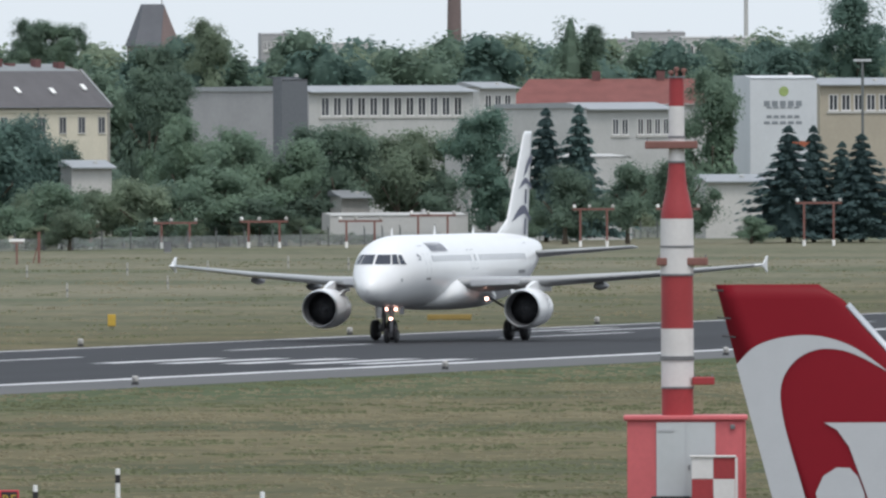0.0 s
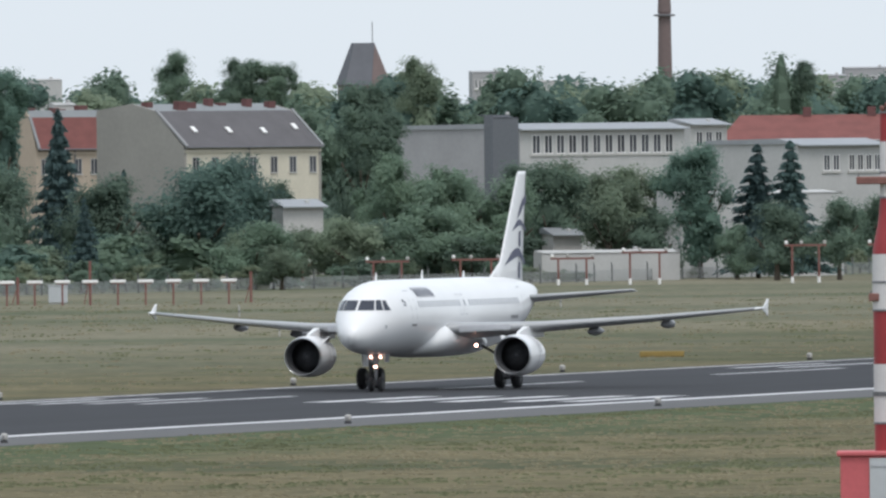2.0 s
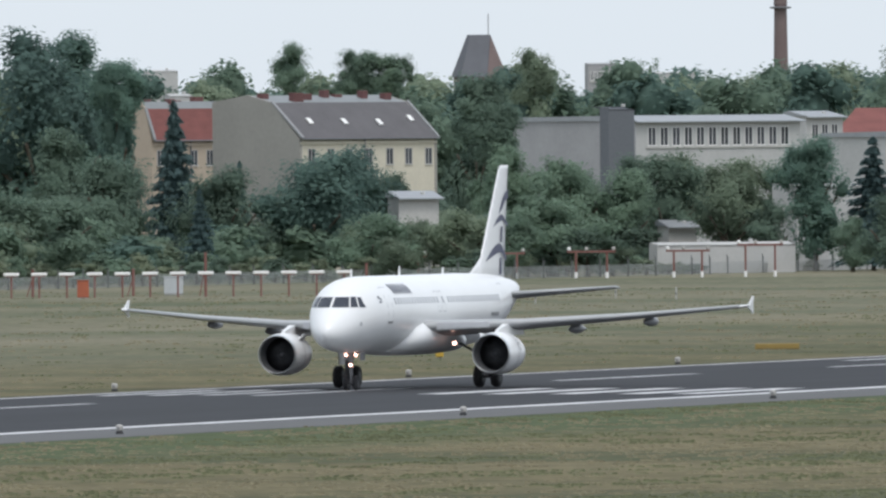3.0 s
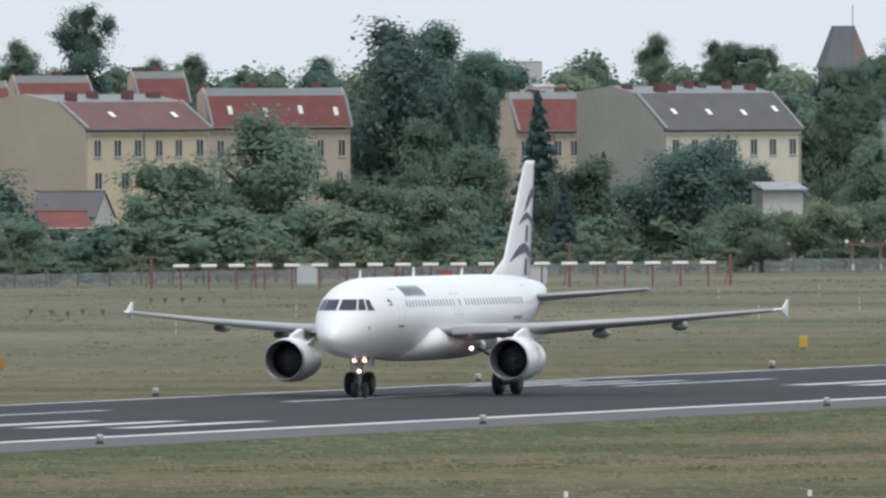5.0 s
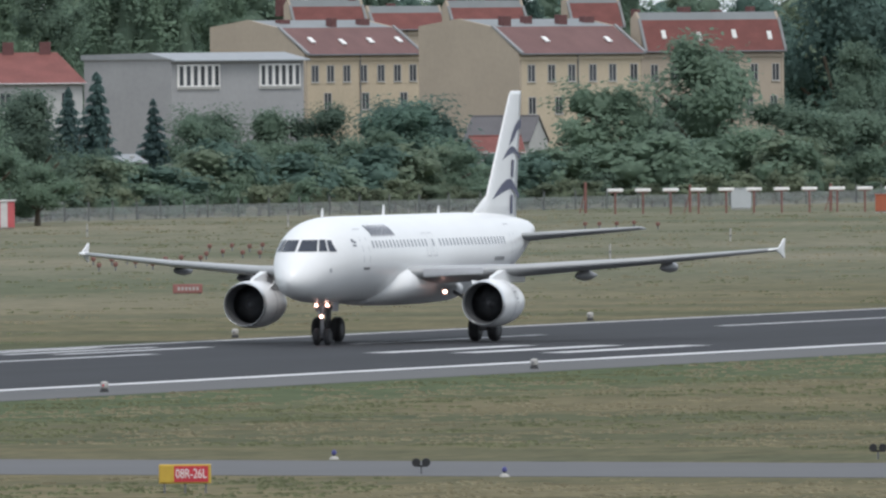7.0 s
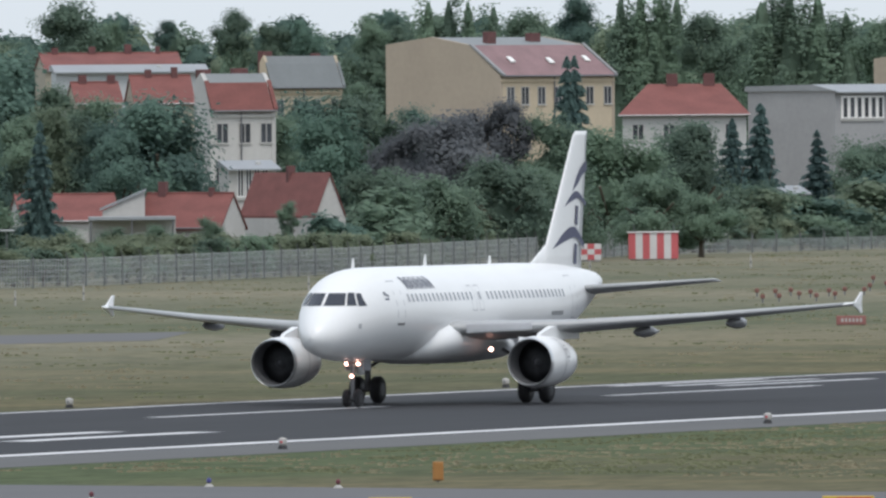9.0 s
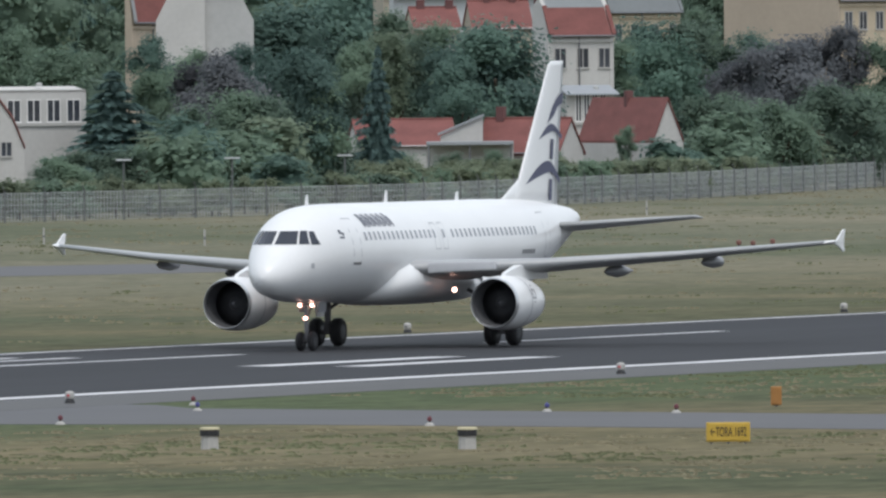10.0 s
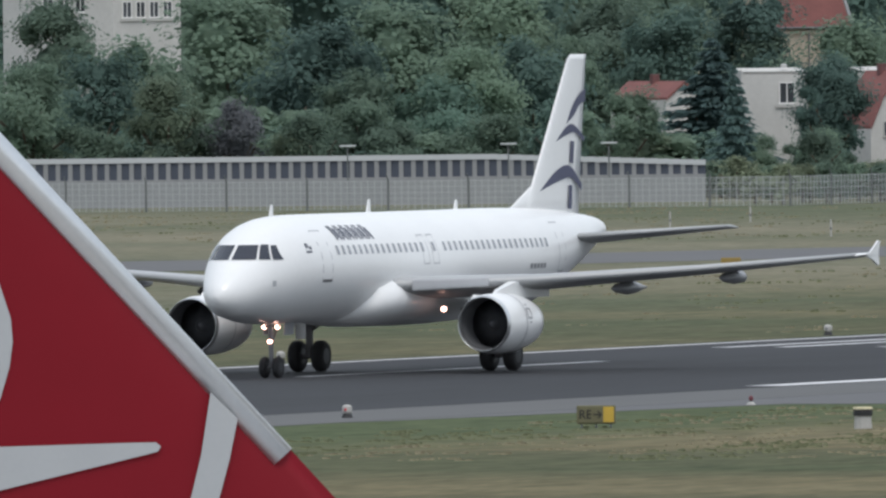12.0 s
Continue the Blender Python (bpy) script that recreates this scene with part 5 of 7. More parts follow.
tenement(2166.2, 608.2, -24.3, 20.9, 11.1, 12.8, 16.4, wall=M_CREAM, gable=M_RENDER, roof=M_SLATE, wins=[7], drop=[1.0], sky=4, chim=7, label='cream tenement house with a dark grey roof and blank grey gable')
tenement(2058.3, 655.1, -22.4, 17.0, 11.6, 13.3, 15.9, wall=M_OCHRE, gable=M_TAN, roof=M_BROWNROOF, wins=[7, 3], drop=[1.0, 3.6], sky=4, chim=3, label='yellow tenement house with a brown-red roof and tan gable')
tenement(2035.6, 627.1, -22.9, 17.9, 12.1, 13.2, 15.8, wall=M_OCHRE, gable=M_TAN, roof=M_BROWNROOF, wins=[6, 5], drop=[1.0, 4.0], sky=2, chim=4, label='ochre tenement house with a brown-red roof and tan gable')
tenement(2053.3, 620.5, -23.2, 20.5, 1.4, 13.3, 16.3, wall=M_TAN, gable=M_TAN, roof=M_REDROOF, wins=[7, 6], drop=[1.2, 4.2], sky=4, chim=4, label='tan tenement house with an orange-red tiled roof')
tenement(1940.4, 661.3, -21.2, 15.8, 13.3, 14.6, 17.4, wall=M_OCHRE, gable=M_TAN, roof=M_PURPLEROOF, wins=[7], drop=[1.0], sky=3, chim=2, label='pale yellow house with purple-brown roof and tan gable')
tenement(2248.8, 647.0, -24.0, 12.9, 2.6, 12.7, 16.0, wall=M_TAN, gable=M_TAN, roof=M_REDROOF, wins=[5], drop=[1.0], sky=0, chim=4, label='house with an orange-red roof behind trees')
tenement(2219.9, 707.8, -22.3, 11.6, 1.1, 15.7, 18.2, wall=M_TAN, gable=M_TAN, roof=M_REDROOF, wins=[0], drop=[1.0], sky=0, chim=3, label='house with a weathered red roof behind the row')
tenement(2196.0, 683.6, -22.7, 11.8, 1.1, 15.8, 17.9, wall=M_TAN, gable=M_TAN, roof=M_REDROOF, wins=[0], drop=[1.0], sky=0, chim=3, label='house with a weathered red roof behind the row')
tenement(2218.7, 678.1, -23.0, 8.2, 1.1, 15.8, 18.3, wall=M_TAN, gable=M_TAN, roof=M_REDROOF, wins=[0], drop=[1.0], sky=0, chim=3, label='house with a weathered red roof behind the row')
tenement(2289.1, 721.2, -22.5, 11.9, 1.2, 15.8, 17.6, wall=M_TAN, gable=M_TAN, roof=M_REDROOF, wins=[0], drop=[1.0], sky=0, chim=3, label='house with a weathered red roof behind the row')
tenement(1962.0, 690.7, -20.6, 10.2, 1.1, 13.7, 15.9, wall=M_OCHRE, gable=M_OCHRE, roof=M_GREYROOF, wins=[4, 4], drop=[1.1, 4.0], sky=0, chim=3, flashing=False, label='yellow house with a low grey metal roof')
tenement(1724.6, 612.1, -42.5, 5.8, 2.6, 11.9, 14.2, wall=M_WHITEWALL, gable=M_WHITEWALL, roof=M_REDROOF, wins=[3, 3, 3], drop=[1.0, 4.2, 7.0], sky=0, chim=2, flashing=False, label='tall white house with a red tiled roof')
tenement(1797.5, 674.8, -19.4, 5.7, 0.7, 13.2, 16.1, wall=M_TAN, gable=M_TAN, roof=M_REDROOF, wins=[0], drop=[1], sky=0, chim=1, label='house with a faded red roof behind tall trees')
tenement(1715.0, 666.7, -18.8, 9.8, 2.9, 11.4, 14.8, wall=M_TAN, gable=M_TAN, roof=M_REDROOF, wins=[0], drop=[1], sky=0, chim=1, label='house with a faded red roof and tan gable')
cottage(1513.2, 578.5, 20.9, 4.7, 4.5, 8.4, 1.8, roof=M_REDROOF, wall=M_WHITEWALL, wins=3, label='white cottage with a steep red mansard roof')
cottage(1647.5, 575.2, 19.2, 2.6, 3.8, 7.1, 6.4, roof=M_REDROOF, wall=M_WHITEWALL, wins=1, label='white cottage with a steep red tiled roof')
cottage(1572.8, 618.3, 21.5, 2.9, 6.4, 7.6, 4.6, roof=M_REDROOF, wall=M_WHITEWALL, wins=0, label='house with a dull red roof among trees')
flat_building(1959.3, 636.1, -22.0, 18.5, 10.2, 13.3, wall=M_GREYWALL, gable=M_GREYWALL, bands=[(6, 0.04, 0.36), (6, 0.66, 0.97)], drop=0.85, wh=1.75, surround=1, eaves=1, label='grey workshop with a pale metal roof and white window bands')
flat_building(2416.5, 640.6, -25.2, 28.0, 18.3, 14.6, wall=M_PALEGREY, gable=M_GREYWALL, bands=[(12, 0.06, 0.94)], drop=1.0, wh=1.9, eaves=1, label='long grey school building with a band of white-framed windows')
flat_building(2396.5, 638.3, -25.1, 4.3, 1.2, 15.9, wall=M_DARKBLOCK, gable=M_DARKBLOCK, bands=[], drop=1, wh=1, eaves=0, label='dark grey stair block of the school')
flat_building(2518.1, 647.6, -25.6, 6.4, 3.0, 15.0, wall=M_PALEGREY, gable=M_PALEGREY, bands=[(3, 0.1, 0.9)], drop=1.2, wh=1.6, eaves=1, label='plain grey flat-roofed school annex')
flat_building(2278.6, 574.7, -25.8, 13.5, 12.0, 12.7, wall=M_PALEGREY, gable=M_PALEGREY, bands=[(2, 0.28, 0.5), (4, 0.58, 0.98)], drop=1.4, wh=1.5, eaves=1, label='pale flat-roofed office building with ribbon windows')
flat_building(2111.1, 543.9, -25.6, 24.0, 3.0, 8.2, wall=M_PALEGREY, gable=M_PALEGREY, bands=[(2, 0.02, 0.2)], drop=1.0, wh=1.3, eaves=0, label='low grey flat-roofed building')
flat_building(2264.9, 546.9, -56.4, 9.0, 3.0, 15.1, wall=M_BEIGE, gable=M_BEIGE, bands=[(6, 0.08, 0.98)], drop=1.4, wh=1.5, eaves=1, label='beige flat-roofed apartment house')
flat_building(2243.8, 549.0, -61.3, 6.9, 6.6, 15.7, wall=M_ADWHITE, gable=M_ADWHITE, bands=[], drop=1, wh=1, eaves=0, label='white gable wall with a faded advertisement', ad=1)
flat_building(2145.7, 529.4, -56.1, 5.8, 3.0, 5.8, wall=M_WHITEWALL, gable=M_WHITEWALL, bands=[], drop=1, wh=1, eaves=1, label='low plain white storage shed')
flat_building(2062.8, 569.6, -54.6, 3.9, 3.0, 7.6, wall=M_WHITEWALL, gable=M_WHITEWALL, bands=[], drop=1, wh=1, eaves=1, label='low white shed among bushes')
flat_building(2093.5, 551.8, -55.2, 2.8, 3.0, 4.6, wall=M_WHITEWALL, gable=M_WHITEWALL, bands=[], drop=1, wh=1, eaves=1, label='small plain white storage shed')
flat_building(2078.7, 549.0, -60.2, 13.3, 3.0, 2.9, wall=M_PALEGREY, gable=M_PALEGREY, bands=[], drop=1, wh=1, eaves=0, label='long low grey concrete shed')
flat_building(1886.7, 617.0, -51.9, 1.8, 3.0, 4.6, wall=M_WHITEWALL, gable=M_WHITEWALL, bands=[], drop=1, wh=1, eaves=1, label='small plain white garage building')
flat_building(1540.0, 592.2, -49.0, 10.5, 3.0, 8.8, wall=M_WHITEWALL, gable=M_WHITEWALL, bands=[(4, 0.4, 0.98)], drop=1.0, wh=1.5, eaves=0, label='plain white flat-roofed garden villa')
flat_building(1537.1, 599.8, -53.7, 4.9, 3.0, 8.8, wall=M_WHITEWALL, gable=M_WHITEWALL, bands=[(1, 0.5, 0.85)], drop=1.1, wh=1.4, eaves=0, label='white flat-roofed villa with a balcony')
flat_building(1747.9, 744.9, -16.9, 10.5, 3.0, 17.2, wall=M_PALEGREY, gable=M_PALEGREY, bands=[(4, 0.1, 0.9)], drop=2.6, wh=1.2, eaves=1, label='grey apartment block behind trees')
flat_building(1732.1, 730.9, -17.1, 8.6, 3.0, 17.1, wall=M_WHITEWALL, gable=M_WHITEWALL, bands=[(4, 0.1, 0.9)], drop=3.0, wh=1.2, eaves=1, label='white apartment block behind trees')
flat_building(3671.1, 981.2, -65.0, 5.7, 3.0, 24.3, wall=M_GREYWALL, gable=M_GREYWALL, bands=[(8, 0.05, 0.95)], drop=1.5, wh=1.4, eaves=0, label='distant flat-roofed apartment block')
flat_building(3672.9, 974.4, -65.1, 10.9, 3.0, 22.7, wall=M_PALEGREY, gable=M_PALEGREY, bands=[(8, 0.05, 0.95)], drop=1.5, wh=1.4, eaves=0, label='distant flat-roofed apartment block')
flat_building(3588.3, 902.2, -65.9, 5.5, 3.0, 22.9, wall=M_GREYWALL, gable=M_GREYWALL, bands=[(8, 0.05, 0.95)], drop=1.5, wh=1.4, eaves=0, label='distant flat-roofed apartment block')
flat_building(3608.9, 902.2, -66.0, 8.3, 3.0, 24.1, wall=M_GREYWALL, gable=M_GREYWALL, bands=[(8, 0.05, 0.95)], drop=1.5, wh=1.4, eaves=0, label='distant flat-roofed apartment block')
flat_building(3591.4, 889.9, -66.1, 12.4, 3.0, 23.2, wall=M_PALEGREY, gable=M_PALEGREY, bands=[(8, 0.05, 0.95)], drop=1.5, wh=1.4, eaves=0, label='distant flat-roofed apartment block')
flat_building(3555.5, 1023.9, -63.9, 5.3, 3.0, 23.5, wall=M_PALEGREY, gable=M_PALEGREY, bands=[], drop=1, wh=1, eaves=0, label='distant flat-roofed apartment block')
flat_building(2326.2, 667.2, -64.0, 2.4, 3.0, 17.6, wall=M_PALEGREY, gable=M_PALEGREY, bands=[], drop=1, wh=1, eaves=0, label='plain grey rooftop plant block')
flat_building(1708.1, 604.7, -55.5, 3.8, 3.0, 7.7, wall=M_WHITEWALL, gable=M_WHITEWALL, bands=[(4, 0.15, 0.85)], drop=0.45, wh=2.0, eaves=1, label='white glazed bay built onto the tall house')
row_house(1984.4, 616.7, -86.7, 6.3, 7.0, 5.47, 7.66, M_SLATE, M_WHITEWALL, 0, (), 'low building with a dark grey roof before ochre houses')
row_house(1973.2, 612.3, -62.8, 4.8, 4.0, 4.50, 5.92, M_REDROOF, M_WHITEWALL, 0, (), 'low white building with a faded red roof')
row_house(2020.9, 733.7, -64.0, 13.1, 9.0, 15.57, 17.10, M_REDROOF, M_BEIGE, 4, (), 'long house with a red tiled roof and chimneys among trees')
row_house(1815.0, 656.2, -62.1, 4.1, 6.0, 12.62, 14.33, M_REDROOF, M_BEIGE, 2, (2,), 'pale house with a red tiled roof beside a tree')
row_house(1812.0, 649.9, -62.3, 5.2, 6.0, 12.59, 14.85, M_REDROOF, M_BEIGE, 2, (), 'house with an orange-red tiled roof beside the white house')
row_house(1646.2, 599.7, -60.0, 7.8, 5.5, 3.83, 5.76, M_REDROOF, M_WHITEWALL, 0, (), 'low outbuilding with a faded orange-red tiled roof')
row_house(1639.7, 588.1, -92.3, 7.1, 5.0, 3.30, 5.82, M_REDROOF, M_WHITEWALL, 2, (2,), 'low white cottage with a red tiled roof')
flat_building(1993.1, 722.4, -64.1, 13.8, 4.0, 15.64, wall=M_LIGHTGREY, gable=M_LIGHTGREY, bands=[], drop=1, wh=1, eaves=1, label='pale flat-roofed building before the red roofs')
canopy(1632.9, 589.4, -70.1, 6.6, 3.0, 4.13, 0.30, 'pale flat canopy roof on posts before the cottages')
lean_to(1638.9, 590.4, -70.1, 3.2, 3.0, 4.52, 5.97, 'low shed with a sloping pale sheet roof between red roofs')
hip_house(1907.7, 633.2, -71.6, 10.8, 9.0, 11.1, 13.8, roof=M_REDROOF, wall=M_PALEGREY, label='low house with a red hipped roof')
hip_house(2618.9, 656.8, -75.9, 25.2, 9.0, 12.7, 15.7, roof=M_REDROOF, wall=M_PALEGREY, label='long building with a red tiled roof')
twotone_gable(1677.8, 623.8, 20.4, 7.6, 13.4, 16.0)
church_tower(3377.2, 919.1, 15.2, 7.2, 3.1, 21.5, 27.9)
brick_chimney(3291.9, 850.4, 2.00, 33.8)
lattice_mast(4176.6, 1022.7, 35.7)

# ================= trees =================
def leaf_mat(name, col, hue=0.02):
    m = mat(name, col, 0.75, var=0.16, scale=2.0, spec=0.05, isl=0.10)
    n, l = m.node_tree.nodes, m.node_tree.links
    b = n["Principled BSDF"]
    src = b.inputs["Base Color"].links[0].from_socket
    oi, mr, hs = n.new("ShaderNodeObjectInfo"), n.new("ShaderNodeMapRange"), n.new("ShaderNodeHueSaturation")
    mr.inputs["To Min"].default_value, mr.inputs["To Max"].default_value = 0.78, 1.25
    l.new(oi.outputs["Random"], mr.inputs["Value"]), l.new(mr.outputs[0], hs.inputs["Value"])
    mr2 = n.new("ShaderNodeMapRange")
    mr2.inputs["To Min"].default_value, mr2.inputs["To Max"].default_value = 0.5 + hue, 0.5 - hue
    l.new(oi.outputs["Random"], mr2.inputs["Value"]), l.new(mr2.outputs[0], hs.inputs["Hue"])
    l.new(src, hs.inputs["Color"]), l.new(hs.outputs[0], b.inputs["Base Color"])
    tl, mx = n.new("ShaderNodeBsdfTranslucent"), n.new("ShaderNodeAddShader")   # leaves reflect and let light through
    l.new(hs.outputs[0], tl.inputs["Color"])
    l.new(b.outputs[0], mx.inputs[0]), l.new(tl.outputs[0], mx.inputs[1])
    l.new(mx.outputs[0], n["Material Output"].inputs["Surface"])
    return m


M_LEAF = leaf_mat("green_leaves", (0.085, 0.120, 0.090))
M_LEAFD = leaf_mat("dark_green_leaves", (0.067, 0.105, 0.088))
M_LEAFP = leaf_mat("pale_grey_green_leaves", (0.104, 0.132, 0.094), 0.012)
M_LEAFR = leaf_mat("purple_leaves", (0.074, 0.078, 0.084))
M_HEDGE = leaf_mat("dry_pale_green_leaves", (0.106, 0.126, 0.086), 0.008)
M_NEEDLE = leaf_mat("blue_green_needles", (0.056, 0.088, 0.084))
M_BARK = mat("grey_brown_bark", (0.10, 0.08, 0.06), 0.9, var=0.3, scale=4)
rng = np.random.default_rng(7)


def sprays(pos, size, up=0.4, heart=0.45, squat=1.0):
    """Leaf sprays as small bent quads, turned outwards and to the sky."""
    n = len(pos)
    out = pos - np.array([0, 0, heart])
    out /= np.linalg.norm(out, axis=1)[:, None] + 1e-6
    nrm = out + rng.normal(scale=0.32, size=(n, 3))
    nrm[:, 2] += up
    nrm /= np.linalg.norm(nrm, axis=1)[:, None]
    a = np.cross(nrm, rng.normal(size=(n, 3)))
    a /= np.linalg.norm(a, axis=1)[:, None] + 1e-9
    b = np.cross(nrm, a)
    s = size * rng.uniform(0.5, 1.5, (n, 1))
    q = np.stack([pos - a * s, pos - b * s * 0.6, pos + a * s + nrm * s * 0.3, pos + b * s * 0.6], 1)
    q[:, :, 2] = pos[:, None, 2] + (q[:, :, 2] - pos[:, None, 2]) * squat
    return [tuple(p) for p in q.reshape(-1, 3)], [(4 * i, 4 * i + 1, 4 * i + 2, 4 * i + 3) for i in range(n)]


def cores(V, F, centres, radii):
    """Shaded inner foliage that closes the view through the crown."""
    for c, r in zip(centres, radii):
        k = len(V)
        for i in range(4):
            th = math.pi * (i + 0.4) / 3.8
            for j in range(6):
                ph = 2 * math.pi * (j + 0.5 * (i % 2)) / 6
                rr = r * rng.uniform(0.8, 1.1)
                V.append((c[0] + rr * math.sin(th) * math.cos(ph), c[1] + rr * math.sin(th) * math.sin(ph), c[2] + rr * math.cos(th)))
        for i in range(3):
            for j in range(6):
                F.append((k + i * 6 + j, k + (i + 1) * 6 + j, k + (i + 1) * 6 + (j + 1) % 6, k + i * 6 + (j + 1) % 6))
    return V, F


def crown_broad(count, lobes=26, leaf=0.026, core=0.56):
    """Unit crown: width 1, from z 0.08 to 1; boughs that carry twigs, twigs that carry leaf sprays."""
    boughs, tw = [], []
    lean = rng.uniform(-0.06, 0.06, 2)
    for i in range(max(7, lobes // 3)):
        a, u = rng.uniform(0, 2 * math.pi), (i + rng.uniform(0, 1)) / max(7, lobes // 3)
        prof = 0.36 * math.sin(math.pi * (0.20 + 0.72 * u)) ** 0.8
        rr = prof * rng.uniform(0.55, 1.05)
        r = rng.uniform(0.11, 0.20)
        boughs.append((rr * math.cos(a) + lean[0] * u, rr * math.sin(a) + lean[1] * u, min(0.16 + 0.72 * u, 0.97 - r), r))
    boughs.append((lean[0], lean[1], 0.74, 0.20))
    boughs.append((0, 0, 0.45, 0.28))
    for x, y, z, r in boughs:
        for _ in range(7):
            d = rng.normal(size=3)
            d[2] = d[2] * 0.9 + 0.25
            d /= np.linalg.norm(d)
            k = rng.uniform(0.55, 1.12)
            tw.append((x + d[0] * r * k, y + d[1] * r * k, min(z + d[2] * r * k * 0.85, 0.96), rng.uniform(0.38, 0.75) * r))
    tw = np.array(tw)
    w = tw[:, 3] ** 1.6
    pick = rng.choice(len(tw), count, p=w / w.sum())
    d = np.clip(rng.normal(size=(count, 3)), -1.7, 1.7) * np.array([0.56, 0.56, 0.42])
    pos = tw[pick, :3] + d * tw[pick, 3:4]
    bo = np.array(boughs)
    m = count // 3                                   # sprays close round the boughs' hearts
    pb = rng.choice(len(bo), m, p=bo[:, 3] ** 2 / (bo[:, 3] ** 2).sum())
    v = rng.normal(size=(m, 3))
    v /= np.linalg.norm(v, axis=1)[:, None]
    pos[:m] = bo[pb, :3] + v * bo[pb, 3:4] * rng.uniform(core, core + 0.3, (m, 1))
    pos[:, 2] = np.clip(pos[:, 2], 0.03, 1.02)
    V, F = sprays(pos, leaf)
    return cores(V, F, [q[:3] for q in boughs], [q[3] * core for q in boughs])


def crown_poplar(count):
    """Unit upright crown of steep narrow plumes."""
    C, R = [], []
    for i in range(34):
        u = rng.uniform(0, 1)
        a = rng.uniform(0, 2 * math.pi)
        rr = 0.42 * math.sin(math.pi * (0.20 + 0.64 * u)) * rng.uniform(0.2, 1)
        C.append((rr * math.cos(a), rr * math.sin(a), 0.06 + 0.88 * u))
        R.append(rng.uniform(0.08, 0.16))
    pick = rng.integers(0, len(C), count)
    pos = np.array(C)[pick] + np.clip(rng.normal(size=(count, 3)), -1.6, 1.6) * np.array([0.55, 0.55, 0.42]) * np.array(R)[pick][:, None]
    pos[:, 2] = np.clip(pos[:, 2], 0.02, 1.03)
    V, F = sprays(pos, 0.034, 0.2, 0.5, 0.28)
    return cores(V, F, [(0, 0, 0.15 + 0.1 * i) for i in range(8)], [0.19, 0.22, 0.23, 0.23, 0.22, 0.19, 0.15, 0.10])


def crown_spruce(count):
    """Tiers of drooping branches on a cone."""
    V, F = [], []
    n = count
    u = rng.uniform(0, 1, n) ** 0.75
    tier = np.floor(u * 13) / 13 + 0.02
    z = 1 - 0.94 * (0.6 * u + 0.4 * tier)
    a = rng.uniform(0, 2 * np.pi, n)
    branch = (0.62 + 0.38 * np.sin(a * 4 + tier * 31) * np.cos(a * 3 - tier * 57)) * rng.uniform(0.7, 1.15, n)
    r = (1 - z) * 0.68 * branch * np.sqrt(rng.uniform(0.3, 1, n))
    pos = np.stack([r * np.cos(a), r * np.sin(a), z - r * 0.10], 1)
    d = np.stack([np.cos(a), np.sin(a), -0.35 * np.ones(n)], 1)
    side = np.stack([-np.sin(a), np.cos(a), rng.normal(0, 0.4, n)], 1)
    L, W = 0.040 * rng.uniform(0.6, 1.5, (n, 1)), 0.017 * rng.uniform(0.6, 1.4, (n, 1))
    q = np.stack([pos - d * L * 0.5, pos - side * W, pos + d * L, pos + side * W], 1)
    V = [tuple(p) for p in q.reshape(-1, 3)]
    F = [(4 * i, 4 * i + 1, 4 * i + 2, 4 * i + 3) for i in range(n)]
    k = len(V)
    for i in range(7):
        zz = 0.05 + 0.88 * i / 6
        for j in range(9):
            ph = 2 * math.pi * j / 9
            rr = (1 - zz) * 0.28 * rng.uniform(0.8, 1.1)
            V.append((rr * math.cos(ph), rr * math.sin(ph), zz))
    for i in range(6):
        for j in range(9):
            F.append((k + i * 9 + j, k + i * 9 + (j + 1) % 9, k + (i + 1) * 9 + (j + 1) % 9, k + (i + 1) * 9 + j))
    return V, F


def limbs(n=6, hz=0.45):
    g = [tube([(0, 0.045), (0.1, 0.032), (hz, 0.022), (0.8, 0.008)], "z", 8)]
    for i in range(n):
        a = 2 * math.pi * i / n + rng.uniform(-0.4, 0.4)
        z = rng.uniform(0.16, 0.45)
        g.append(bar((0, 0, z), (0.3 * math.cos(a), 0.3 * math.sin(a), z + rng.uniform(0.15, 0.3)), 0.011, 5))
    return join(*g)


def crown_mesh(geo):
    return mesh_from("crown", geo[0], geo[1], M_LEAF)


CROWNS = {"broad": [crown_mesh(crown_broad(7000, 30, 0.0165)) for _ in range(7)], "poplar": [crown_mesh(crown_poplar(5600)) for _ in range(3)],
          "spruce": [crown_mesh(crown_spruce(5600)) for _ in range(3)], "mid": [crown_mesh(crown_broad(2600, 24, 0.027, 0.66)) for _ in range(3)], "small": [crown_mesh(crown_broad(1300, 18, 0.036)) for _ in range(5)]}
TRUNKS = [mesh_from("trunk", *limbs(), M_BARK) for _ in range(2)]
STYLE = {"broad": ("broad", M_LEAF, "broadleaf tree with a dense green crown"), "dark": ("broad", M_LEAFD, "tall broadleaf tree with a dark green crown"),
         "pale": ("broad", M_LEAFP, "tree with a loose pale grey-green crown"), "purple": ("broad", M_LEAFR, "tree with a dark purple-brown crown"),
         "poplar": ("poplar", M_LEAF, "slender upright dark green poplar"), "spruce": ("spruce", M_NEEDLE, "dark blue-green conical spruce tree"), "bushy": ("broad", M_LEAF, "round bright green bush"),
         "bush": ("small", M_LEAF, "green bush at the field's edge"), "hedge": ("small", M_HEDGE, "pale scrubby bush at the field's edge")}


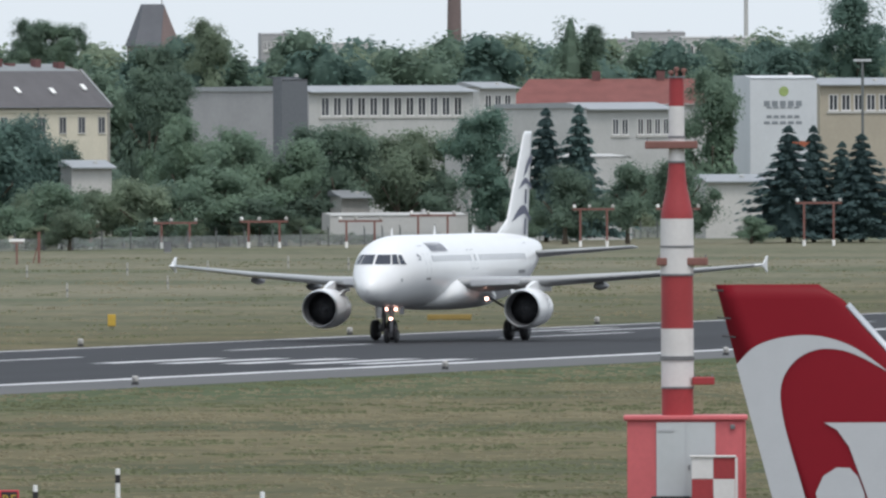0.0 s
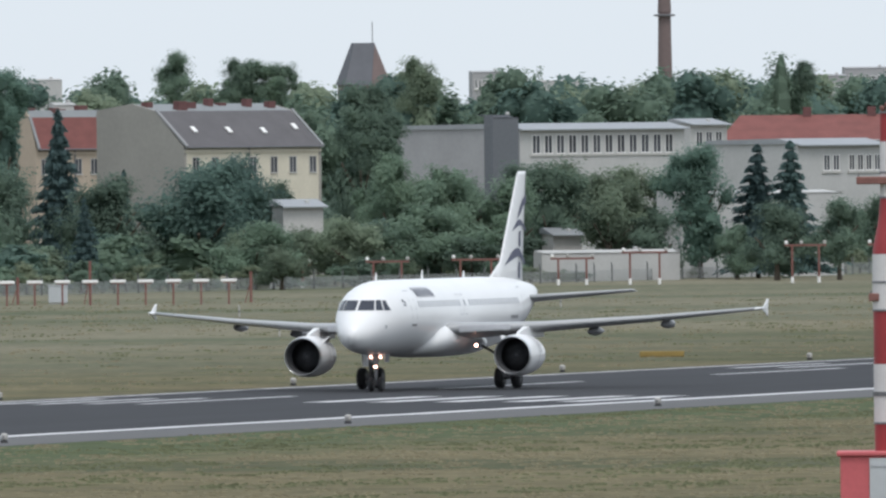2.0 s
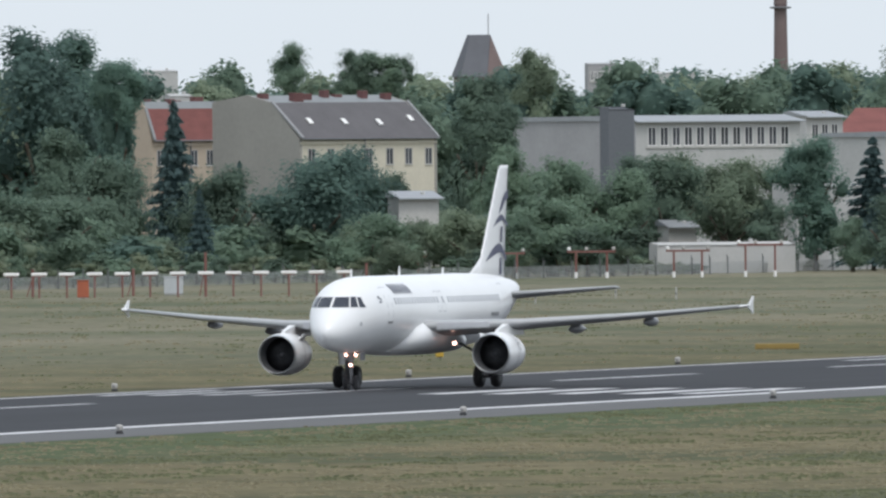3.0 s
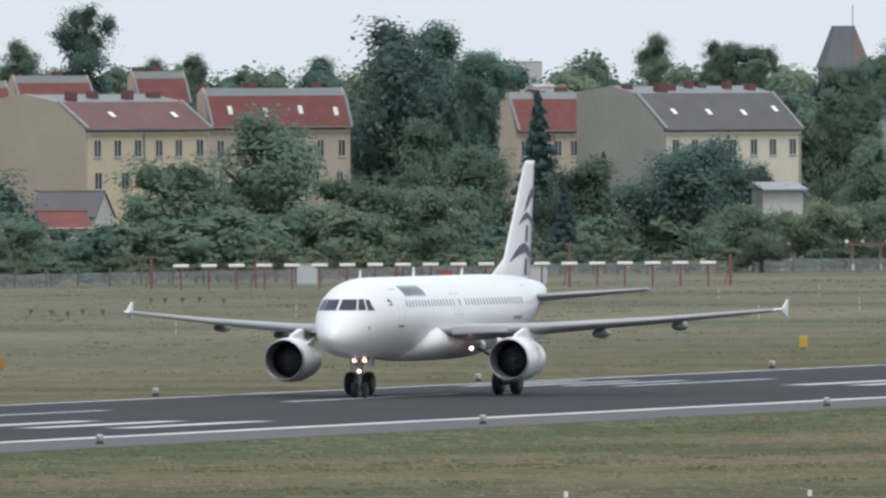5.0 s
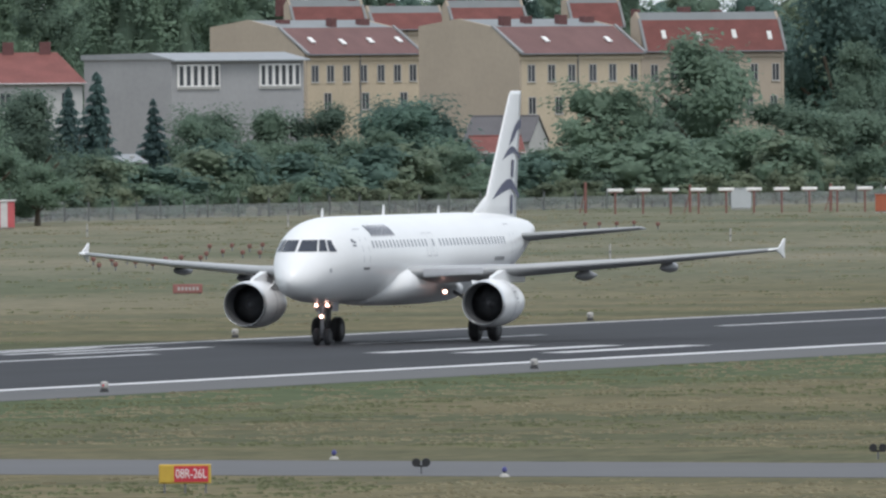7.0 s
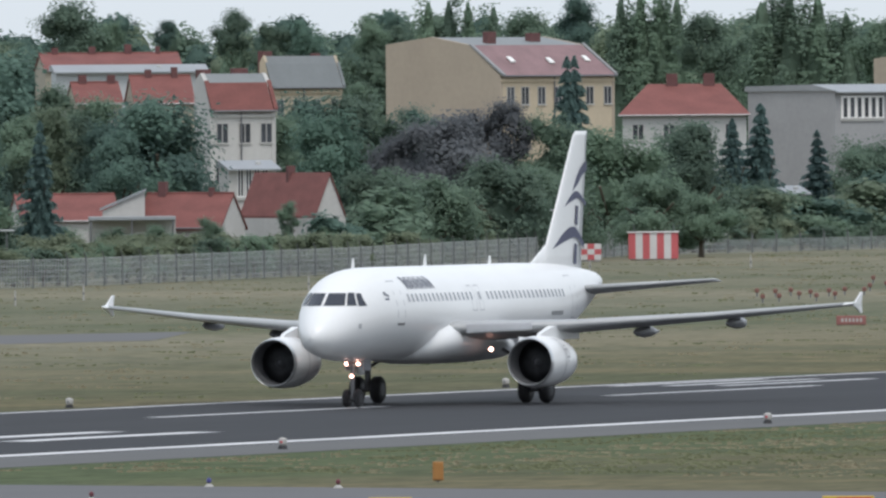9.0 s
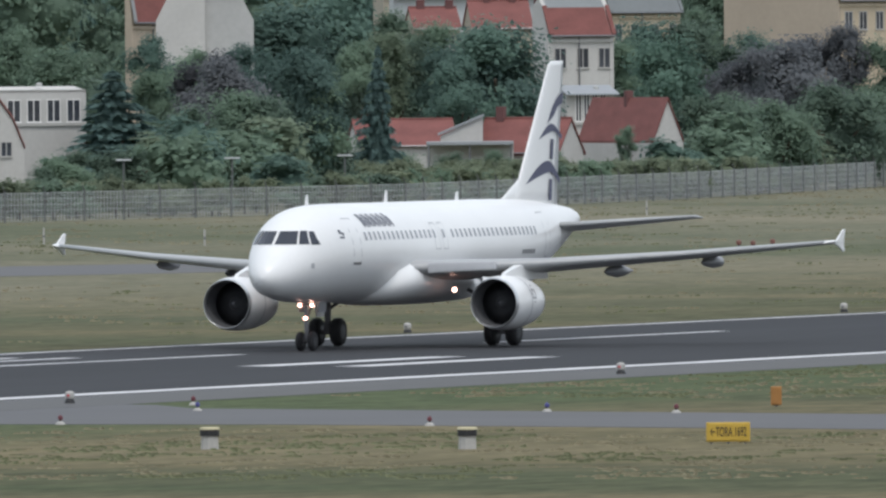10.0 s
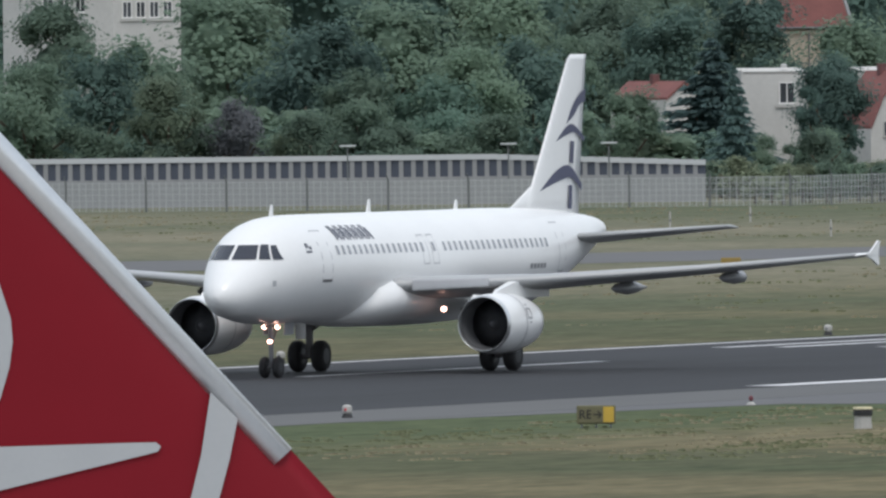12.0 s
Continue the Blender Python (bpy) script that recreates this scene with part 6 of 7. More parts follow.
def tree(x, y, h, w, kind):
    shape, leaf, label = STYLE[kind]
    t = thing("bush" if kind in ("bush", "hedge", "bushy") else ("spruce" if kind == "spruce" else "tree"), x, y, 0, random.uniform(0, 360), label, "bush" if kind in ("bush", "hedge", "bushy") else "tree", "trees and bushes")
    t.scale = (w, w, h * (1.03 if shape == "broad" else 1.0))
    tr = new("trunk", random.choice(TRUNKS))
    tr.parent = t
    cr = new("crown", random.choice(CROWNS[shape]))
    cr.parent = t
    cr.material_slots[0].link = "OBJECT"
    cr.material_slots[0].material = leaf
    if shape == "spruce":
        cr.scale = (1.75, 1.75, 1.0)
    if shape == "poplar":
        cr.scale = (1.6, 1.6, 1.0)
    if shape == "broad":
        k = min(1.0, 1.15 * w / h)               # a rounded head, and a second storey of foliage below it
        cr.scale, cr.location = (1.18, 1.18, k), (0, 0, 1 - k)
        if k < 0.8:
            lo = new("lower_crown", random.choice(CROWNS["mid"]))
            lo.parent, lo.scale, lo.rotation_euler = t, (1.12, 1.12, 1 - k * 0.55), (0, 0, 2.0)
            lo.material_slots[0].link = "OBJECT"
            lo.material_slots[0].material = leaf
    return t


tree(2045.3, 565.3, 5.1, 3.6, 'pale')
tree(2047.7, 564.1, 5.5, 4.2, 'pale')
tree(2046.3, 561.8, 5.3, 4.2, 'pale')
tree(2048.6, 560.8, 5.8, 3.6, 'broad')
tree(2031.0, 564.7, 5.2, 5.7, 'pale')
tree(2032.3, 560.0, 5.3, 5.2, 'pale')
tree(2033.6, 555.0, 6.3, 7.8, 'pale')
tree(2034.7, 551.0, 5.6, 5.7, 'broad')
tree(2139.6, 573.2, 10.3, 6.5, 'broad')
tree(2141.0, 567.7, 11.0, 7.1, 'broad')
tree(2142.3, 562.7, 11.4, 8.1, 'pale')
tree(2143.6, 557.9, 11.0, 8.1, 'pale')
tree(2144.5, 554.3, 10.2, 6.0, 'broad')
tree(2145.3, 551.1, 12.7, 8.1, 'dark')
tree(2649.4, 737.1, 22.9, 5.1, 'broad')
tree(2650.4, 733.3, 22.2, 4.7, 'broad')
tree(2703.4, 729.3, 23.1, 6.9, 'pale')
tree(2714.5, 686.7, 24.4, 5.2, 'poplar')
tree(2715.2, 684.1, 21.9, 4.1, 'broad')
tree(2431.1, 582.8, 24.9, 9.2, 'dark')
tree(2527.5, 609.8, 20.0, 4.5, 'dark')
tree(3190.4, 843.5, 23.9, 2.8, 'poplar')
tree(2151.5, 586.3, 18.9, 6.8, 'broad')
tree(2142.4, 581.9, 16.1, 6.0, 'broad')
tree(2081.1, 578.4, 12.1, 8.5, 'dark')
tree(2081.8, 575.9, 9.7, 5.3, 'broad')
tree(2113.9, 572.5, 12.3, 7.0, 'broad')
tree(2086.3, 559.5, 11.2, 9.0, 'broad')
tree(2098.3, 553.3, 11.6, 9.0, 'broad')
tree(2090.0, 545.4, 10.4, 7.9, 'pale')
tree(2087.6, 554.4, 10.1, 6.9, 'broad')
tree(2101.8, 539.7, 13.0, 6.9, 'dark')
tree(2098.3, 533.2, 12.6, 5.4, 'spruce')
tree(2099.1, 530.2, 12.9, 5.4, 'spruce')
tree(2064.8, 522.9, 7.7, 7.3, 'broad')
tree(2066.2, 517.3, 7.8, 6.3, 'broad')
tree(2077.1, 514.9, 8.3, 7.3, 'broad')
tree(2233.2, 550.4, 16.5, 7.3, 'broad')
tree(2079.5, 505.2, 10.9, 6.3, 'spruce')
tree(2089.8, 505.3, 10.9, 4.7, 'spruce')
tree(2081.1, 498.6, 10.1, 6.3, 'spruce')
tree(2090.4, 502.7, 9.4, 4.7, 'spruce')
tree(2048.2, 550.9, 7.6, 11.4, 'broad')
tree(2043.5, 556.9, 6.0, 7.8, 'pale')
tree(2038.3, 553.1, 4.8, 5.7, 'pale')
tree(2083.3, 531.4, 5.3, 5.3, 'broad')
tree(2069.0, 506.2, 2.7, 4.2, 'broad')
tree(2091.0, 541.6, 6.9, 6.4, 'broad')
tree(2046.1, 547.1, 4.5, 6.8, 'broad')
tree(2208.2, 643.2, 23.9, 9.6, 'dark')
tree(2190.1, 633.9, 20.4, 6.2, 'dark')
tree(2044.6, 597.2, 14.3, 7.3, 'broad')
tree(2045.9, 592.7, 11.1, 7.8, 'broad')
tree(2114.8, 606.2, 16.3, 3.8, 'spruce')
tree(2038.8, 595.5, 8.0, 7.8, 'broad')
tree(2599.2, 730.9, 23.6, 6.0, 'broad')
tree(2649.7, 736.0, 22.9, 6.1, 'broad')
tree(2650.8, 732.1, 22.2, 4.7, 'broad')
tree(2068.4, 586.6, 10.9, 2.6, 'spruce')
tree(2048.6, 583.1, 9.4, 7.8, 'broad')
tree(2060.9, 576.3, 11.9, 11.5, 'dark')
tree(2041.7, 574.7, 8.3, 7.8, 'broad')
tree(2168.9, 635.1, 24.1, 15.0, 'dark')
tree(2142.1, 619.8, 20.3, 6.0, 'dark')
tree(2086.0, 598.0, 16.6, 4.8, 'spruce')
tree(2002.1, 599.6, 15.3, 14.4, 'broad')
tree(1965.6, 616.3, 9.7, 12.6, 'dark')
tree(1961.1, 597.0, 11.1, 12.1, 'broad')
tree(1975.8, 583.0, 9.2, 11.1, 'broad')
tree(2026.5, 587.7, 11.9, 9.8, 'broad')
tree(2029.6, 576.8, 11.0, 8.8, 'broad')
tree(2041.5, 571.5, 12.0, 13.0, 'dark')
tree(2484.7, 765.7, 27.0, 7.7, 'dark')
tree(2530.3, 787.6, 23.2, 6.5, 'broad')
tree(2575.5, 810.4, 20.9, 6.0, 'broad')
tree(2773.9, 845.9, 21.7, 5.7, 'broad')
tree(2775.5, 840.5, 22.1, 4.3, 'broad')
tree(2780.0, 825.5, 21.9, 5.7, 'broad')
tree(2777.4, 834.4, 20.2, 4.3, 'pale')
tree(1945.0, 615.1, 5.5, 9.0, 'broad')
tree(1949.5, 600.8, 4.4, 6.0, 'broad')
tree(1967.2, 594.1, 7.8, 10.1, 'broad')
tree(1964.9, 584.5, 6.7, 10.1, 'broad')
tree(1986.9, 580.5, 8.1, 10.2, 'broad')
tree(2000.1, 571.0, 8.5, 2.6, 'spruce')
tree(2009.0, 557.6, 6.4, 8.2, 'broad')
tree(1961.0, 580.2, 4.5, 6.0, 'pale')
tree(1995.3, 551.2, 4.1, 5.6, 'pale')
tree(1943.1, 604.6, 2.2, 5.5, 'pale')
tree(1940.7, 612.2, 3.0, 7.5, 'broad')
tree(1885.2, 621.4, 10.6, 4.1, 'spruce')
tree(1881.3, 617.4, 11.9, 3.6, 'spruce')
tree(1897.0, 617.6, 9.7, 3.4, 'spruce')
tree(1902.9, 615.5, 9.2, 8.8, 'broad')
tree(1904.7, 609.9, 9.1, 7.4, 'broad')
tree(1906.4, 604.8, 9.6, 7.8, 'broad')
tree(1908.4, 598.2, 9.8, 9.8, 'dark')
tree(1875.4, 603.1, 6.0, 6.3, 'broad')
tree(1881.7, 600.0, 6.1, 7.3, 'broad')
tree(1883.7, 593.5, 7.0, 8.7, 'broad')
tree(1890.4, 589.0, 5.2, 7.3, 'broad')
tree(1869.3, 605.7, 4.5, 5.8, 'broad')
tree(1866.1, 582.9, 2.4, 6.2, 'pale')
tree(1900.9, 588.7, 3.7, 5.4, 'broad')
tree(2566.3, 839.1, 22.3, 11.3, 'broad')
tree(2564.4, 844.8, 21.0, 9.9, 'broad')
tree(2568.5, 832.2, 21.5, 9.9, 'broad')
tree(1793.6, 627.0, 13.1, 8.9, 'dark')
tree(1773.6, 623.5, 11.7, 5.5, 'broad')
tree(1826.8, 622.6, 12.5, 6.2, 'purple')
tree(1825.7, 625.7, 11.8, 6.2, 'purple')
tree(1815.2, 625.6, 12.1, 6.1, 'dark')
tree(1828.2, 618.6, 11.5, 7.6, 'broad')
tree(1738.7, 602.1, 7.4, 7.2, 'broad')
tree(1750.8, 597.6, 8.0, 8.6, 'broad')
tree(1740.0, 598.3, 6.2, 7.7, 'broad')
tree(1801.0, 605.4, 10.1, 8.9, 'broad')
tree(1831.5, 608.7, 10.7, 8.0, 'broad')
tree(1761.6, 597.0, 7.5, 7.8, 'broad')
tree(1782.9, 596.4, 6.9, 7.8, 'broad')
tree(1841.8, 609.5, 10.4, 3.3, 'spruce')
tree(1833.0, 604.2, 10.9, 3.3, 'spruce')
tree(1843.2, 605.1, 12.1, 4.0, 'spruce')
tree(1885.7, 635.9, 16.3, 3.9, 'spruce')
tree(1803.3, 598.3, 6.8, 7.5, 'broad')
tree(1823.8, 600.2, 5.7, 6.1, 'broad')
tree(1851.3, 643.6, 14.0, 4.3, 'broad')
tree(1888.7, 610.8, 8.3, 8.3, 'broad')
tree(2361.8, 819.8, 19.5, 7.4, 'broad')
tree(1740.2, 627.9, 13.2, 7.3, 'broad')
tree(1739.1, 630.9, 14.1, 5.9, 'broad')
tree(1732.5, 619.6, 12.6, 5.9, 'dark')
tree(1692.0, 614.2, 12.3, 5.3, 'pale')
tree(2445.0, 884.2, 23.8, 10.2, 'broad')
tree(2446.3, 880.6, 21.1, 5.7, 'broad')
tree(2451.0, 867.4, 22.3, 5.4, 'broad')
tree(2448.6, 874.3, 21.1, 3.2, 'dark')
tree(2452.5, 863.2, 21.0, 5.7, 'broad')
tree(2453.8, 859.6, 21.0, 5.1, 'dark')
tree(2361.8, 819.6, 21.2, 5.5, 'broad')
tree(2362.8, 816.7, 21.5, 3.1, 'poplar')
tree(2505.7, 862.6, 24.9, 3.9, 'poplar')
tree(2506.4, 860.4, 25.0, 3.9, 'poplar')
tree(2507.2, 858.3, 24.8, 3.6, 'poplar')
tree(2508.1, 855.5, 24.2, 3.9, 'poplar')
tree(2512.8, 841.7, 25.4, 3.9, 'poplar')
tree(2513.5, 839.5, 25.7, 3.9, 'poplar')
tree(2514.2, 837.4, 25.2, 3.9, 'poplar')
tree(2514.8, 835.5, 25.3, 3.6, 'poplar')
tree(2468.6, 816.1, 21.9, 8.3, 'broad')
tree(2517.9, 826.2, 24.6, 5.2, 'poplar')
tree(2518.9, 823.2, 25.2, 5.2, 'poplar')
tree(2519.9, 820.1, 25.2, 5.2, 'poplar')
tree(2520.9, 817.0, 23.2, 4.6, 'poplar')
tree(2426.9, 782.6, 20.9, 7.5, 'broad')
tree(2462.1, 835.5, 22.0, 9.6, 'broad')
tree(2463.7, 830.6, 23.6, 7.0, 'dark')
tree(1584.1, 588.8, 11.2, 6.6, 'purple')
tree(1595.4, 587.2, 11.3, 7.9, 'dark')
tree(1737.4, 635.6, 17.2, 13.2, 'dark')
tree(1693.6, 609.7, 11.3, 5.3, 'dark')
tree(1730.0, 626.6, 11.7, 6.3, 'broad')
tree(1738.3, 633.0, 12.2, 5.9, 'broad')
tree(1685.5, 602.6, 13.4, 11.4, 'dark')
tree(1675.1, 602.1, 10.8, 6.1, 'dark')
tree(1746.4, 610.4, 11.9, 7.7, 'dark')
tree(1794.7, 623.8, 13.2, 8.9, 'broad')
tree(1778.3, 609.8, 11.6, 10.1, 'purple')
tree(1758.1, 607.2, 10.9, 6.8, 'purple')
tree(1662.9, 576.6, 7.6, 7.3, 'broad')
tree(1694.3, 577.3, 8.4, 9.2, 'broad')
tree(1673.9, 575.4, 7.1, 7.8, 'broad')
tree(1753.9, 588.5, 10.8, 10.0, 'broad')
tree(1857.0, 626.9, 16.2, 3.8, 'spruce')
tree(1784.5, 591.5, 11.1, 7.8, 'broad')
tree(1705.4, 575.9, 7.4, 7.5, 'broad')
tree(1726.5, 576.0, 6.8, 8.0, 'broad')
tree(1737.2, 575.3, 5.4, 6.7, 'broad')
tree(1556.8, 576.0, 8.7, 6.9, 'broad')
tree(1587.0, 581.0, 9.0, 6.2, 'broad')
tree(1537.0, 572.1, 5.6, 6.0, 'broad')
tree(1593.1, 593.2, 11.3, 5.4, 'broad')
tree(1599.1, 591.6, 11.8, 5.0, 'dark')
tree(1582.8, 592.4, 9.9, 4.1, 'broad')
tree(1725.2, 668.0, 12.6, 11.3, 'pale')
tree(1677.4, 652.8, 12.0, 7.1, 'broad')
tree(1711.0, 649.1, 11.8, 9.0, 'broad')
tree(1737.8, 663.1, 13.2, 6.8, 'broad')
tree(1544.2, 581.2, 9.9, 7.7, 'spruce')
tree(1667.0, 624.0, 12.3, 5.2, 'dark')
tree(1575.0, 584.7, 10.9, 7.8, 'purple')
tree(1557.2, 575.0, 8.3, 6.9, 'broad')
tree(1560.2, 581.4, 7.5, 6.1, 'broad')
tree(1502.1, 579.5, 9.3, 5.9, 'dark')
tree(1492.2, 582.9, 9.1, 3.1, 'spruce')
tree(1586.6, 581.9, 11.3, 6.6, 'dark')
tree(1689.0, 622.3, 15.3, 11.5, 'dark')
tree(1653.7, 602.4, 11.8, 5.2, 'broad')
tree(1616.6, 587.3, 11.4, 3.0, 'spruce')
tree(1478.6, 571.1, 5.0, 4.5, 'bushy')
tree(1685.3, 603.2, 13.4, 12.3, 'dark')
tree(1516.5, 569.7, 4.9, 6.4, 'broad')
tree(1524.5, 577.0, 4.5, 3.6, 'broad')
tree(1473.7, 628.1, 10.0, 7.5, 'broad')
tree(1492.0, 631.1, 10.7, 7.5, 'dark')
tree(1511.7, 635.9, 11.8, 9.3, 'broad')
tree(1550.9, 645.8, 15.0, 14.0, 'broad')
tree(1535.0, 632.0, 12.9, 10.6, 'dark')
tree(1555.6, 634.3, 14.0, 12.4, 'broad')
tree(1511.6, 609.9, 10.7, 8.4, 'broad')
tree(1522.4, 609.9, 11.5, 8.8, 'dark')
tree(1479.2, 615.0, 7.3, 5.1, 'purple')
tree(1477.4, 619.4, 9.1, 5.9, 'pale')
tree(1481.3, 610.0, 6.6, 5.1, 'broad')
tree(1527.0, 598.2, 11.0, 7.2, 'spruce')
tree(1496.9, 592.9, 7.8, 5.5, 'broad')
tree(1628.4, 640.8, 13.8, 9.9, 'dark')
tree(1635.8, 649.3, 14.3, 8.6, 'broad')
tree(1604.8, 618.8, 12.8, 10.1, 'broad')
tree(1677.4, 653.0, 14.6, 8.8, 'dark')
tree(1530.0, 590.4, 9.9, 5.6, 'dark')
tree(1483.2, 573.0, 4.9, 4.5, 'bushy')
tree(1473.4, 628.8, 5.7, 5.9, 'broad')
tree(1475.3, 624.5, 5.8, 6.3, 'broad')
tree(1477.9, 618.3, 5.5, 5.9, 'broad')
tree(1480.7, 611.4, 5.1, 4.3, 'pale')
tree(1483.4, 604.9, 5.8, 6.7, 'broad')
tree(1485.8, 599.0, 6.1, 6.7, 'broad')
tree(1487.7, 594.3, 7.2, 5.9, 'dark')
tree(1501.3, 608.7, 8.8, 7.2, 'dark')
tree(1499.2, 613.9, 9.3, 6.4, 'broad')
tree(1532.7, 611.0, 11.4, 4.9, 'broad')
tree(1623.7, 652.8, 15.2, 10.7, 'broad')
tree(1702.6, 723.6, 14.8, 9.1, 'broad')
tree(1516.3, 650.6, 11.9, 6.5, 'broad')
tree(1505.0, 585.9, 4.4, 4.4, 'bushy')
tree(1507.4, 571.2, 4.1, 4.7, 'bushy')
tree(1503.1, 582.5, 3.7, 2.8, 'bushy')
tree(1505.0, 572.0, 3.4, 2.4, 'bushy')
tree(1618.0, 589.3, 3.7, 3.8, 'bushy')
tree(1620.9, 587.2, 3.6, 4.2, 'bushy')
tree(1620.3, 582.9, 3.5, 3.8, 'bushy')
tree(1623.4, 580.2, 3.6, 3.0, 'bushy')
tree(1626.5, 577.5, 4.1, 2.3, 'bushy')
tree(1637.0, 574.9, 5.2, 2.0, 'bushy')
tree(1625.8, 567.6, 3.4, 3.0, 'bushy')
tree(2050.6, 545.9, 2.8, 5.7, 'pale')


def edge_d(az):
    """Distance of the airfield's edge at a bearing."""
    for (a0, d0), (a1, d1) in zip(FENCE, FENCE[1:]):
        if a1 <= az <= a0:
            return d0 + (d1 - d0) * (a0 - az) / (a0 - a1)
    return 1545 if az > 22 else 2290


def grove(name, label, places, leaf, detail):
    """Woods too dense to count, as one object. places: (x, y, height, width)."""
    kinds = []
    for _ in range(5):
        v, f = crown_broad(*detail)
        kinds.append((np.array(v), np.array([q for q in f])))
    VV, FF, off = [], [], 0
    for x, y, h, w in places:
        v, f = kinds[rng.integers(5)]
        a = rng.uniform(0, 6.28)
        k = min(1.0, 1.2 * w / h)
        c, s = math.cos(a) * w * 1.2, math.sin(a) * w * 1.2
        VV.append(np.stack([x + v[:, 0] * c - v[:, 1] * s, y + v[:, 0] * s + v[:, 1] * c, h * (1 - k) + v[:, 2] * h * k], 1))
        FF.append(f + off)
        off += len(v)
        if k < 0.85:
            VV.append(np.stack([x + v[:, 1] * c * 1.2 - v[:, 0] * s, y + v[:, 0] * s + v[:, 1] * c * 1.2, v[:, 2] * h * (1 - k * 0.5)], 1))
            FF.append(f + off)
            off += len(v)
    V, F = np.concatenate(VV), np.concatenate(FF)
    me = bpy.data.meshes.new(name)
    me.vertices.add(len(V)), me.loops.add(F.size), me.polygons.add(len(F))
    me.vertices.foreach_set("co", V.ravel().astype(np.float32))
    me.loops.foreach_set("vertex_index", F.ravel().astype(np.int32))
    me.polygons.foreach_set("loop_start", np.arange(0, F.size, 4, dtype=np.int32))
    me.update(calc_edges=True)
    me.materials.append(leaf)
    return tagged(new(name, me), label, "woods", kind="stuff")


CLEAR = [(14.42, 14.82), (15.32, 15.44), (19.25, 20.15), (20.55, 21.35)]      # bearings where low houses and sheds stand open to the field
for mt, n in ((M_LEAF, 100), (M_LEAFD, 80), (M_LEAFP, 40)):
    P = []
    for i in range(n):
        az = 12.9 + 10.4 * (i + random.random()) / n
        P.append((*spot(az, random.uniform(2820, 3200)), random.uniform(19.0, 23.0) + (1.2 if az > 17.5 else 0), random.uniform(10, 16)))
    grove("far_woods", "dense broadleaf woods on the skyline", P, mt, (1900, 24, 0.026, 0.80))
P = []
for i in range(110):
    az = 12.9 + 10.4 * (i + random.random()) / 110
    P.append((*spot(az, edge_d(az) + random.uniform(480, 640)), random.uniform(7.0, 9.5), random.uniform(9, 13)))
grove("far_woods", "dense garden trees behind the houses", P, M_LEAF, (900, 18, 0.040, 0.78))
for mt, n in ((M_LEAF, 95), (M_LEAFD, 70), (M_LEAFP, 35)):
    P = []
    for i in range(n):
        az = 12.9 + 10.4 * (i + random.random()) / n
        if not any(a < az < b for a, b in CLEAR):
            P.append((*spot(az, edge_d(az) + random.uniform(38, 80) + (45 if az > 21.2 else 0)), random.uniform(4.0, 7.0), random.uniform(5, 8)))
    grove("thicket", "dense green thicket between the garden trees", P, mt, (1200, 18, 0.038, 0.75))
for i in range(260):
    az = 13.0 + 10.2 * (i + random.random()) / 260
    x, y = spot(az, edge_d(az) + random.uniform(8, 26) + (48 if az > 21.3 else 0))
    low = next((k for k, (a, b) in enumerate(CLEAR) if a < az < b), None)
    h = random.uniform(1.4, 3.2) if low is None else (random.uniform(0.7, 1.2) if low < 2 else random.uniform(2.5, 3.3))
    tree(x, y, h, random.uniform(2.5, 5), random.choice(("hedge", "bush", "hedge")))


for a0, a1, d0, d1, n, h0, h1 in ((19.15, 20.25, 1690, 1718, 70, 2.3, 3.3), (20.45, 21.35, 1590, 1606, 50, 1.6, 2.6)):
    P = []
    for i in range(n):
        P.append((*spot(a0 + (a1 - a0) * (i + random.random()) / n, random.uniform(d0, d1)), random.uniform(h0, h1), random.uniform(2.2, 3.6)))
    grove("garden_hedge", "uneven pale green hedge before the low houses", P, M_HEDGE, (700, 14, 0.045, 0.75))

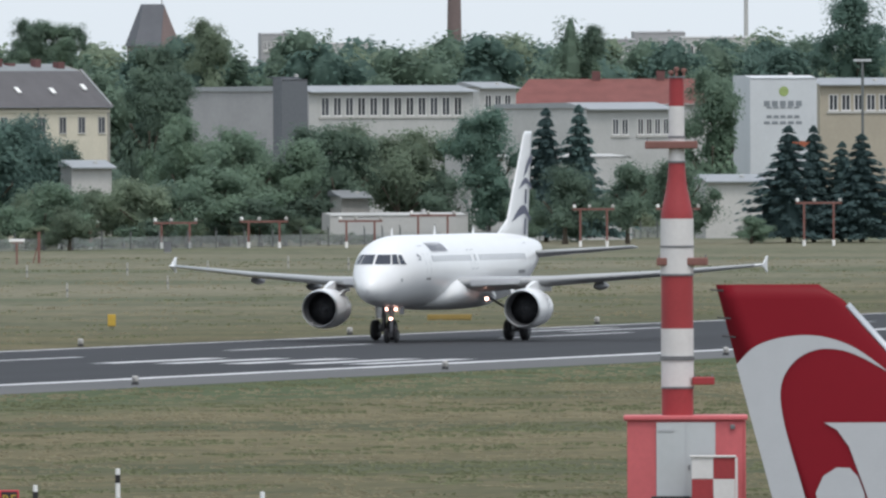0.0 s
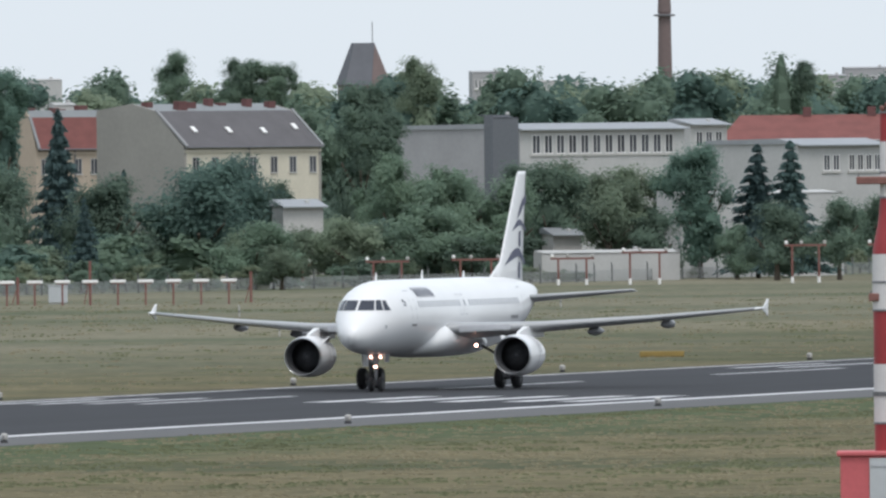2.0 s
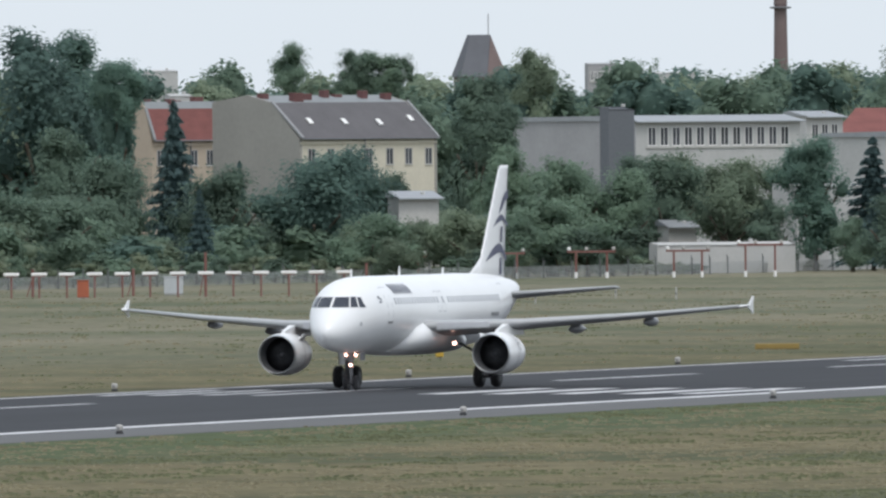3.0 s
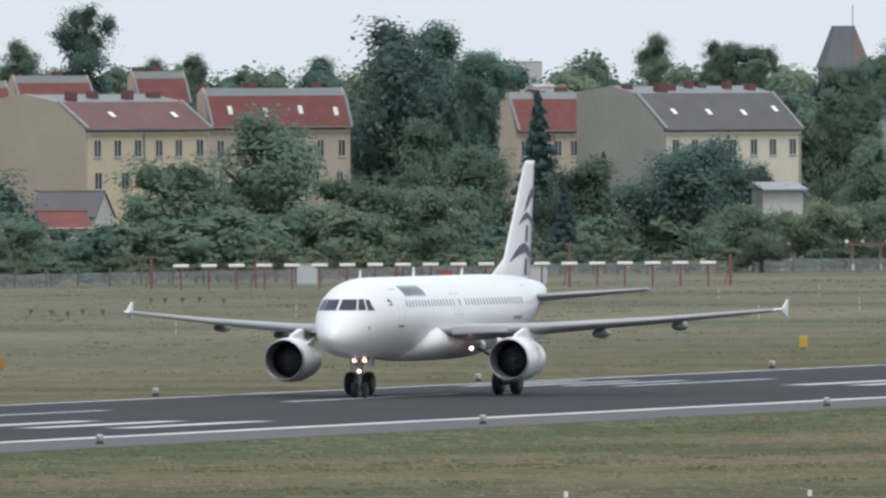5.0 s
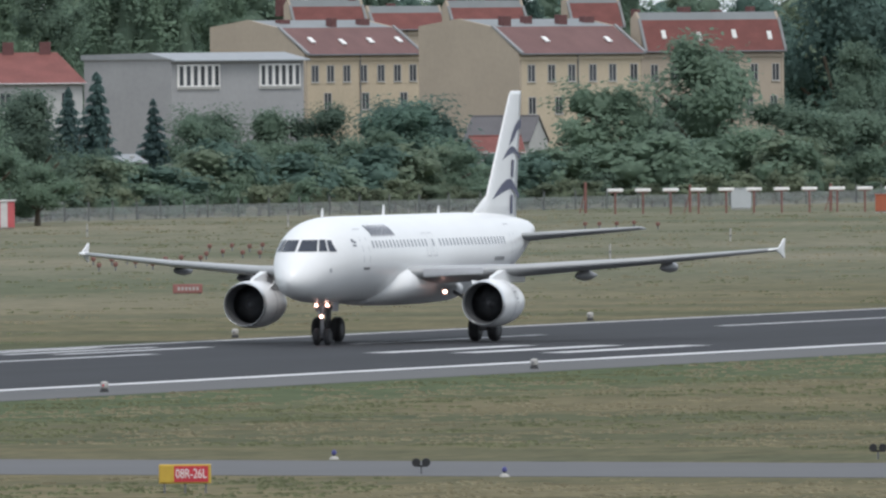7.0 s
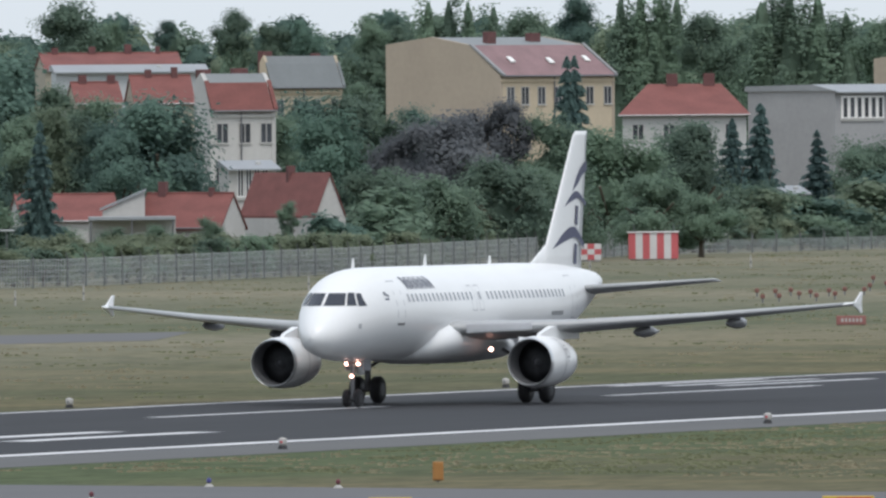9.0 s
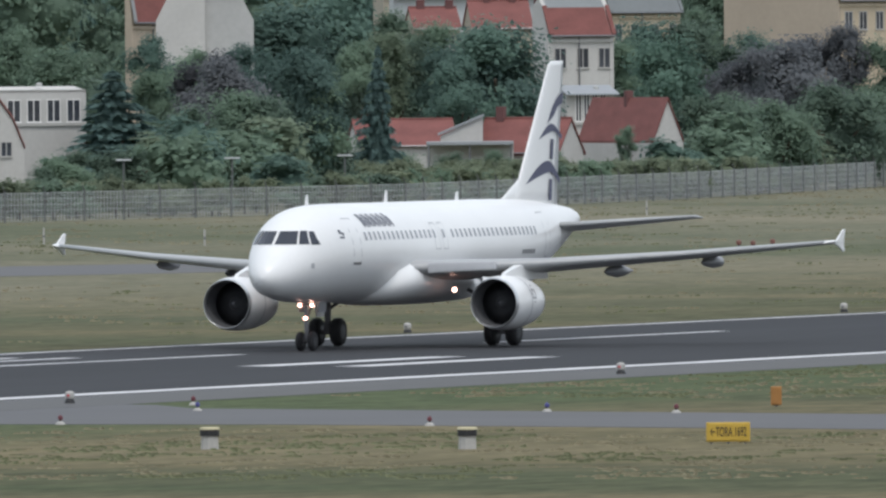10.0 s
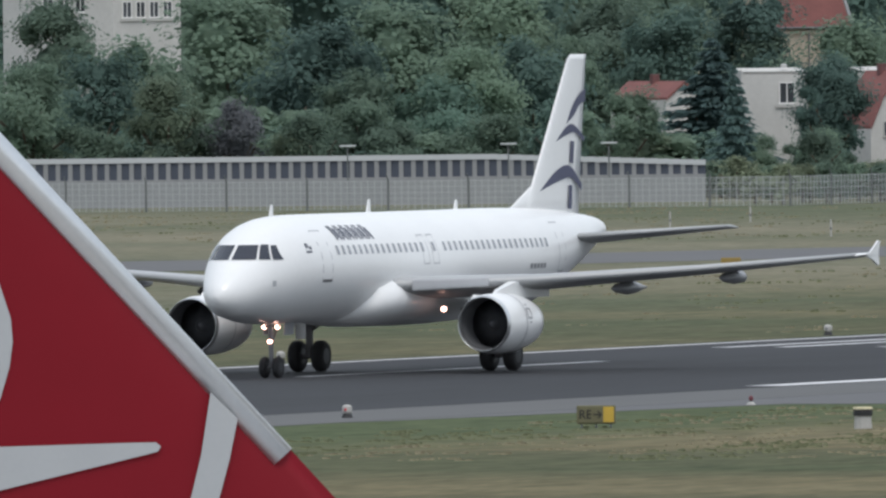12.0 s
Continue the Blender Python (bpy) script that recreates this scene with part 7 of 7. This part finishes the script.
# ================= rough grass: upright tufts over the mown sheet =================
def tufts(name, label, n, x0, x1, y0, y1, h, w, material, keep):
    """Clumps of blades, as one object. keep(x, y): where they grow."""
    V, F = [], []
    while n > 0:
        x, y = random.uniform(x0, x1), random.uniform(y0, y1)
        if not keep(x, y):
            continue
        n -= 1
        s = random.uniform(0.5, 1.3)
        for _ in range(7):
            a, b = random.gauss(0, w * s), random.gauss(0, w * s)
            hh, lean, ww = h * s * random.uniform(0.5, 1.2), random.uniform(-0.5, 0.5), random.uniform(0.05, 0.16)
            k = len(V)
            V += [(x + a, y + b - ww, 0), (x + a, y + b + ww, 0), (x + a + 0.03, y + b + ww * 0.7 + lean * hh, hh * 0.8), (x + a, y + b - ww * 0.7 + lean * hh, hh)]
            F.append((k, k + 1, k + 2, k + 3))
    return tagged(new(name, mesh_from(name, V, F, material)), label, "grass", kind="stuff")


M_TUFTG = mat("green_grass_blades", (0.155, 0.165, 0.097), 0.9, var=0.2, scale=0.05, spec=0.1, isl=0.12)
M_TUFTS = mat("straw_grass_blades", (0.235, 0.210, 0.140), 0.9, var=0.2, scale=0.05, spec=0.1, isl=0.12)


def off_paving(x, y):
    az, d = math.degrees(math.atan2(y, x)), math.hypot(x, y)
    taxi = 700 + (y - 205) * 0.3 < x < 745 + (y - 205) * 0.45 and y > 190
    link = x < 770 and y > 280
    return 13.2 < az < 23 and d < 2000 and not taxi and not link and (y < 286.5 or y > 344) and not (1020 < x < 1230 and y > 420)


def patchy(x, y):
    return off_paving(x, y) and noise.noise(Vector((x * 0.03, y * 0.10, 0))) > 0.05


tufts("green_tufts", "scattered green tufts in the mown grass", 3000, 640, 1150, 150, 287, 0.07, 0.35, M_TUFTG, patchy)
tufts("straw_tufts", "dry straw tufts in the mown grass", 3000, 640, 1150, 150, 287, 0.06, 0.35, M_TUFTS, lambda x, y: off_paving(x, y) and not patchy(x, y))
tufts("green_tufts", "scattered green tufts beyond the runway", 1500, 880, 1900, 344, 640, 0.08, 0.6, M_TUFTG, patchy)
tufts("straw_tufts", "dry straw tufts beyond the runway", 1500, 880, 1900, 344, 640, 0.08, 0.6, M_TUFTS, lambda x, y: off_paving(x, y) and not patchy(x, y))


# ================= what moves =================
def motions():
    # the airliner speeds up along the runway towards the terrace's side
    walk(plane, [(t, pose(x, 324.67, 0.02, 0, 0, -0.22)) for t, x in PLANE])


motions()
